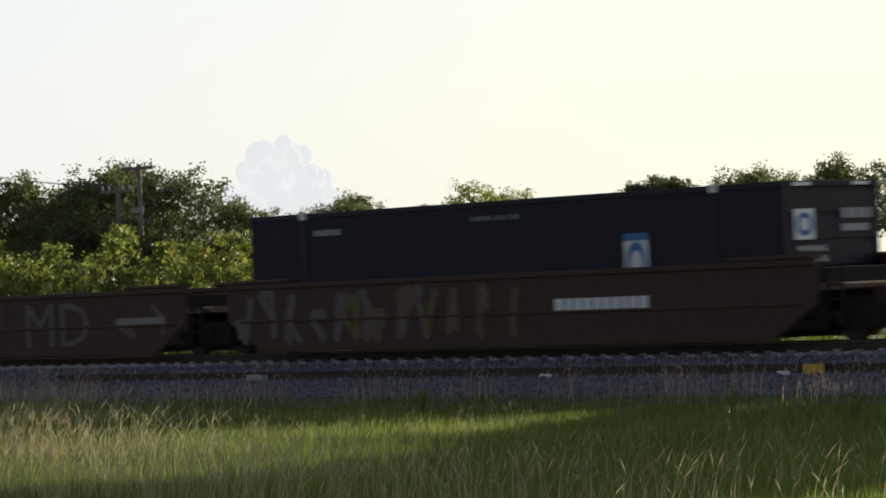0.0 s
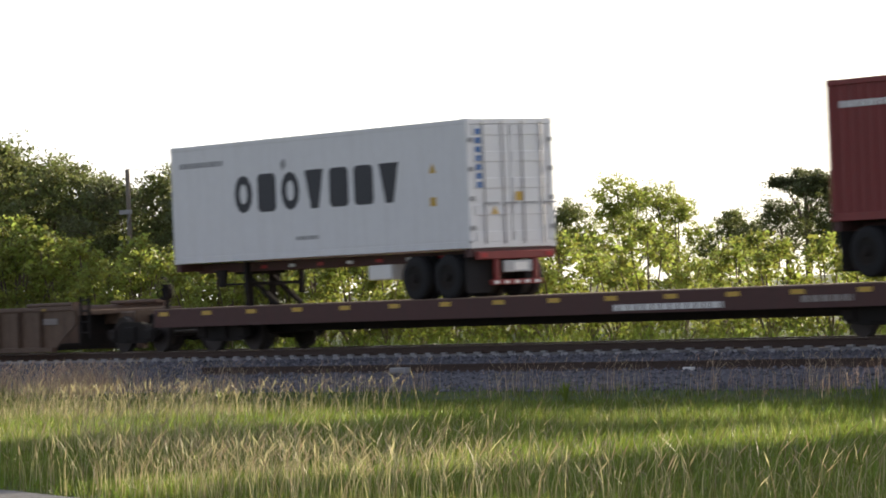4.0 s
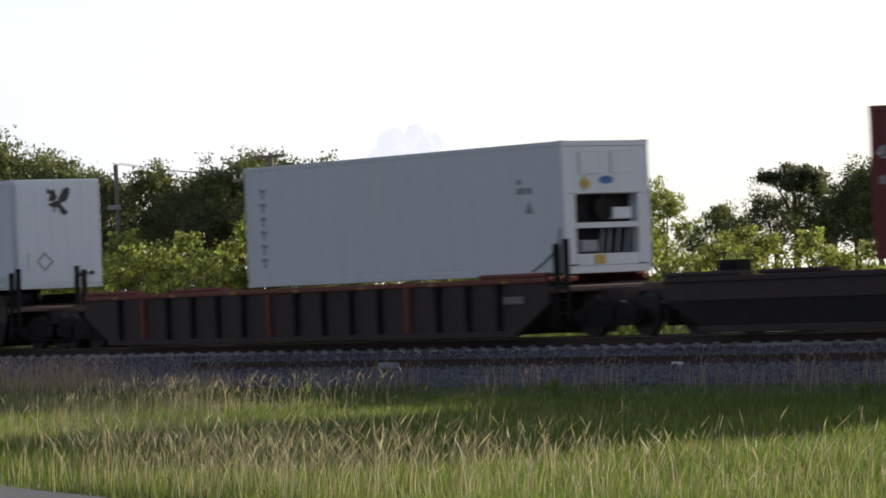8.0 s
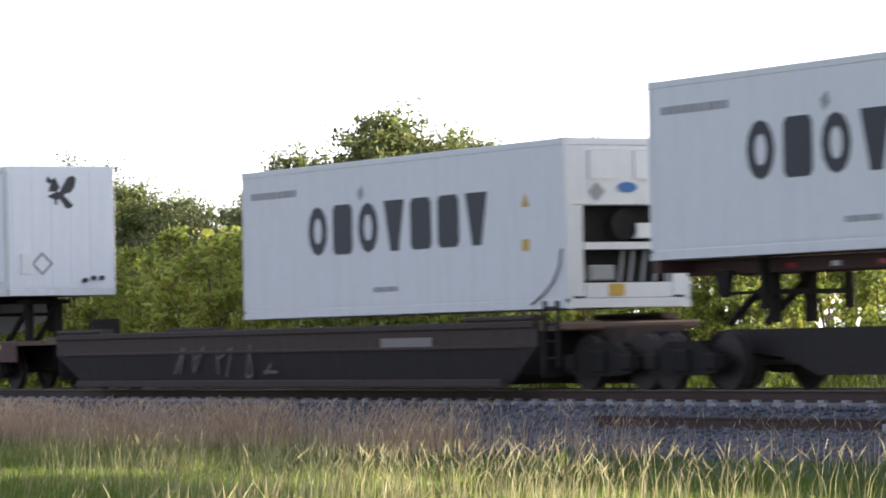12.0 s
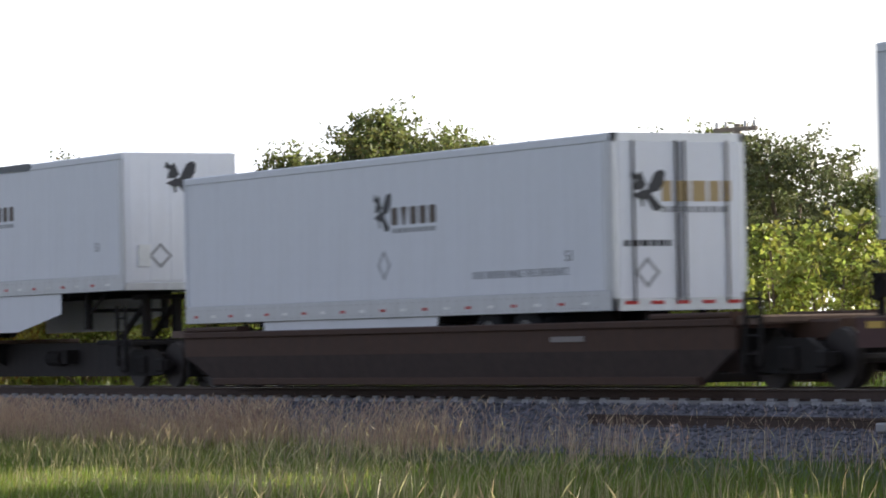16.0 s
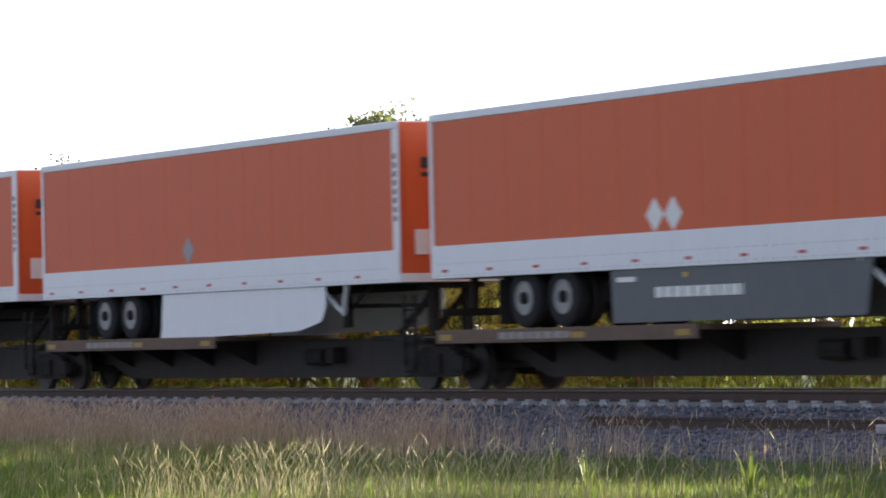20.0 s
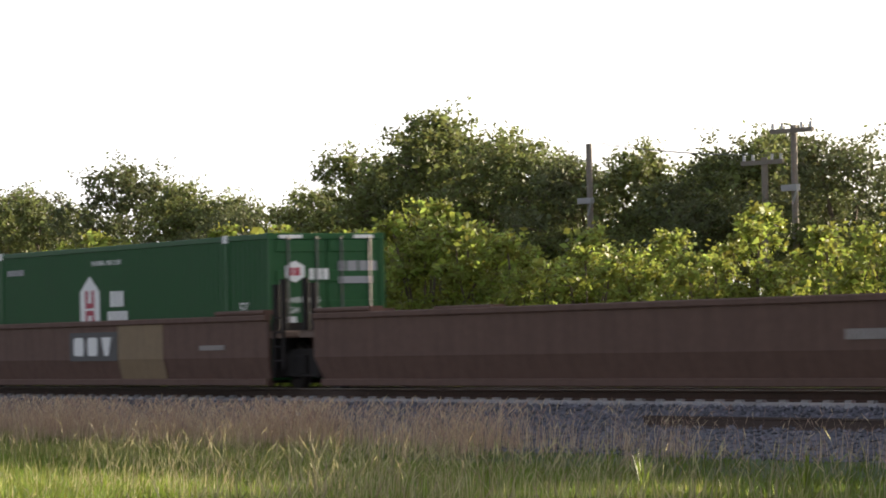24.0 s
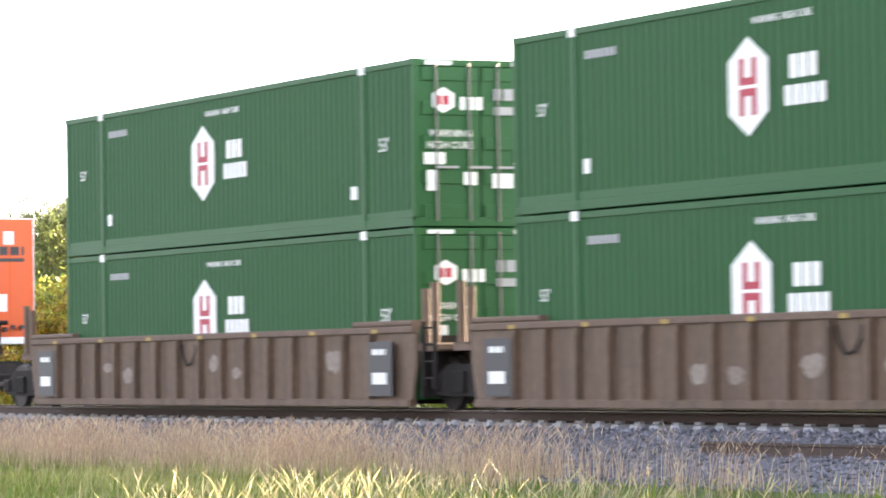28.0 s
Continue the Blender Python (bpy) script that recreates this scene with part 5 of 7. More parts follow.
    part("rear_frame", Shape().box(min(r, r - o * 0.03), max(r, r - o * 0.03), -half, -half + 0.1, 0, H).box(min(r, r - o * 0.03), max(r, r - o * 0.03), half - 0.1, half, 0, H).box(min(r, r - o * 0.03), max(r, r - o * 0.03), -half, half, 0, 0.2).box(min(r, r - o * 0.03), max(r, r - o * 0.03), -half, half, H - 0.14, H), rail, t)
    # running gear
    g = Shape()
    a, b = mx(-length + 1.2, -length + 5.6)
    for y in (-0.5, 0.5):
        g.box(a, b, y - 0.06, y + 0.06, -0.35, 0.0)
    for e in (-length + 2.4, -length + 3.63, -length + 4.9):
        c, d2 = mx(e - 0.09, e + 0.09)
        g.box(c, d2, -0.75, 0.75, -0.5, -0.15)
    part("bogie_frame", g, STEEL_DARK, t)
    road_wheels(t, [sum(mx(-length + q, -length + q)) / 2 for q in (3.0, 4.27)], -0.39, rim or DULL_RIM)
    c, d2 = mx(-length + 0.12, -length + 0.24)
    part("rear_bumper", Shape().box(c, d2, -1.2, 1.2, -0.65, -0.52, 0.02).box(c, d2, -0.6, -0.48, -0.52, 0.05).box(c, d2, 0.48, 0.6, -0.52, 0.05), STEEL_DARK, t)
    c, d2 = mx(-length + 2.2, -length + 2.22)
    part("mud_flap", Shape().box(c, d2, -1.22, -0.62, -0.82, -0.05), RUBBER, t)
    lg = Shape()
    c, d2 = mx(-2.85, -2.7)
    for y in (-0.9, 0.9):
        lg.box(c, d2, y - 0.07, y + 0.07, -0.78, 0.02, 0.015)
    lg.box(c, d2, -0.9, 0.9, -0.42, -0.34)
    lg.bar((mx(-1.8, -1.8)[0], -0.9, 0.0), (mx(-2.75, -2.75)[0], -0.9, -0.5), 0.035)
    part("landing_gear", lg, STEEL_DARK, t, "steel landing legs")
    if rail is WHITE_TRAILER:
        for e in (-3.35, -2.2):
            vb = Shape().bar((mx(e, e)[0], -half + 0.06, 0.0), (mx(-2.78, -2.78)[0], -0.98, -0.52), 0.05)
            part("leg_brace", vb, WHITE_TRAILER, t, "pale slanting leg brace")
    xm = cached("cross_member", lambda: Shape().box(-0.03, 0.03, -half + 0.08, half - 0.08, -0.09, 0.03).mesh("cross_member", STEEL_DARK))
    for i in range(18):
        x = -length + 5.9 + i * 0.42
        part("cross_member", xm, None, t, at=(sum(mx(x, x)) / 2, 0, 0))
    if skirt:
        mat, kind = skirt
        p0, p1 = -length + 5.9, -3.0 if kind != "point" else -3.4
        if kind == "round":
            out = [(p0 + 0.12, 0), (p0, -0.92), (p1 - 1.1, -0.82), (p1 - 0.2, -0.66), (p1, -0.4), (p1, 0)]
        elif kind == "point":
            out = [(p0, 0), (p0 + 0.2, -0.82), (p1 - 2.4, -0.8), (p1, -0.44), (p1, 0)]
        else:
            out = [(p0, 0), (p0 + 0.05, -0.86), (p1 - 0.2, -0.84), (p1, 0)]
        if nose != "right":
            out = [(-length - x, q) for x, q in out][::-1]
        for y in (-half + 0.03, half - 0.05):
            part("side_skirt", Shape().plate(out, y, 0.02), mat, t, "smooth side skirt between the axles and legs")
        if mat is DARK_SKIRT:
            c, d2 = mx(p0 + 0.2, p0 + 0.75)
            part("skirt_sticker", Shape().box(c, d2, -half + 0.018, -half + 0.03, -0.2, -0.12), WHITE_MARK, t, "small white sticker")
            c, d2 = mx(p0 + 2.2, p0 + 2.3)
            part("marker_light", Shape().box(c, d2, -half + 0.005, -half + 0.03, -0.16, -0.08), YELLOW, t, "amber marker light")
            c, d2 = mx(p0 + web, p0 + web + 2.6)
            part("web_address", bars(11, c, -0.47, 2.5, 0.17, -half + 0.018, 0.012, 5), WHITE_MARK, t, "white lettering bars")
    # marks
    y = -half - 0.004
    if mark == "bird":
        c = -7.15
        part("emblem", bird(c - 1.0, 1.55, 0.72, y), BLACK_MARK, t, "plain black bird-like emblem")
        for i, k in enumerate("iviii"):
            part("name_block", glyphs(k, c - 0.35 + i * 0.35, 1.66, 0.35, 0.32, y), BROWN_MARK, t, "dark name block")
        part("name_line", bars(9, c - 0.3, 1.52, 1.6, 0.08, y), GREY_MARK, t, "small dark lettering bars")
        part("placard_frame", diamond_ring(Shape(), c - 0.65, 0.95, 0.24, 0.28, y), GREY_MARK, t, "grey diamond placard holder")
        words("OUR DRIVERS MAKE THE DIFFERENCE", 0.19, GREY_MARK, t, (-length + 0.8 if nose == "right" else -4.6, y, 0.62), name="slogan")
        words("53", 0.26, GREY_MARK, t, (-1.5, y, 0.85), name="length_mark")
        if nose == "right":
            bx = bird_end(-0.35, 1.95, 0.76, 0.016)
            part("nose_emblem", bx, BLACK_MARK, t, "plain black bird-like emblem on the nose")
            dr = Shape()
            oo = [(-0.75, 0.72), (-0.48, 0.45), (-0.21, 0.72), (-0.48, 0.99)]
            nn = [(-0.67, 0.72), (-0.48, 0.53), (-0.29, 0.72), (-0.48, 0.91)]
            dr.ring(oo, nn, 0.016, 0.004, True)
            part("nose_placard", dr, GREY_MARK, t, "grey diamond placard holder")
        else:
            bx = bird_end(-0.95, 1.62, 0.7, 0.044)
            part("door_emblem", bx, BLACK_MARK, t, "plain black bird-like emblem on the door")
            part("door_name", bars_end(5, -0.35, 1.78, 1.35, 0.34, 0.044), GOLD_MARK, t, "gold name blocks across the doors")
            part("door_line", bars_end(9, -0.35, 1.6, 1.3, 0.1, 0.044), GREY_MARK, t, "small dark lettering bars")
            part("door_note", bars_end(6, -1.1, 1.05, 0.9, 0.1, 0.044), BLACK_MARK, t, "dark lettering bars")
            dr = Shape()
            oo = [(-0.9, 0.62), (-0.66, 0.36), (-0.42, 0.62), (-0.66, 0.88)]
            nn = [(-0.83, 0.62), (-0.66, 0.44), (-0.49, 0.62), (-0.66, 0.80)]
            dr.ring(oo, nn, 0.044, 0.004, True)
            part("door_placard", dr, GREY_MARK, t, "grey diamond placard holder")
            for q in range(5):
                part("door_reflector", Shape().box(0.044, 0.05, -1.1 + q * 0.5, -0.85 + q * 0.5, 0.1, 0.16), RED, t, "red rear reflector")
    elif mark == "orange":
        c = -8.48
        d = Shape()
        for e in range(spots):
            x = c - 0.35 + e * 0.54
            d.plate([(x - 0.26, 0.85), (x, 0.57), (x + 0.26, 0.85), (x, 1.13)], y, 0.004)
        part("placard", d, WHITE_MARK if spots == 2 and rail is not GREY_RAIL else GREY_MARK, t, "pale diamond placards")
        num = Shape()
        num.small = True
        for k in range(8):
            num.box(-0.17, -0.09, y - 0.016, y - 0.008, 1.1 + k * 0.16, 1.2 + k * 0.16)
        part("unit_number", num, BLACK_MARK, t, "column of small dark number bars")
        if nose == "right":
            part("nose_name", bars_end(8, -0.85, 2.05, 1.9, 0.2, 0.016), BLACK_MARK, t, "dark name blocks on the nose")
            part("nose_line", Shape().plate_x([(-0.85, 1.9), (1.05, 1.9), (1.05, 1.98), (-0.85, 1.98)], 0.016, 0.004), BLACK_MARK, t, "dark stripe under the name")
            for a, b, c0, c1 in ((0.3, 0.62, 0.75, 1.15), (0.55, 0.8, 2.3, 2.6), (-0.2, 0.0, 0.3, 0.5)):
                part("nose_sticker", Shape().plate_x([(a, c0), (b, c0), (b, c1), (a, c1)], 0.016, 0.004), WHITE_MARK, t, "pale sticker on the nose")
        else:
            part("door_name", bars_end(8, 0.1, 2.2, 0.9, 0.2, 0.044), BLACK_MARK, t, "dark name blocks on the door")
            hg = Shape()
            for k in range(5):
                hg.box(0.04, 0.07, -half + 0.08, -half + 0.3, 0.35 + k * 0.5, 0.43 + k * 0.5)
            part("hinge", hg, GREY_MARK, t, "grey door hinges")
    TRAIN.append((t, u, z, 0))
    return t


def box_frame(t, length, half, H, mat, posts=(), cast=None):
    """Rails, corner posts and corner castings of a container."""
    s = Shape()
    for y in (-half, half - 0.09):
        s.box(-length, 0, y, y + 0.09, 0.0, 0.16, 0.01)
        s.box(-length, 0, y, y + 0.09, H - 0.11, H, 0.01)
    for x in (-length, -0.1):
        s.box(x, x + 0.1, -half, half, 0.0, 0.16, 0.01)
        s.box(x, x + 0.1, -half, half, H - 0.12, H, 0.01)
        for y in (-half, half - 0.12):
            s.box(x, x + 0.1, y, y + 0.12, 0.16, H - 0.12)
    for x in posts:
        for y in (-half - 0.006, half - 0.1):
            s.box(x - 0.09, x + 0.09, y, y + 0.106, 0.03, H - 0.01)
    part("frame", s, mat, t)
    for x in [-length + 0.09, -0.09] + list(posts):
        for y in (-half - 0.008, half - 0.152):
            for z in (-0.006, H - 0.116):
                part("corner_casting", Shape().box(x - 0.095, x + 0.095, y, y + 0.16, z, z + 0.124, 0.012), cast or mat, t, "cast steel corner fitting")


def end_doors(t, x, half, H, mat, rods=4, face=1):
    """A pair of doors with lock rods on the end at x."""
    for y0, y1 in ((-half + 0.13, -0.015), (0.015, half - 0.13)):
        s = Shape().box(min(x - face * 0.06, x - face * 0.02), max(x - face * 0.06, x - face * 0.02), y0, y1, 0.17, H - 0.13)
        d = part("door", s, mat, t)
        ridge = Shape().box(min(-face * 0.02, face * 0.005), max(-face * 0.02, face * 0.005), y0 + 0.04, y1 - 0.04, -0.12, 0.12, 0.01).mesh("door_ridge", mat)
        for k in range(5):
            part("door_ridge", ridge, None, d, at=(x, 0, 0.25 + (H - 0.5) * k / 4))
        ys = (y0 + 0.3, y1 - 0.22)
        for e in ys:
            part("lock_rod", Shape().bar((x + face * 0.03, e, 0.08), (x + face * 0.03, e, H - 0.06), 0.019), DULL_RIM if mat is GREEN else GREY_MARK, d, "galvanised lock rod")
            part("handle", Shape().box(min(x + face * 0.03, x + face * 0.06), max(x + face * 0.03, x + face * 0.06), e - 0.02, e + 0.4, 0.98, 1.02), GREY_MARK, d, "door handle")


def name_letters(t, x, z, w, h, y, mat):
    for i, k in enumerate("oiovIiv"):
        part("name_block", glyphs(k, x + i * w, z, w, h, y, gap=0.24), mat, t, "large plain name block")


def iso_box(u, z, length, mat, label, H=2.9, half=1.22, mark=None, casting=None):
    """A corrugated steel container."""
    t = thing("shipping_container", label, "container", "containers on the train")
    posts = (-0.76, -length + 0.76) if length > 13 else ()
    box_frame(t, length, half, H, mat, posts, casting)
    segs = [(-length + 0.1, -0.1)] if not posts else [(-length + 0.1, -length + 0.67), (-length + 0.85, -0.85), (-0.67, -0.1)]
    for y, face in ((-half + 0.015, -1), (half - 0.015, 1)):
        s = Shape()
        for a, b in segs:
            s.corrugated(a, b, 0.15, H - 0.1, y, 0.05, 0.275, face)
        part("side_wall", s, mat, t, "corrugated side wall")
    e = Shape().corrugated_end(-half + 0.12, half - 0.12, 0.15, H - 0.11, -0.015, 0.045, 0.275)
    part("end_wall", e, mat, t, "corrugated end wall")
    end_doors(t, -length, half, H, mat, face=-1)
    part("roof", Shape().box(-length + 0.08, -0.08, -half + 0.08, half - 0.08, H - 0.05, H - 0.01), mat, t)
    part("floor", Shape().box(-length + 0.1, -0.1, -half + 0.09, half - 0.09, 0.05, 0.16), STEEL_DARK, t)
    y = -half + 0.008
    if mark == "white_name":
        name_letters(t, -length * 0.765, 1.12 * H / 2.9, 0.99, 0.92, y, WHITE_MARK)
        part("web_address", bars(10, -length + (1.1 if length > 13 else 0.35), H - 0.56, 1.9, 0.13, y, 0.006, 3), WHITE_MARK, t, "small white lettering bars")
        part("code", bars(5, -2.2, H - 0.5, 1.2, 0.11, y, 0.006, 4), GREY_MARK, t, "small grey code bars")
        if length > 13:
            part("slot_mark", Shape().plate([(-6.9, H - 0.55), (-6.8, H - 0.55), (-6.8, H - 0.2), (-6.9, H - 0.2)], y, 0.006), GREY_MARK, t)
        emb = Shape().plate_x([(-0.55, H - 0.95), (0.05, H - 0.95), (0.05, H - 0.3), (-0.55, H - 0.3)], -0.012, 0.01)
        part("emblem", emb, WHITE_MARK, t, "white square emblem panel")
        ring = Shape()
        ring.ring(*([(-0.25 + r * math.cos(math.pi * i / 10), H - 0.62 + r * 1.05 * math.sin(math.pi * i / 10)) for i in range(20)] for r in (0.24, 0.13)), 0.0, 0.005, True)
        part("emblem_ring", ring, BLUE_MARK, t, "plain blue ring emblem")
        for q in ((-0.85, 0.55),):
            part("notice", Shape().plate_x([(q[0], q[1]), (q[0] + 0.3, q[1]), (q[0] + 0.3, q[1] + 0.3), (q[0], q[1] + 0.3)], -0.012, 0.01), YELLOW, t, "yellow notice panel")
        part("side_notice", Shape().plate([(-1.75, 0.62), (-1.4, 0.62), (-1.4, 0.95), (-1.75, 0.95)], y, 0.006), YELLOW, t, "yellow notice panel")
        if length > 13:
            words("45", 0.42, WHITE_MARK, t, (0.002, -0.38, 1.22), True, "size_mark")
            words("x", 0.22, WHITE_MARK, t, (0.002, -0.18, 1.06), True, "size_mark")
            words("102\"", 0.3, WHITE_MARK, t, (0.002, -0.4, 0.78), True, "size_mark")
            words("45", 0.36, WHITE_MARK, t, (-length + 0.16, y - 0.01, 1.95), name="size_mark")
            words("102", 0.24, WHITE_MARK, t, (-length + 0.16, y - 0.01, 1.45), name="size_mark")
        part("sill_plate", Shape().box(0.002, 0.012, -half + 0.15, -half + 0.75, 0.0, 0.15), YELLOW, t, "yellow bolster plate").location.z = -0.02
        part("sill_plate", Shape().box(0.002, 0.012, 0.1, 0.7, 0.0, 0.15), WHITE_MARK, t, "white bolster plate").location.z = -0.02
    elif mark == "yellow_patch":
        part("emblem", Shape().plate([(-length + 0.5, H - 0.62), (-length + 1.75, H - 0.62), (-length + 1.75, H - 0.28), (-length + 0.5, H - 0.28)], y, 0.006), YELLOW, t, "plain yellow emblem panel")
        part("emblem_bar", bars(3, -length + 0.62, H - 0.54, 0.9, 0.18, y - 0.004, 0.005, 9), BLUE, t)
        part("code", bars(5, -2.1, H - 0.5, 1.2, 0.11, y, 0.006, 4), GREY_MARK, t, "small grey code bars")
        part("sill_plate", Shape().box(0.002, 0.012, -0.7, 0.0, 0.0, 0.15), YELLOW, t, "yellow bolster plate").location.z = -0.02
        part("sill_plate", Shape().box(0.002, 0.012, 0.35, 0.85, 0.0, 0.15), WHITE_MARK, t, "white bolster plate").location.z = -0.02
    TRAIN.append((t, u, z, 0))
    return t


def reefer_box(u, z, label, end="machine", mark="dark_name", length=12.19, H=2.9, half=1.22):
    """A smooth insulated container with a cooling unit, or doors, on the leading end."""
    t = thing("refrigerated_container", label, "container", "containers on the train")
    box_frame(t, length, half, H, WHITE)
    for y, o in ((-half + 0.01, 1), (half - 0.01, -1)):
        s = Shape().box(-length + 0.1, -0.1, min(y, y + o * 0.05), max(y, y + o * 0.05), 0.16, H - 0.11)
        part("side_wall", s, WHITE, t, "smooth white side wall")
        part("base_strip", Shape().box(-length + 0.1, -0.1, min(y - o * 0.008, y), max(y - o * 0.008, y), 0.2, 0.27), WHITE, t)
    part("roof", Shape().box(-length + 0.08, -0.08, -half + 0.08, half - 0.08, H - 0.05, H - 0.01), WHITE, t)
    part("floor", Shape().box(-length + 0.1, -0.1, -half + 0.09, half - 0.09, 0.05, 0.16), STEEL_DARK, t)

    def machine(x, o):
        part("end_wall", Shape().box(min(x - o * 0.35, x - o * 0.3), max(x - o * 0.35, x - o * 0.3), -half + 0.1, half - 0.1, 0.15, H - 0.11), STEEL_DARK, t, "dark recess of the cooling unit")
        up = Shape().box(min(x - o * 0.3, x - o * 0.01), max(x - o * 0.3, x - o * 0.01), -half + 0.12, half - 0.12, 1.72, H - 0.12, 0.02)
        for q in (-0.75, 0.15):
            up.box(min(x - o * 0.01, x + o * 0.006), max(x - o * 0.01, x + o * 0.006), q, q + 0.6, 2.15, 2.65, 0.02)
        part("fan_panel", up, WHITE, t, "white access panel over the evaporator")
        for q in (-half + 0.12, half - 0.34):
            part("side_jamb", Shape().box(min(x - o * 0.3, x - o * 0.01), max(x - o * 0.3, x - o * 0.01), q, q + 0.22, 0.2, 1.72), WHITE, t)
        part("lower_shelf", Shape().box(min(x - o * 0.3, x - o * 0.01), max(x - o * 0.3, x - o * 0.01), -0.86, 0.86, 0.98, 1.1), WHITE, t)
        part("lower_panel", Shape().box(min(x - o * 0.3, x - o * 0.01), max(x - o * 0.3, x - o * 0.01), -0.86, 0.86, 0.17, 0.42), WHITE, t)
        part("condenser", Shape().bar((x - o * 0.3, 0.0, 1.4), (x - o * 0.12, 0.0, 1.4), 0.26, 16), STEEL_DARK, t, "round condenser fan")
        part("control_box", Shape().box(min(x - o * 0.28, x - o * 0.05), max(x - o * 0.28, x - o * 0.05), 0.22, 0.72, 1.16, 1.42, 0.02), WHITE, t, "pale control box")
        part("motor", Shape().box(min(x - o * 0.28, x - o * 0.06), max(x - o * 0.28, x - o * 0.06), -0.7, -0.25, 0.46, 0.72, 0.03), GREY_MARK, t, "grey compressor casing")
        pipes = Shape()
        for q in (-0.1, 0.1, 0.35, 0.6):
            pipes.bar((x - o * 0.15, q, 0.44), (x - o * 0.15, q + 0.08, 0.96), 0.03)
        part("pipework", pipes, GREY_MARK, t, "grey pipework")
        if o > 0:
            part("emblem", Shape().plate_x([(0.0 + 0.2 * math.cos(k * math.pi / 6), 2.02 + 0.09 * math.sin(k * math.pi / 6)) for k in range(12)], 0.004, 0.006), BLUE_MARK, t, "plain blue oval emblem")
            part("notice", Shape().plate_x([(-0.76, 1.95), (-0.6, 1.79), (-0.44, 1.95), (-0.6, 2.11)], 0.004, 0.006), YELLOW if mark != "dark_name" else GREY_MARK, t, "diamond notice")
            part("lower_notice", Shape().plate_x([(-0.4, 0.2), (-0.1, 0.2), (-0.1, 0.4), (-0.4, 0.4)], 0.002, 0.006), YELLOW, t, "yellow notice")

    if end == "machine":
        cable = Shape()
        run = [(-0.12, 1.0), (-0.2, 0.72), (-0.42, 0.45), (-0.75, 0.25), (-1.15, 0.08)]
        for (p, q), (r, w2) in zip(run, run[1:]):
            cable.bar((p, -half - 0.02, q), (r, -half - 0.02, w2), 0.016, 5)
        part("power_cable", cable, BLACK_MARK, t, "black power cable looped along the side")
        machine(0.0, 1)
        end_doors(t, -length, half, H, WHITE, face=-1)
    else:
        machine(-length, -1)
        end_doors(t, 0.0, half, H, WHITE)
        st = Shape()
        for k in range(7):
            st.plate_x([(-0.98, 1.35 + k * 0.2), (-0.84, 1.35 + k * 0.2), (-0.84, 1.48 + k * 0.2), (-0.98, 1.48 + k * 0.2)], 0.012, 0.005)
        part("door_name", st, BLUE_MARK, t, "column of plain blue blocks down the door")
        part("door_notice", Shape().plate_x([(-0.6, 0.75), (-0.4, 0.75), (-0.5, 0.95)], 0.012, 0.005).plate_x([(0.1, 1.05), (0.3, 1.05), (0.3, 1.25), (0.1, 1.25)], 0.012, 0.005), YELLOW, t, "yellow door notices")
        hg = Shape()
        for q in (-half + 0.02, half - 0.14):
            for k in range(4):
                hg.box(0.0, 0.03, q, q + 0.14, 0.4 + k * 0.66, 0.5 + k * 0.66)
        part("hinge", hg, GREY_MARK, t, "grey door hinges")
    y = -half
    if mark == "dark_name":
        name_letters(t, -length * 0.77, 1.15, 1.0, 0.92, y, NAVY_MARK)
        part("web_address", bars(10, -length + 0.4, H - 0.55, 1.9, 0.13, y, 0.006, 3), GREY_MARK, t, "small grey lettering bars")
        part("low_note", bars(5, -length * 0.56, 0.42, 0.9, 0.09, y, 0.006, 8), GREY_MARK, t, "small grey lettering bars")
        part("notice", Shape().plate([(-1.45, 1.75), (-1.2, 1.75), (-1.325, 1.98)], y, 0.006).plate([(-1.45, 1.0), (-1.22, 1.0), (-1.22, 1.2), (-1.45, 1.2)], y, 0.006), YELLOW, t, "yellow notice patches")
        part("patch", Shape().plate([(-length * 0.6, 2.1), (-length * 0.6 + 0.16, 2.22), (-length * 0.6 + 0.1, 2.4), (-length * 0.6 - 0.08, 2.28)], y, 0.006), GREY_MARK, t, "grey scuffed patch")
    else:
        col = Shape()
        for k, kk in enumerate("ibibob"):
            zz = H - 0.62 - k * 0.33
            col.plate([(-length + 0.6, zz), (-length + 0.86, zz), (-length + 0.86, zz + 0.07), (-length + 0.6, zz + 0.07)], y, 0.006)
            col.plate([(-length + 0.69, zz - 0.16), (-length + 0.77, zz - 0.16), (-length + 0.77, zz), (-length + 0.69, zz)], y, 0.006)
        part("name_column", col, GREY_MARK, t, "column of plain grey name shapes")
        part("repair_patch", Shape().plate([(-7.0, 1.55), (-6.55, 1.55), (-6.55, 2.65), (-7.0, 2.65)], y - 0.002, 0.01), WHITE_MARK, t, "brighter white repair patch")
        part("notice", Shape().plate([(-1.35, 1.35), (-1.05, 1.35), (-1.2, 1.62)], y, 0.006), GREY_MARK, t, "small warning triangle")
        part("code", bars(2, -1.6, 1.78, 0.5, 0.14, y, 0.006, 2).plate([(-1.6, 2.0), (-1.45, 2.0), (-1.45, 2.1), (-1.6, 2.1)], y, 0.006), GREY_MARK, t, "small grey code bars")
    TRAIN.append((t, u, z, 0))
    return t


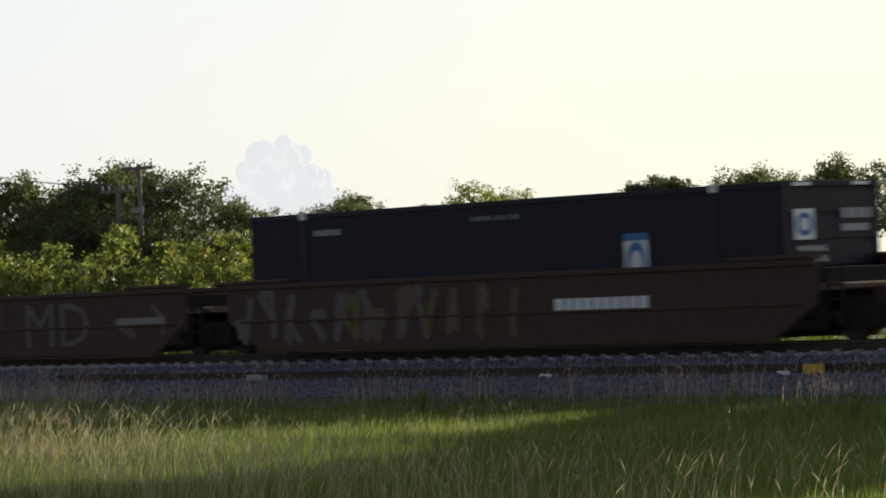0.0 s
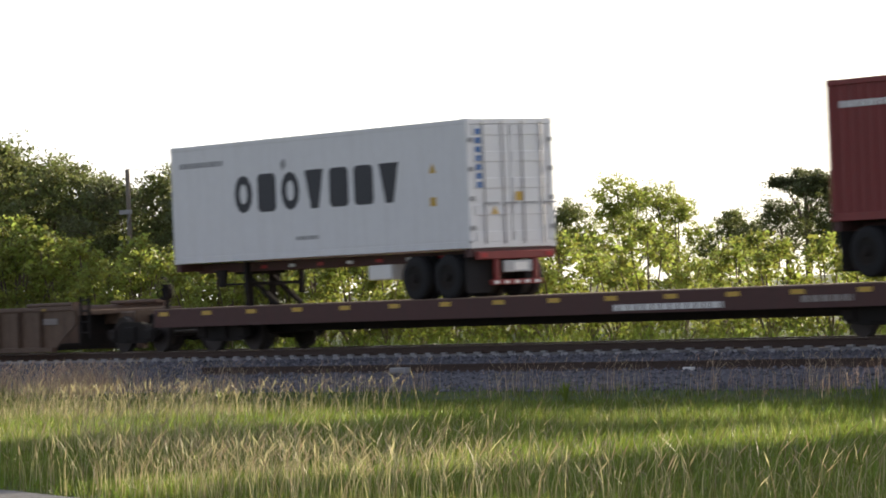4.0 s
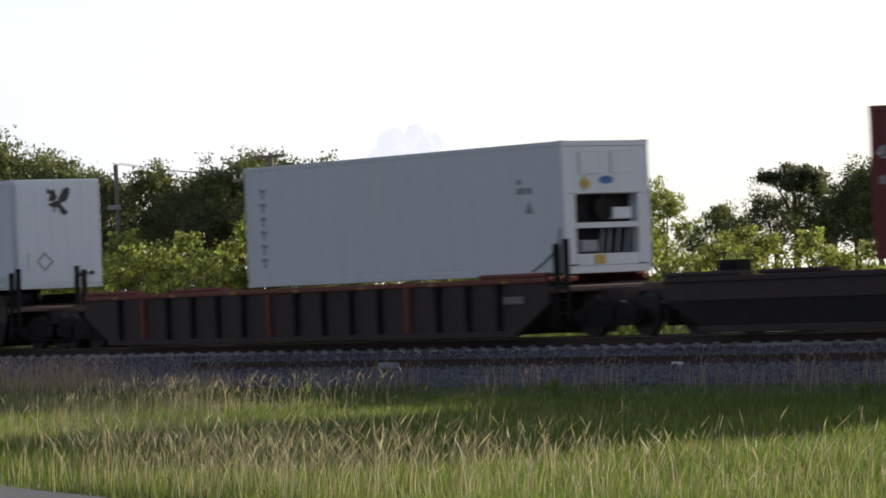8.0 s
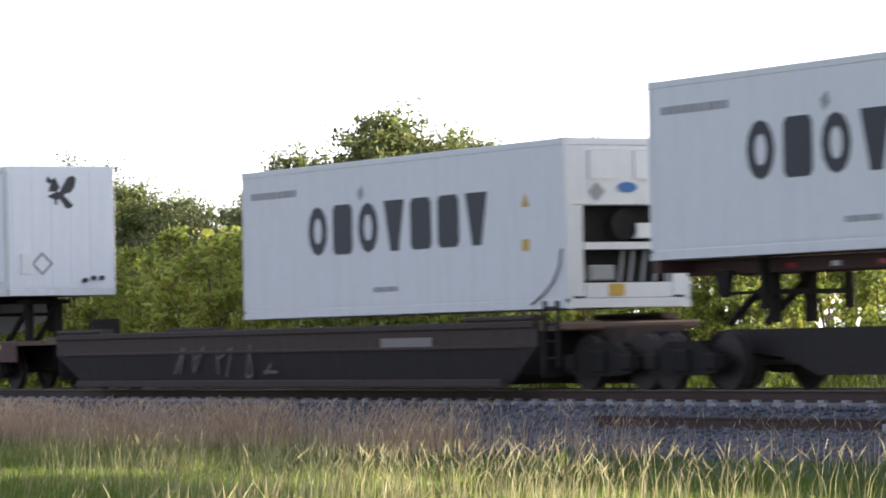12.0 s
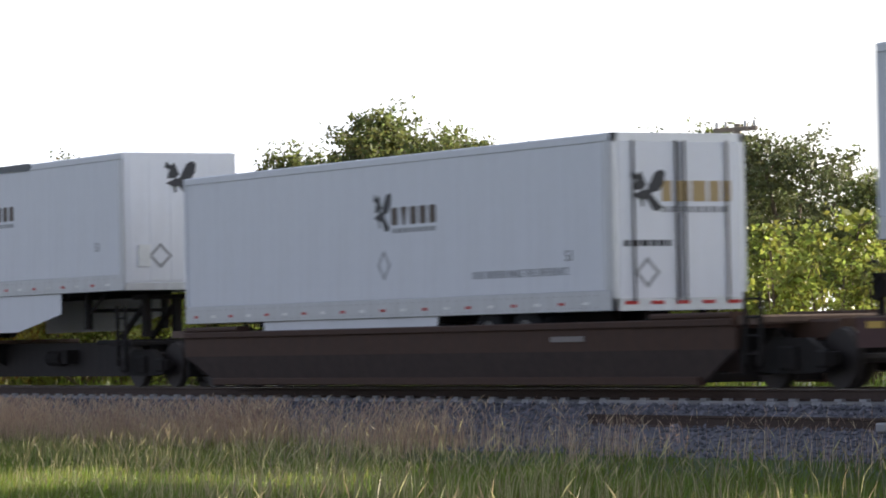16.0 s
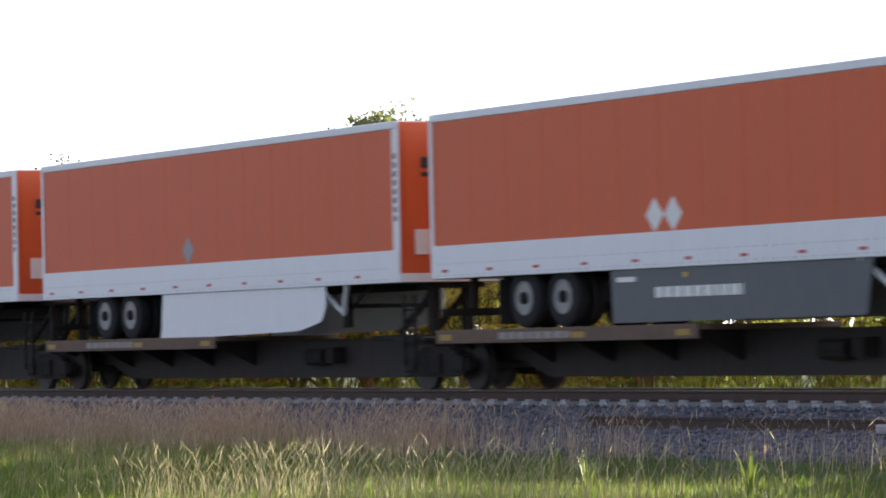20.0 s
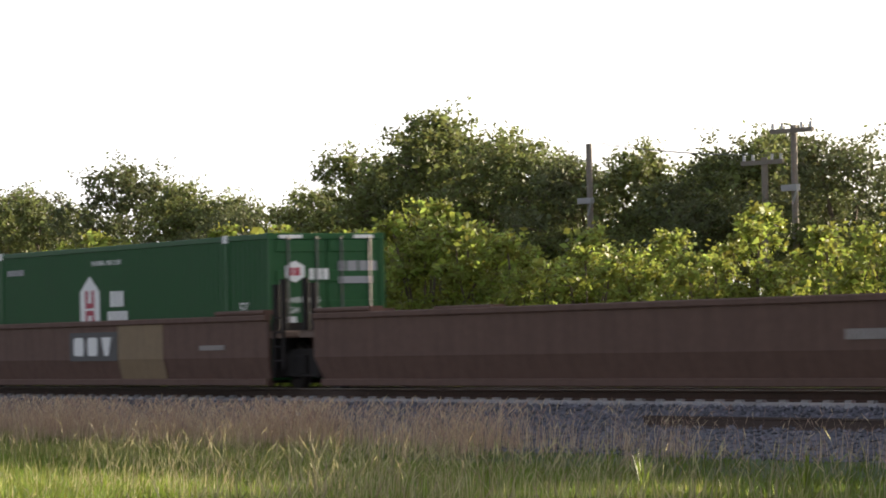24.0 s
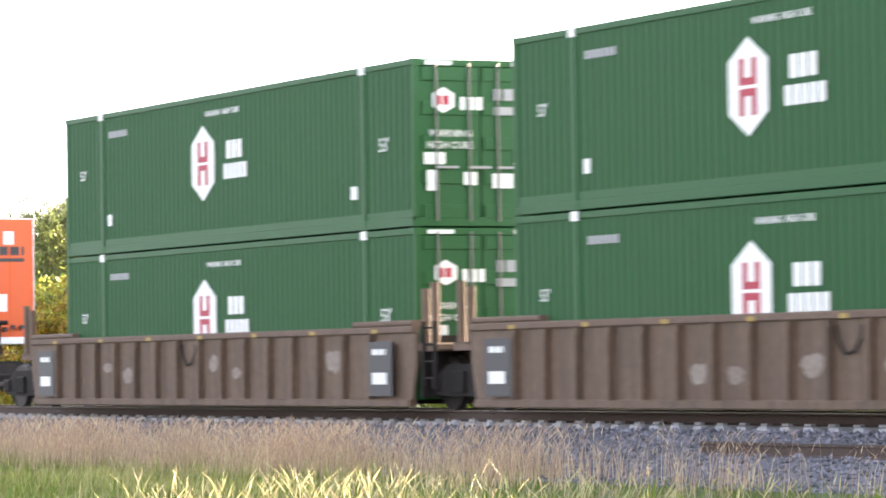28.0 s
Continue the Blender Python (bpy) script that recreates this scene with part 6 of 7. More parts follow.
def domestic_box(u, z, mat, label, mark="emblem", H=2.9, doors=True, length=16.15, half=1.295, at=-12.2):
    """A 53-foot domestic container with lifting posts at the 40-foot marks."""
    t = thing("domestic_container", label, "container", "containers on the train")
    p0, p1 = -1.98, -length + 1.98
    box_frame(t, length, half, H, mat, (p0, p1))
    for x in (p0, p1):
        part("post_cap", Shape().box(x - 0.11, x + 0.11, -half - 0.014, -half + 0.02, H - 0.14, H + 0.012), WHITE_MARK, t, "white lifting-post cap")
    for y, face in ((-half + 0.012, -1), (half - 0.012, 1)):
        s = Shape()
        for a, b in ((-length + 0.1, p1 - 0.09), (p1 + 0.09, p0 - 0.09), (p0 + 0.09, -0.1)):
            s.corrugated(a, b, 0.28, H - 0.1, y, 0.034, 0.22, face)
            s.box(a, b, min(y, y - face * 0.03), max(y, y - face * 0.03), 0.15, 0.28)
        part("side_wall", s, mat, t, "finely corrugated side wall")
    part("roof", Shape().box(-length + 0.08, -0.08, -half + 0.08, half - 0.08, H - 0.05, H - 0.01), mat, t)
    part("floor", Shape().box(-length + 0.1, -0.1, -half + 0.09, half - 0.09, 0.05, 0.16), STEEL_DARK, t)
    if doors:
        end_doors(t, 0.0, half, H, mat)
    else:
        ew = part("end_wall", Shape().box(-0.09, -0.06, -half + 0.1, half - 0.1, 0.15, H - 0.12), mat, t, "ribbed end wall")
        for k in range(5):
            part("end_rib", Shape().box(-0.06, -0.02, -half + 0.12, half - 0.12, 0.2 + k * 0.52, 0.62 + k * 0.52, 0.01), mat, ew)
    part("rear_wall", Shape().box(-length + 0.02, -length + 0.06, -half + 0.12, half - 0.12, 0.15, H - 0.12), mat, t)
    y = -half + 0.006
    c = -9.0
    if mark == "house":
        hx = Shape().plate([(c - 0.54, 1.17), (c, 0.83), (c + 0.54, 1.17), (c + 0.54, 1.93), (c, 2.27), (c - 0.54, 1.93)], y, 0.006)
        part("emblem", hx, WHITE_MARK, t, "plain white hexagonal emblem")
        for a, b, q0, q1 in ((-0.24, -0.1, 1.57, 1.96), (0.1, 0.24, 1.57, 1.96), (-0.24, -0.1, 1.13, 1.52), (0.1, 0.24, 1.13, 1.52), (-0.1, 0.1, 1.57, 1.68), (-0.1, 0.1, 1.41, 1.52)):
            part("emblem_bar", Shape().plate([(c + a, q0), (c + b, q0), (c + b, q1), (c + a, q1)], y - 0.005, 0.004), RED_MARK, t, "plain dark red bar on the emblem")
        for i in range(3):
            part("name_block", glyphs("i", c + 1.12 + i * 0.25, 1.58, 0.25, 0.34, y, gap=0.2), WHITE_MARK, t, "plain white name block")
        for i in range(5):
            part("name_block", glyphs("i", c + 0.98 + i * 0.22, 1.2, 0.22, 0.29, y, gap=0.2), WHITE_MARK, t, "plain white name block")
        words("53'", 0.34, WHITE_MARK, t, (-1.35, y, 1.32), name="length_mark")
        words("53'", 0.28, WHITE_MARK, t, (-length + 0.8, y, 1.53), name="length_mark")
    else:
        c = at
        part("emblem", Shape().plate([(c - 0.36, 0.85), (c + 0.36, 0.85), (c + 0.36, 2.05), (c - 0.36, 2.05)], y, 0.006), WHITE_MARK, t, "white emblem panel")
        ring = Shape()
        ring.ring(*([(c + r * 0.3 * math.cos(math.pi * i / 10), 1.42 + r * 0.46 * math.sin(math.pi * i / 10)) for i in range(20)] for r in (1.0, 0.62)), y - 0.005, 0.004)
        part("emblem_band", Shape().plate([(c - 0.36, 1.9), (c + 0.36, 1.9), (c + 0.36, 2.05), (c - 0.36, 2.05)], y - 0.005, 0.004), BLUE_MARK, t, "plain blue band on the emblem")
        part("emblem_ring", ring, BLUE_MARK, t, "plain blue ring emblem")
    words("WARNING  HIGH CUBE", 0.15, WHITE_MARK if mark == "house" else GREY_MARK, t, (-length * 0.5 - 0.8, y, H - 0.41), name="warning")
    part("code", bars(7, p1 + 0.4, H - 0.52, 0.95, 0.13, y, 0.006, 12), GREY_MARK, t, "grey code bars")
    part("data_patch", Shape().plate([(p0 - 0.5, 0.55), (p0 - 0.25, 0.55), (p0 - 0.25, 0.78), (p0 - 0.5, 0.78)], y, 0.006).plate([(p1 + 0.3, 0.55), (p1 + 0.5, 0.55), (p1 + 0.5, 0.78), (p1 + 0.3, 0.78)], y, 0.006), WHITE_MARK, t, "small white data patch")
    x = 0.012
    em = Shape().plate_x([(-0.93, 2.03), (-0.72, 1.92), (-0.51, 2.03), (-0.51, 2.25), (-0.72, 2.36), (-0.93, 2.25)], x, 0.005) if mark == "house" else Shape().plate_x([(-1.05, 1.75), (-0.5, 1.75), (-0.5, 2.35), (-1.05, 2.35)], x, 0.005)
    part("end_emblem", em, WHITE_MARK, t, "white emblem on the end")
    if mark == "house":
        part("end_emblem_bar", bars_end(2, -0.83, 2.06, 0.22, 0.16, x + 0.005), RED_MARK, t, "plain dark red bars on the emblem")
        part("end_name", bars_end(3, -0.4, 1.98, 0.42, 0.22, x), WHITE_MARK, t, "white name bars on the end")
    else:
        rg = Shape()
        rg.ring(*([(-0.77 + r * math.cos(math.pi * i / 10), 2.05 + r * math.sin(math.pi * i / 10)) for i in range(20)] for r in (0.23, 0.13)), x + 0.005, 0.004, True)
        part("end_emblem_ring", rg, BLUE_MARK, t, "plain blue ring emblem")
    words("WARNING", 0.17, WHITE_MARK, t, (x, -1.0, 1.52), True, "warning")
    words("HIGH CUBE", 0.17, WHITE_MARK, t, (x, -1.05, 1.32), True, "warning")
    part("end_code", bars_end(4, 0.25, 2.15, 0.85, 0.2, x).plate_x([(0.25, 1.9), (1.0, 1.9), (1.0, 2.04), (0.25, 2.04)], x, 0.005), GREY_MARK, t, "grey code bars on the end")
    if mark == "house":
        words("53'", 0.3, WHITE_MARK, t, (x, 0.6, 1.05), True, "length_mark")
        for a, b, c0, c1 in ((-1.1, -0.7, 1.05, 1.25), (-1.05, -0.85, 0.6, 0.95), (-0.35, -0.1, 0.7, 0.92), (0.2, 0.6, 0.65, 0.9)):
            part("end_label", Shape().plate_x([(a, c0), (b, c0), (b, c1), (a, c1)], x, 0.005), WHITE_MARK, t, "white sticker on the end")
    for a, b in ((-1.05, -0.55), (0.6, 1.05)):
        part("top_reflector", Shape().plate_x([(a, H - 0.1), (b, H - 0.1), (b, H - 0.03), (a, H - 0.03)], x - 0.008, 0.005), WHITE_MARK, t, "white reflective strip")
    TRAIN.append((t, u, z, 0))
    return t


def chassis(u, z, length, label, wheels="rear_left", rim=None, box=False):
    """A skeletal container chassis; z is the height of its deck, and of the container's floor."""
    t = thing("container_chassis", label, "chassis", "chassis under the containers")
    s = Shape()
    for y in (-0.5, 0.5):
        s.box(-length + 0.05, -0.1, y - 0.06, y + 0.06, -0.26, -0.03, 0.015)
    for k in range(9):
        x = -length + 0.3 + (length - 0.6) * k / 8
        s.box(x - 0.05, x + 0.05, -0.5, 0.5, -0.2, -0.05)
    for x in (-length + 0.12, -0.12):
        s.box(x - 0.12, x + 0.12, -1.2, 1.2, -0.2, -0.006, 0.015)
    part("frame", s, FLAT_RED, t, "red-brown steel frame")
    o = 1 if wheels == "rear_left" else -1
    base = -length if o > 0 else 0.0
    road_wheels(t, [base + o * 0.95, base + o * 2.2], -0.62, rim or GREY_MARK)
    for e in (0.95, 2.2):
        part("axle_frame", Shape().box(min(base + o * e - 0.1, base + o * e + 0.1), max(base + o * e - 0.1, base + o * e + 0.1), -0.7, 0.7, -0.62, -0.26, 0.02), STEEL_DARK, t)
    part("mud_flap", Shape().box(min(base + o * 0.2, base + o * 0.22), max(base + o * 0.2, base + o * 0.22), -1.22, -0.55, -1.0, -0.2), RUBBER, t)
    lead = -2.6 if o > 0 else -length + 2.6
    for y in (-0.8, 0.8):
        lg = Shape()
        lg.box(lead - 0.07, lead + 0.07, y - 0.07, y + 0.07, -0.82, -0.03, 0.015)
        lg.plate([(lead + 0.9, -0.2), (lead + 1.35, -0.2), (lead + 1.2, -0.62), (lead + 1.0, -0.62)] if o > 0 else [(lead - 1.35, -0.2), (lead - 0.9, -0.2), (lead - 1.0, -0.62), (lead - 1.2, -0.62)], y - 0.05, 0.1)
        lg.bar((lead, y, -0.56), (lead + o * 1.1, y, -0.56), 0.03)
        part("landing_leg", lg, STEEL_DARK, t, "steel landing leg with its bracket")
    part("leg_crossbar", Shape().box(lead - 0.05, lead + 0.05, -0.8, 0.8, -0.6, -0.52), STEEL_DARK, t)
    for k in range(7):
        x = -length + 3.0 + k * (length - 5) / 6
        part("reflector", Shape().box(x - 0.12, x + 0.12, -0.575, -0.565, -0.2, -0.12), WHITE_MARK if k % 2 else RED, t, "small reflector on the frame")
    if box:
        part("tool_box", Shape().box(base + o * 3.2 - (0.9 if o < 0 else 0), base + o * 3.2 + (0.9 if o > 0 else 0), -1.1, -0.6, -0.62, -0.27, 0.03), WHITE_MARK, t, "white generator box under the frame")
        x0, x1 = min(base, base - o * 0.1), max(base, base - o * 0.1)
        part("tail_beam", Shape().box(x0, x1, -1.1, 1.1, -0.26, -0.08, 0.02), CRIMSON, t, "red rear cross beam")
        for y in (-0.62, 0.5):
            part("bumper_post", Shape().box(x0, x1, y, y + 0.12, -0.72, -0.26, 0.015), CRIMSON, t, "red bumper post")
        bumper = part("bumper", Shape().box(x0, x1, -0.72, 0.72, -0.84, -0.72, 0.015), CRIMSON, t, "red rear bumper with pale stripes")
        face = x1 if o < 0 else x0
        for k in range(5):
            part("stripe", Shape().box(min(face, face - o * 0.006), max(face, face - o * 0.006), -0.66 + k * 0.29, -0.53 + k * 0.29, -0.815, -0.745), WHITE_MARK, bumper, "white reflective stripe")
        part("lamp_panel", Shape().box(min(face, face - o * 0.03), max(face, face - o * 0.03), -0.4, 0.4, -0.56, -0.3, 0.01), GREY_RAIL, t, "grey panel between the bumper posts")
        part("tail_plate", Shape().box(min(face - o * 0.03, face - o * 0.036), max(face - o * 0.03, face - o * 0.036), -0.1, 0.28, -0.52, -0.34), WHITE_MARK, t, "plain white plate on the rear panel")
        for y in (-1.0, 0.86):
            part("tail_light", Shape().box(min(face, face - o * 0.02), max(face, face - o * 0.02), y, y + 0.14, -0.22, -0.12, 0.01), RED, t, "red tail light")
    TRAIN.append((t, u, z, 0))
    return t


# ---- the train, from its head ----
# lead car and both boxes stay out of view, added to shade the field
well_car(310.0, 18.6, WELL_BROWN, "dusty brown smooth-sided well car carrying a dark container", 1.5, trucks=(1.2,), posts=False)
domestic_box(309.4, 0.24, BLACK, "dark blue-black container low in a well car", "panel", length=16.6)
iso_box(309.9, 3.16, 12.19, BLUE, "unseen blue container added on top to shade the field", 2.85)
w = well_car(288.1, 19.2, WELL_BROWN, "dusty brown smooth-sided well car with faded graffiti", 1.5, trucks=(1.2, -20.4), posts=False, number=-7.65, number_mat=WHITE_MARK, number_h=0.24)
scrawl(w, -19, -11.5, 0.3, 1.35, -1.43, GRAFFITI, 21, 0.1)
scrawl(w, -15, -8.5, 0.35, 1.3, -1.44, GRAFFITI_Y, 22, 0.1)
domestic_box(287.15, 0.24, BLACK, "dark blue-black container low in a well car", "panel", doors=False, at=-4.3, length=17.4)
w = well_car(267.2, 18.0, WELL_BROWN, "empty dusty brown well car with black name panel and graffiti", 1.5, trucks=(-19.6,), logo="plate", posts=False, number=-2.8)
sprayed("MIA", w, -16.5, -11.7, 0.25, 1.3, GRAFFITI)
sprayed("MD", w, -6.85, -4.05, 0.3, 1.35, GRAFFITI)
scrawl(w, -3.2, -0.6, 0.5, 1.2, -1.43, GRAFFITI, 24, 0.05)
w = well_car(246.2, 18.5, WELL_BROWN, "empty sooty brown well car with large pale graffiti", 1.5, trucks=(-19.8,), posts=False, number=-11.8)
scrawl(w, -17.5, -13.5, 0.3, 1.4, -1.43, GRAFFITI, 25, 0.12)
sprayed("DFT 46", w, -9.2, -4.7, 0.2, 1.3, GRAFFITI)
scrawl(w, -3.8, -0.8, 0.3, 1.25, -1.43, GRAFFITI, 26, 0.07)

f1 = flat_car(225.5, 28.6, "oxide-brown flat car with yellow edge markers carrying trailers")
f2 = flat_car(196.6, 28.5, "oxide-brown flat car with yellow edge markers and pale lettering")
hitch(f1, -1.6, 1.08, 2.1)
hitch(f1, -21.2, 1.08, 2.1)
hitch(f2, -25.8, 1.08, 2.0, way=1)
trailer(224.4, 2.12, ORANGE, "orange box trailer with grey rails, riding on a flat car", "right", (WHITE_TRAILER, "round"), GREY_RAIL, "orange", H=3.05, spots=2, top_rail=GREY_RAIL, rim=STEEL_DARK, low=0.58)
iso_box(205.0, 2.31, 12.19, CRIMSON, "dark red corrugated container with large white name blocks on a chassis", 2.8, mark="white_name")
chassis(205.0, 2.31, 12.19, "red-brown container chassis with black tyres on a flat car", rim=STEEL_DARK)
reefer_box(181.0, 2.18, "white insulated container with dark name blocks and leading doors", "doors")
chassis(181.0, 2.18, 12.19, "red-brown container chassis with white generator box", "front", STEEL_DARK, True)

well_car(164.3, 19.0, WELL_TAN, "empty tan ribbed well car", 1.15, True, trucks=(2.2, -21.0), posts=False)
well_car(141.5, 20.1, WELL_TAN, "empty tan smooth-sided well car", 1.2, trucks=(1.6, -19.0), posts=False)
well_car(119.8, 21.4, WELL_GREY, "sooty dark well car carrying a red container", 1.12, trucks=(-1.2, -20.2), posts=False)
iso_box(118.36, 1.42, 13.72, CRIMSON, "dark red 45-foot container with white name blocks, in a well car", 2.98, 1.295, "white_name")
well_car(94.6, 19.0, WELL_RED, "rust-red ribbed well car carrying a white container", 1.24, True, trucks=(1.6, -20.4))
reefer_box(94.98, 1.39, "white insulated container with cooling unit and grey name column", "machine", "column", H=2.88)
w = well_car(71.6, 19.9, WELL_GREY, "sooty dark well car with pale scrawl carrying a white trailer", 1.25, trucks=(1.4, -18.8))
scrawl(w, -17.0, -11.5, 0.35, 0.95, -1.43, GRAFFITI, 33, 0.035)
trailer(72.1, 1.6, WHITE_TRAILER, "white box trailer with black bird emblem sunk in a well car", "right", (WHITE_TRAILER, "point"), ALU, "bird", H=2.9, top_rail=WHITE_TRAILER)

spine_car(49.6, 17.4, "grimy spine car with tan wheel platform", (-17.3, -8.2), -1.3, last=False)
iso_box(48.7, 2.24, 13.72, CRIMSON, "dark red 45-foot container with white name blocks on a chassis", 2.98, 1.295, "white_name")
chassis(48.7, 2.24, 13.72, "red-brown container chassis on a spine car", rim=STEEL_DARK)
spine_car(32.2, 19.7, "grimy spine car with tan wheel platform", (-19.2, -9.5), -3.2, last=False)
iso_box(29.8, 2.17, 12.19, BLUE, "blue corrugated container with yellow emblem panel on a chassis", 2.85, mark="yellow_patch")
chassis(29.8, 2.17, 12.19, "red-brown container chassis with pale wheel rims", rim=RIM_METAL)
s3 = spine_car(12.5, 18.5, "grimy spine car with tan wheel platform", (-10.8, 0.4), -17.0)
reefer_box(5.49, 2.08, "white insulated container with dark name blocks, doors leading", "doors", H=2.86)
chassis(5.49, 2.08, 12.19, "red-brown container chassis with white generator box", "front", STEEL_DARK, True)
w = well_car(-10.0, 20.3, WELL_GREY, "sooty dark well car with pale scrawl carrying a white container", 1.08, trucks=(1.5, -18.6), posts=False)
scrawl(w, -14.6, -9.4, 0.3, 0.85, -1.43, GRAFFITI, 35, 0.03)
reefer_box(-9.32, 1.37, "white insulated container with cooling unit and dark name blocks", "machine", H=2.85)

f3 = flat_car(-32.4, 25.0, "oxide-brown flat car with yellow edge markers carrying a white trailer")
hitch(f3, -1.9, 1.08, 2.06)
hitch(f3, -17.9, 1.08, 2.06, FLAT_RED, -1)
trailer(-33.2, 2.08, WHITE_TRAILER, "white box trailer with black bird emblem on a flat car", "right", (WHITE_TRAILER, "point"), ALU, "bird", top_rail=WHITE_TRAILER)
f4 = flat_car(-57.6, 30.6, "oxide-brown flat car with yellow edge markers carrying a white trailer")
hitch(f4, -28.4, 1.08, 2.14, FLAT_RED, 1)
trailer(-71.65, 2.18, WHITE_TRAILER, "white box trailer with black bird emblem, doors leading", "left", (WHITE_TRAILER, "point"), ALU, "bird", H=2.86, top_rail=WHITE_TRAILER)
well_car(-91.4, 19.7, WELL_BROWN, "dusty brown smooth-sided well car carrying a white trailer", 1.0, trucks=(1.0, -18.8), posts=False, leaning=True, number_h=0.09)
trailer(-95.12, 1.27, WHITE_TRAILER, "white box trailer with doors leading, sunk in a well car", "left", (WHITE_TRAILER, "point"), ALU, "bird", top_rail=WHITE_TRAILER)

SPINES = [(-113.8, 17.7, False), (-131.5, 18.4, False), (-149.9, 17.5, True), (-171.5, 17.0, False), (-188.5, 17.3, False), (-205.8, 17.3, False), (-223.1, 17.5, False), (-240.6, 13.2, True)]
for i, (u, n, end) in enumerate(SPINES):
    stand = -1.4
    plat = (-n + 0.5, -n + 8.85)
    if i == 2:
        stand, plat = -n + 1.2, (-9.6, -2.2)
    if i == 7:
        stand, plat = -n + 0.5, (-9.0, -0.5)
    spine_car(u, n, "grimy articulated spine car with rust-tan wheel platform", plat, stand, last=end)
torn = trailer(-114.2, 2.01, WHITE_TRAILER, "white box trailer with black bird emblem and torn dark roof edge", "right", (WHITE_TRAILER, "point"), ALU, "bird", H=2.86, top_rail=WHITE_TRAILER)
part("torn_edge", Shape().plate([(-10.85, 2.74), (-8.2, 2.77), (-4.9, 2.72), (-4.75, 2.80), (-4.83, 2.885), (-10.85, 2.885)], -1.325, 0.008), DARK_SKIRT, torn, "dark torn strip along the roof edge")
trailer(-132.8, 2.01, ORANGE, "orange box trailer with grey rails on a spine car", "right", (WHITE_TRAILER, "round"), GREY_RAIL, "orange", spots=2, top_rail=GREY_RAIL, low=0.54)
flap = trailer(-153.1, 1.95, WHITE_TRAILER, "white box trailer with doors leading on a spine car", "left", (WHITE_TRAILER, "point"), ALU, "bird", H=2.92, top_rail=WHITE_TRAILER)
part("mud_flap", Shape().box(-2.3, -2.27, -1.25, -0.66, -0.86, -0.06, 0.004), STRAW, flap, "tan mud flap behind the wheels")
trailer(-172.1, 1.96, ORANGE, "orange box trailer with dark grey skirt on a spine car", "right", (DARK_SKIRT, "square"), WHITE_TRAILER, "orange", spots=2, top_rail=WHITE_TRAILER, rim=RIM_METAL, low=0.58)
trailer(-189.4, 1.94, ORANGE, "orange box trailer with white skirt on a spine car", "right", (WHITE_TRAILER, "round"), WHITE_TRAILER, "orange", spots=1, top_rail=WHITE_TRAILER, rim=RIM_METAL, low=0.58)
trailer(-206.95, 1.95, ORANGE, "orange box trailer with dark grey skirt on a spine car", "right", (DARK_SKIRT, "square"), WHITE_TRAILER, "orange", spots=2, top_rail=WHITE_TRAILER, rim=RIM_METAL)
trailer(-224.3, 1.97, ORANGE, "orange box trailer with dark grey skirt on a spine car", "right", (DARK_SKIRT, "square"), WHITE_TRAILER, "orange", web=0.1, spots=2, top_rail=WHITE_TRAILER, rim=RIM_METAL)
trailer(-242.1, 1.94, ORANGE, "orange box trailer with doors leading on a spine car", "left", (WHITE_TRAILER, "round"), WHITE_TRAILER, "orange", H=2.92, spots=1, top_rail=WHITE_TRAILER)

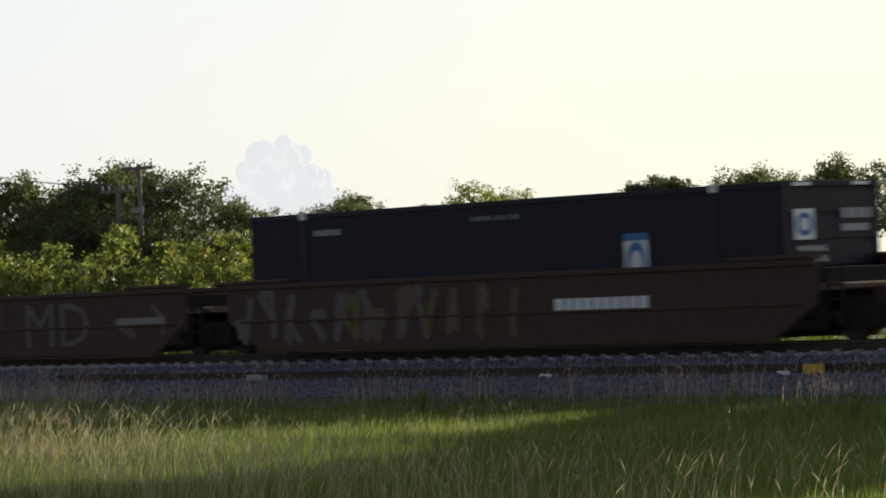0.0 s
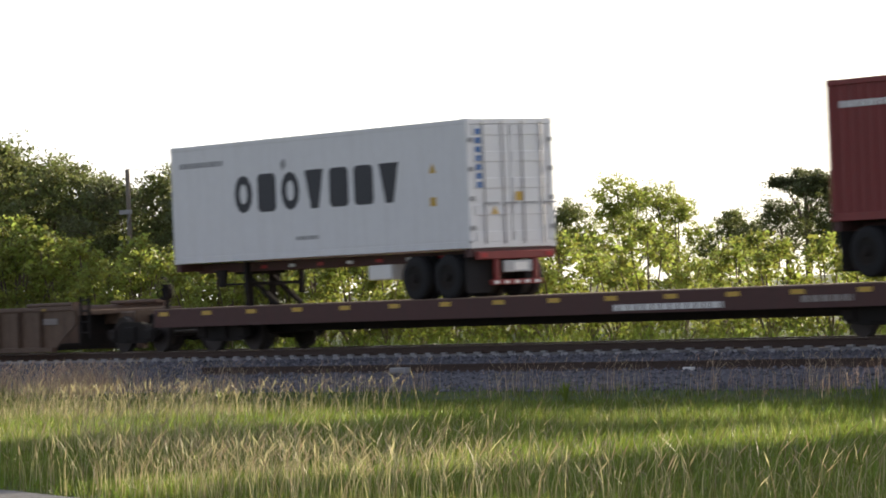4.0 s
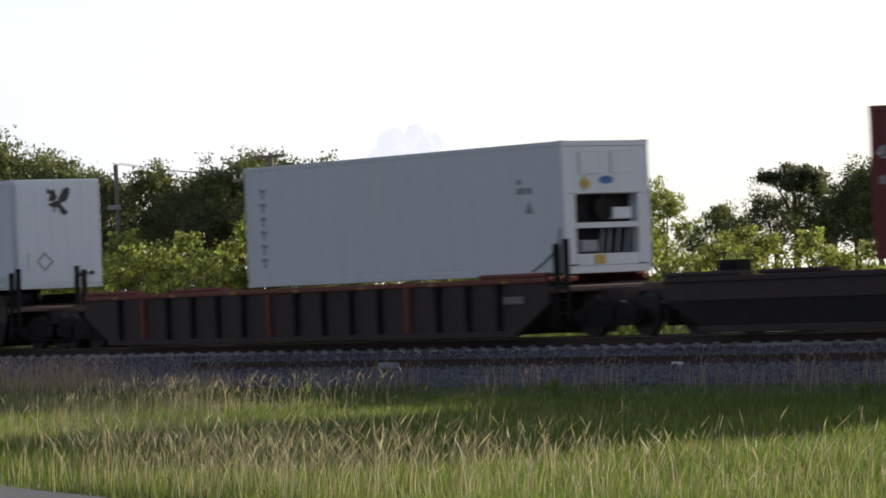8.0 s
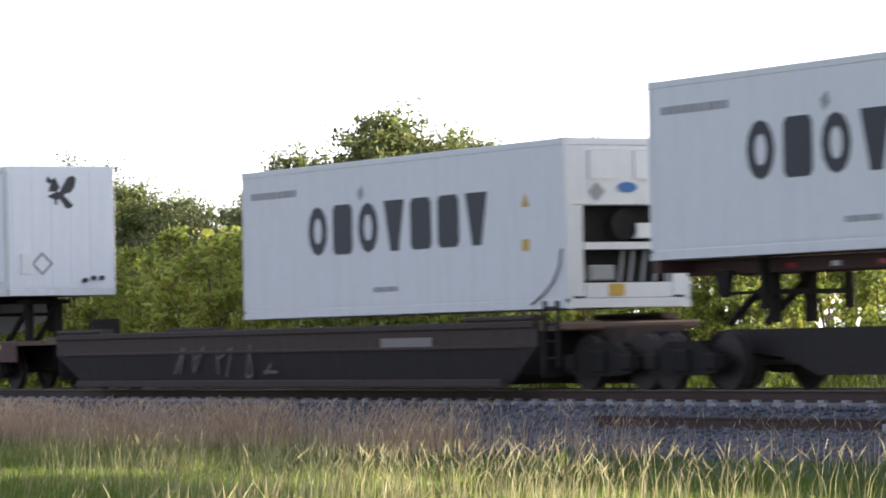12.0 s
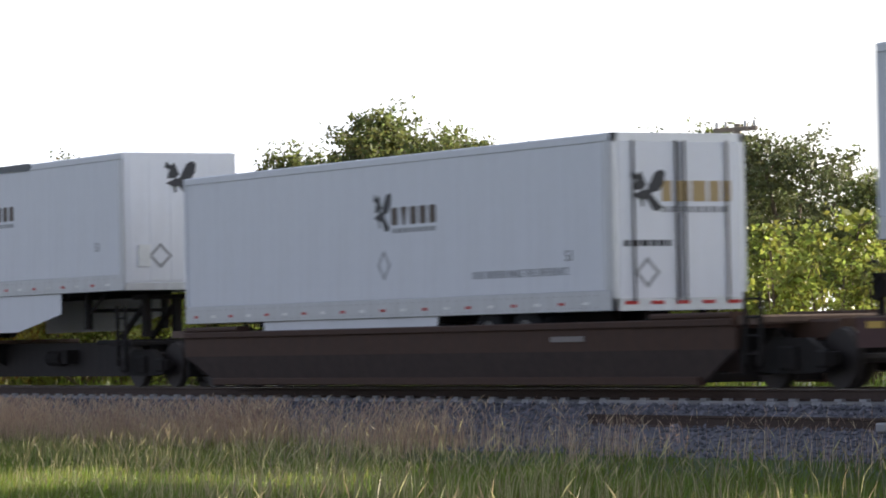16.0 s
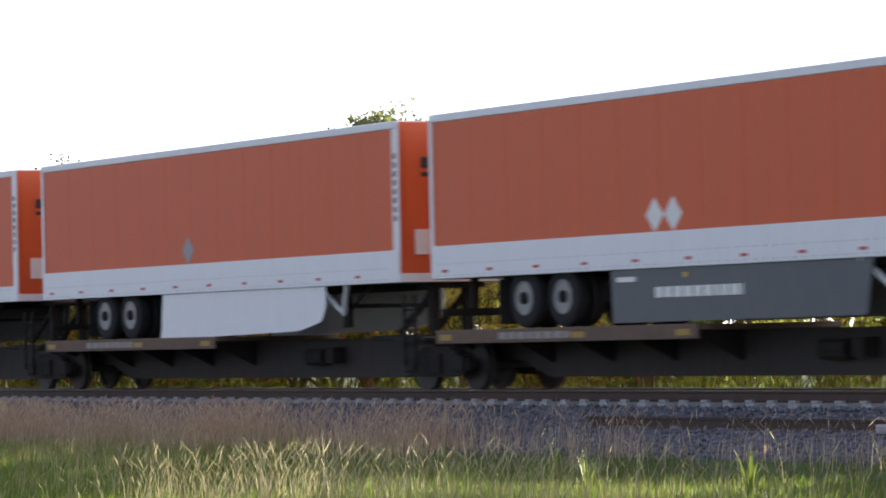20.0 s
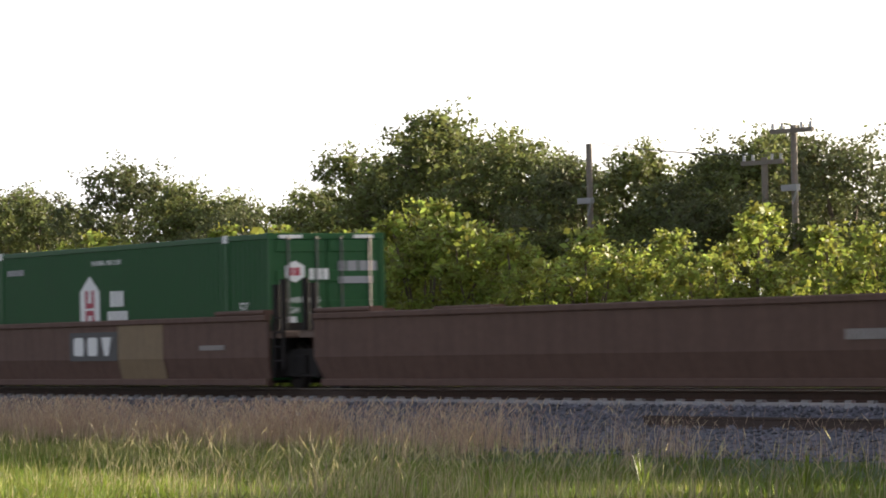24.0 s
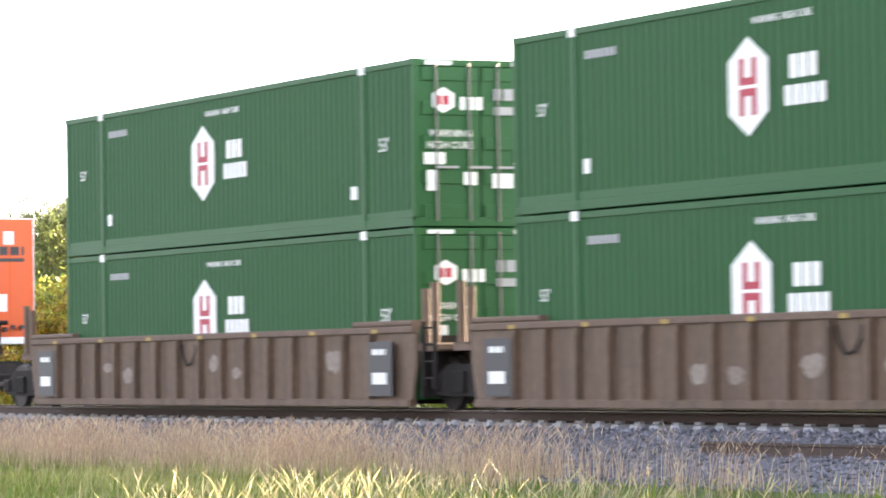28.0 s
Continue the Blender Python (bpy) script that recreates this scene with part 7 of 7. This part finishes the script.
well_car(-258.6, 23.4, WELL_DUST, "empty dusty pinkish-brown smooth-sided well car", 1.36, trucks=(1.8, -24.5), leaning=True)
CAR_TTX = well_car(-284.0, 17.1, WELL_DUST, "dusty brown well car with black name panel carrying a green container", 1.36, trucks=(-18.6,), logo="plate", leaning=True, number=-3.2, number_h=0.1)
part("repaint_patch", Shape().plate([(-7.4, 0.62), (-5.05, 0.62), (-5.05, 1.34), (-7.4, 1.34)], -1.428, 0.007), TAN_PATCH, CAR_TTX, "tan repainted side panel")
part("repaint_patch", Shape().add([(a, b - c, z) for c in (0.008, 0.0) for a, b, z in ((-7.4, -1.42, 0.62), (-5.05, -1.42, 0.62), (-5.05, -1.307, 0.12), (-7.4, -1.307, 0.12))], [(0, 3, 2, 1), (4, 5, 6, 7), (0, 4, 7, 3), (1, 2, 6, 5), (2, 3, 7, 6), (0, 1, 5, 4)]), TAN_PATCH, CAR_TTX, "tan repainted lower panel")
domestic_box(-284.2, 0.17, GREEN, "green container low in a well car with white emblem", "house")
well_car(-304.0, 18.0, WELL_DUST, "dusty brown smooth-sided well car carrying a dark container", 1.36, trucks=(-19.4,), number=-13.1, leaning=True)
domestic_box(-303.9, 0.18, BLACK, "dark blue-black container low in a well car", "panel")
RIB = [(-325.8, 19.3, (1.6, -20.3)), (-347.2, 17.5, (-18.5,)), (-366.7, 18.2, (-19.6,))]
for u, n, tk in RIB:
    w = well_car(u, n, WELL_TAN, "weathered tan ribbed well car", 1.33, True, trucks=tk)
    scuffs(w, n, 1.33, int(-u))
    for x in (-n + 0.75, -1.55):
        part("notice_panel", Shape().box(x - 0.05, x + 0.85, -1.545, -1.53, 0.25, 1.18), BLACK_MARK, w, "black notice panel")
        part("notice_lettering", bars(3, x + 0.12, 0.95, 0.5, 0.1, -1.552, 0.006, 2).plate([(x + 0.1, 0.45), (x + 0.65, 0.45), (x + 0.65, 0.65), (x + 0.1, 0.65)], -1.552, 0.006), WHITE_MARK, w, "white lettering bars")
domestic_box(-327.4, 0.14, BLACK, "dark blue-black container low in a ribbed well car", "panel")
domestic_box(-347.2, 0.21, GREEN, "green container with white emblem at the bottom of a stack", "house", doors=False)
domestic_box(-347.2, 3.14, GREEN, "green container with white emblem stacked on another", "house", H=2.84)
domestic_box(-366.95, 0.19, GREEN, "green container with white emblem at the bottom of a stack", "house")
domestic_box(-366.95, 3.12, GREEN, "green container with white emblem stacked on another", "house", H=2.84)
spine_car(-390.5, 17.5, "grimy spine car with rust-tan wheel platform", (-16.9, -10.2), -1.4)
trailer(-391.9, 1.4, ORANGE, "orange box trailer following the stacked containers", "right", (WHITE_TRAILER, "round"), WHITE_TRAILER, "orange", spots=1, top_rail=WHITE_TRAILER)

scatter_stones()
build_grass()
build_cloud()


def motions():
    """The whole train rolls by to the right."""
    for ob, u, z, turn in TRAIN:
        walk(ob, [(t, pose(u + s, 0, z, 0, 0, turn)) for t, s in RUN])


motions()
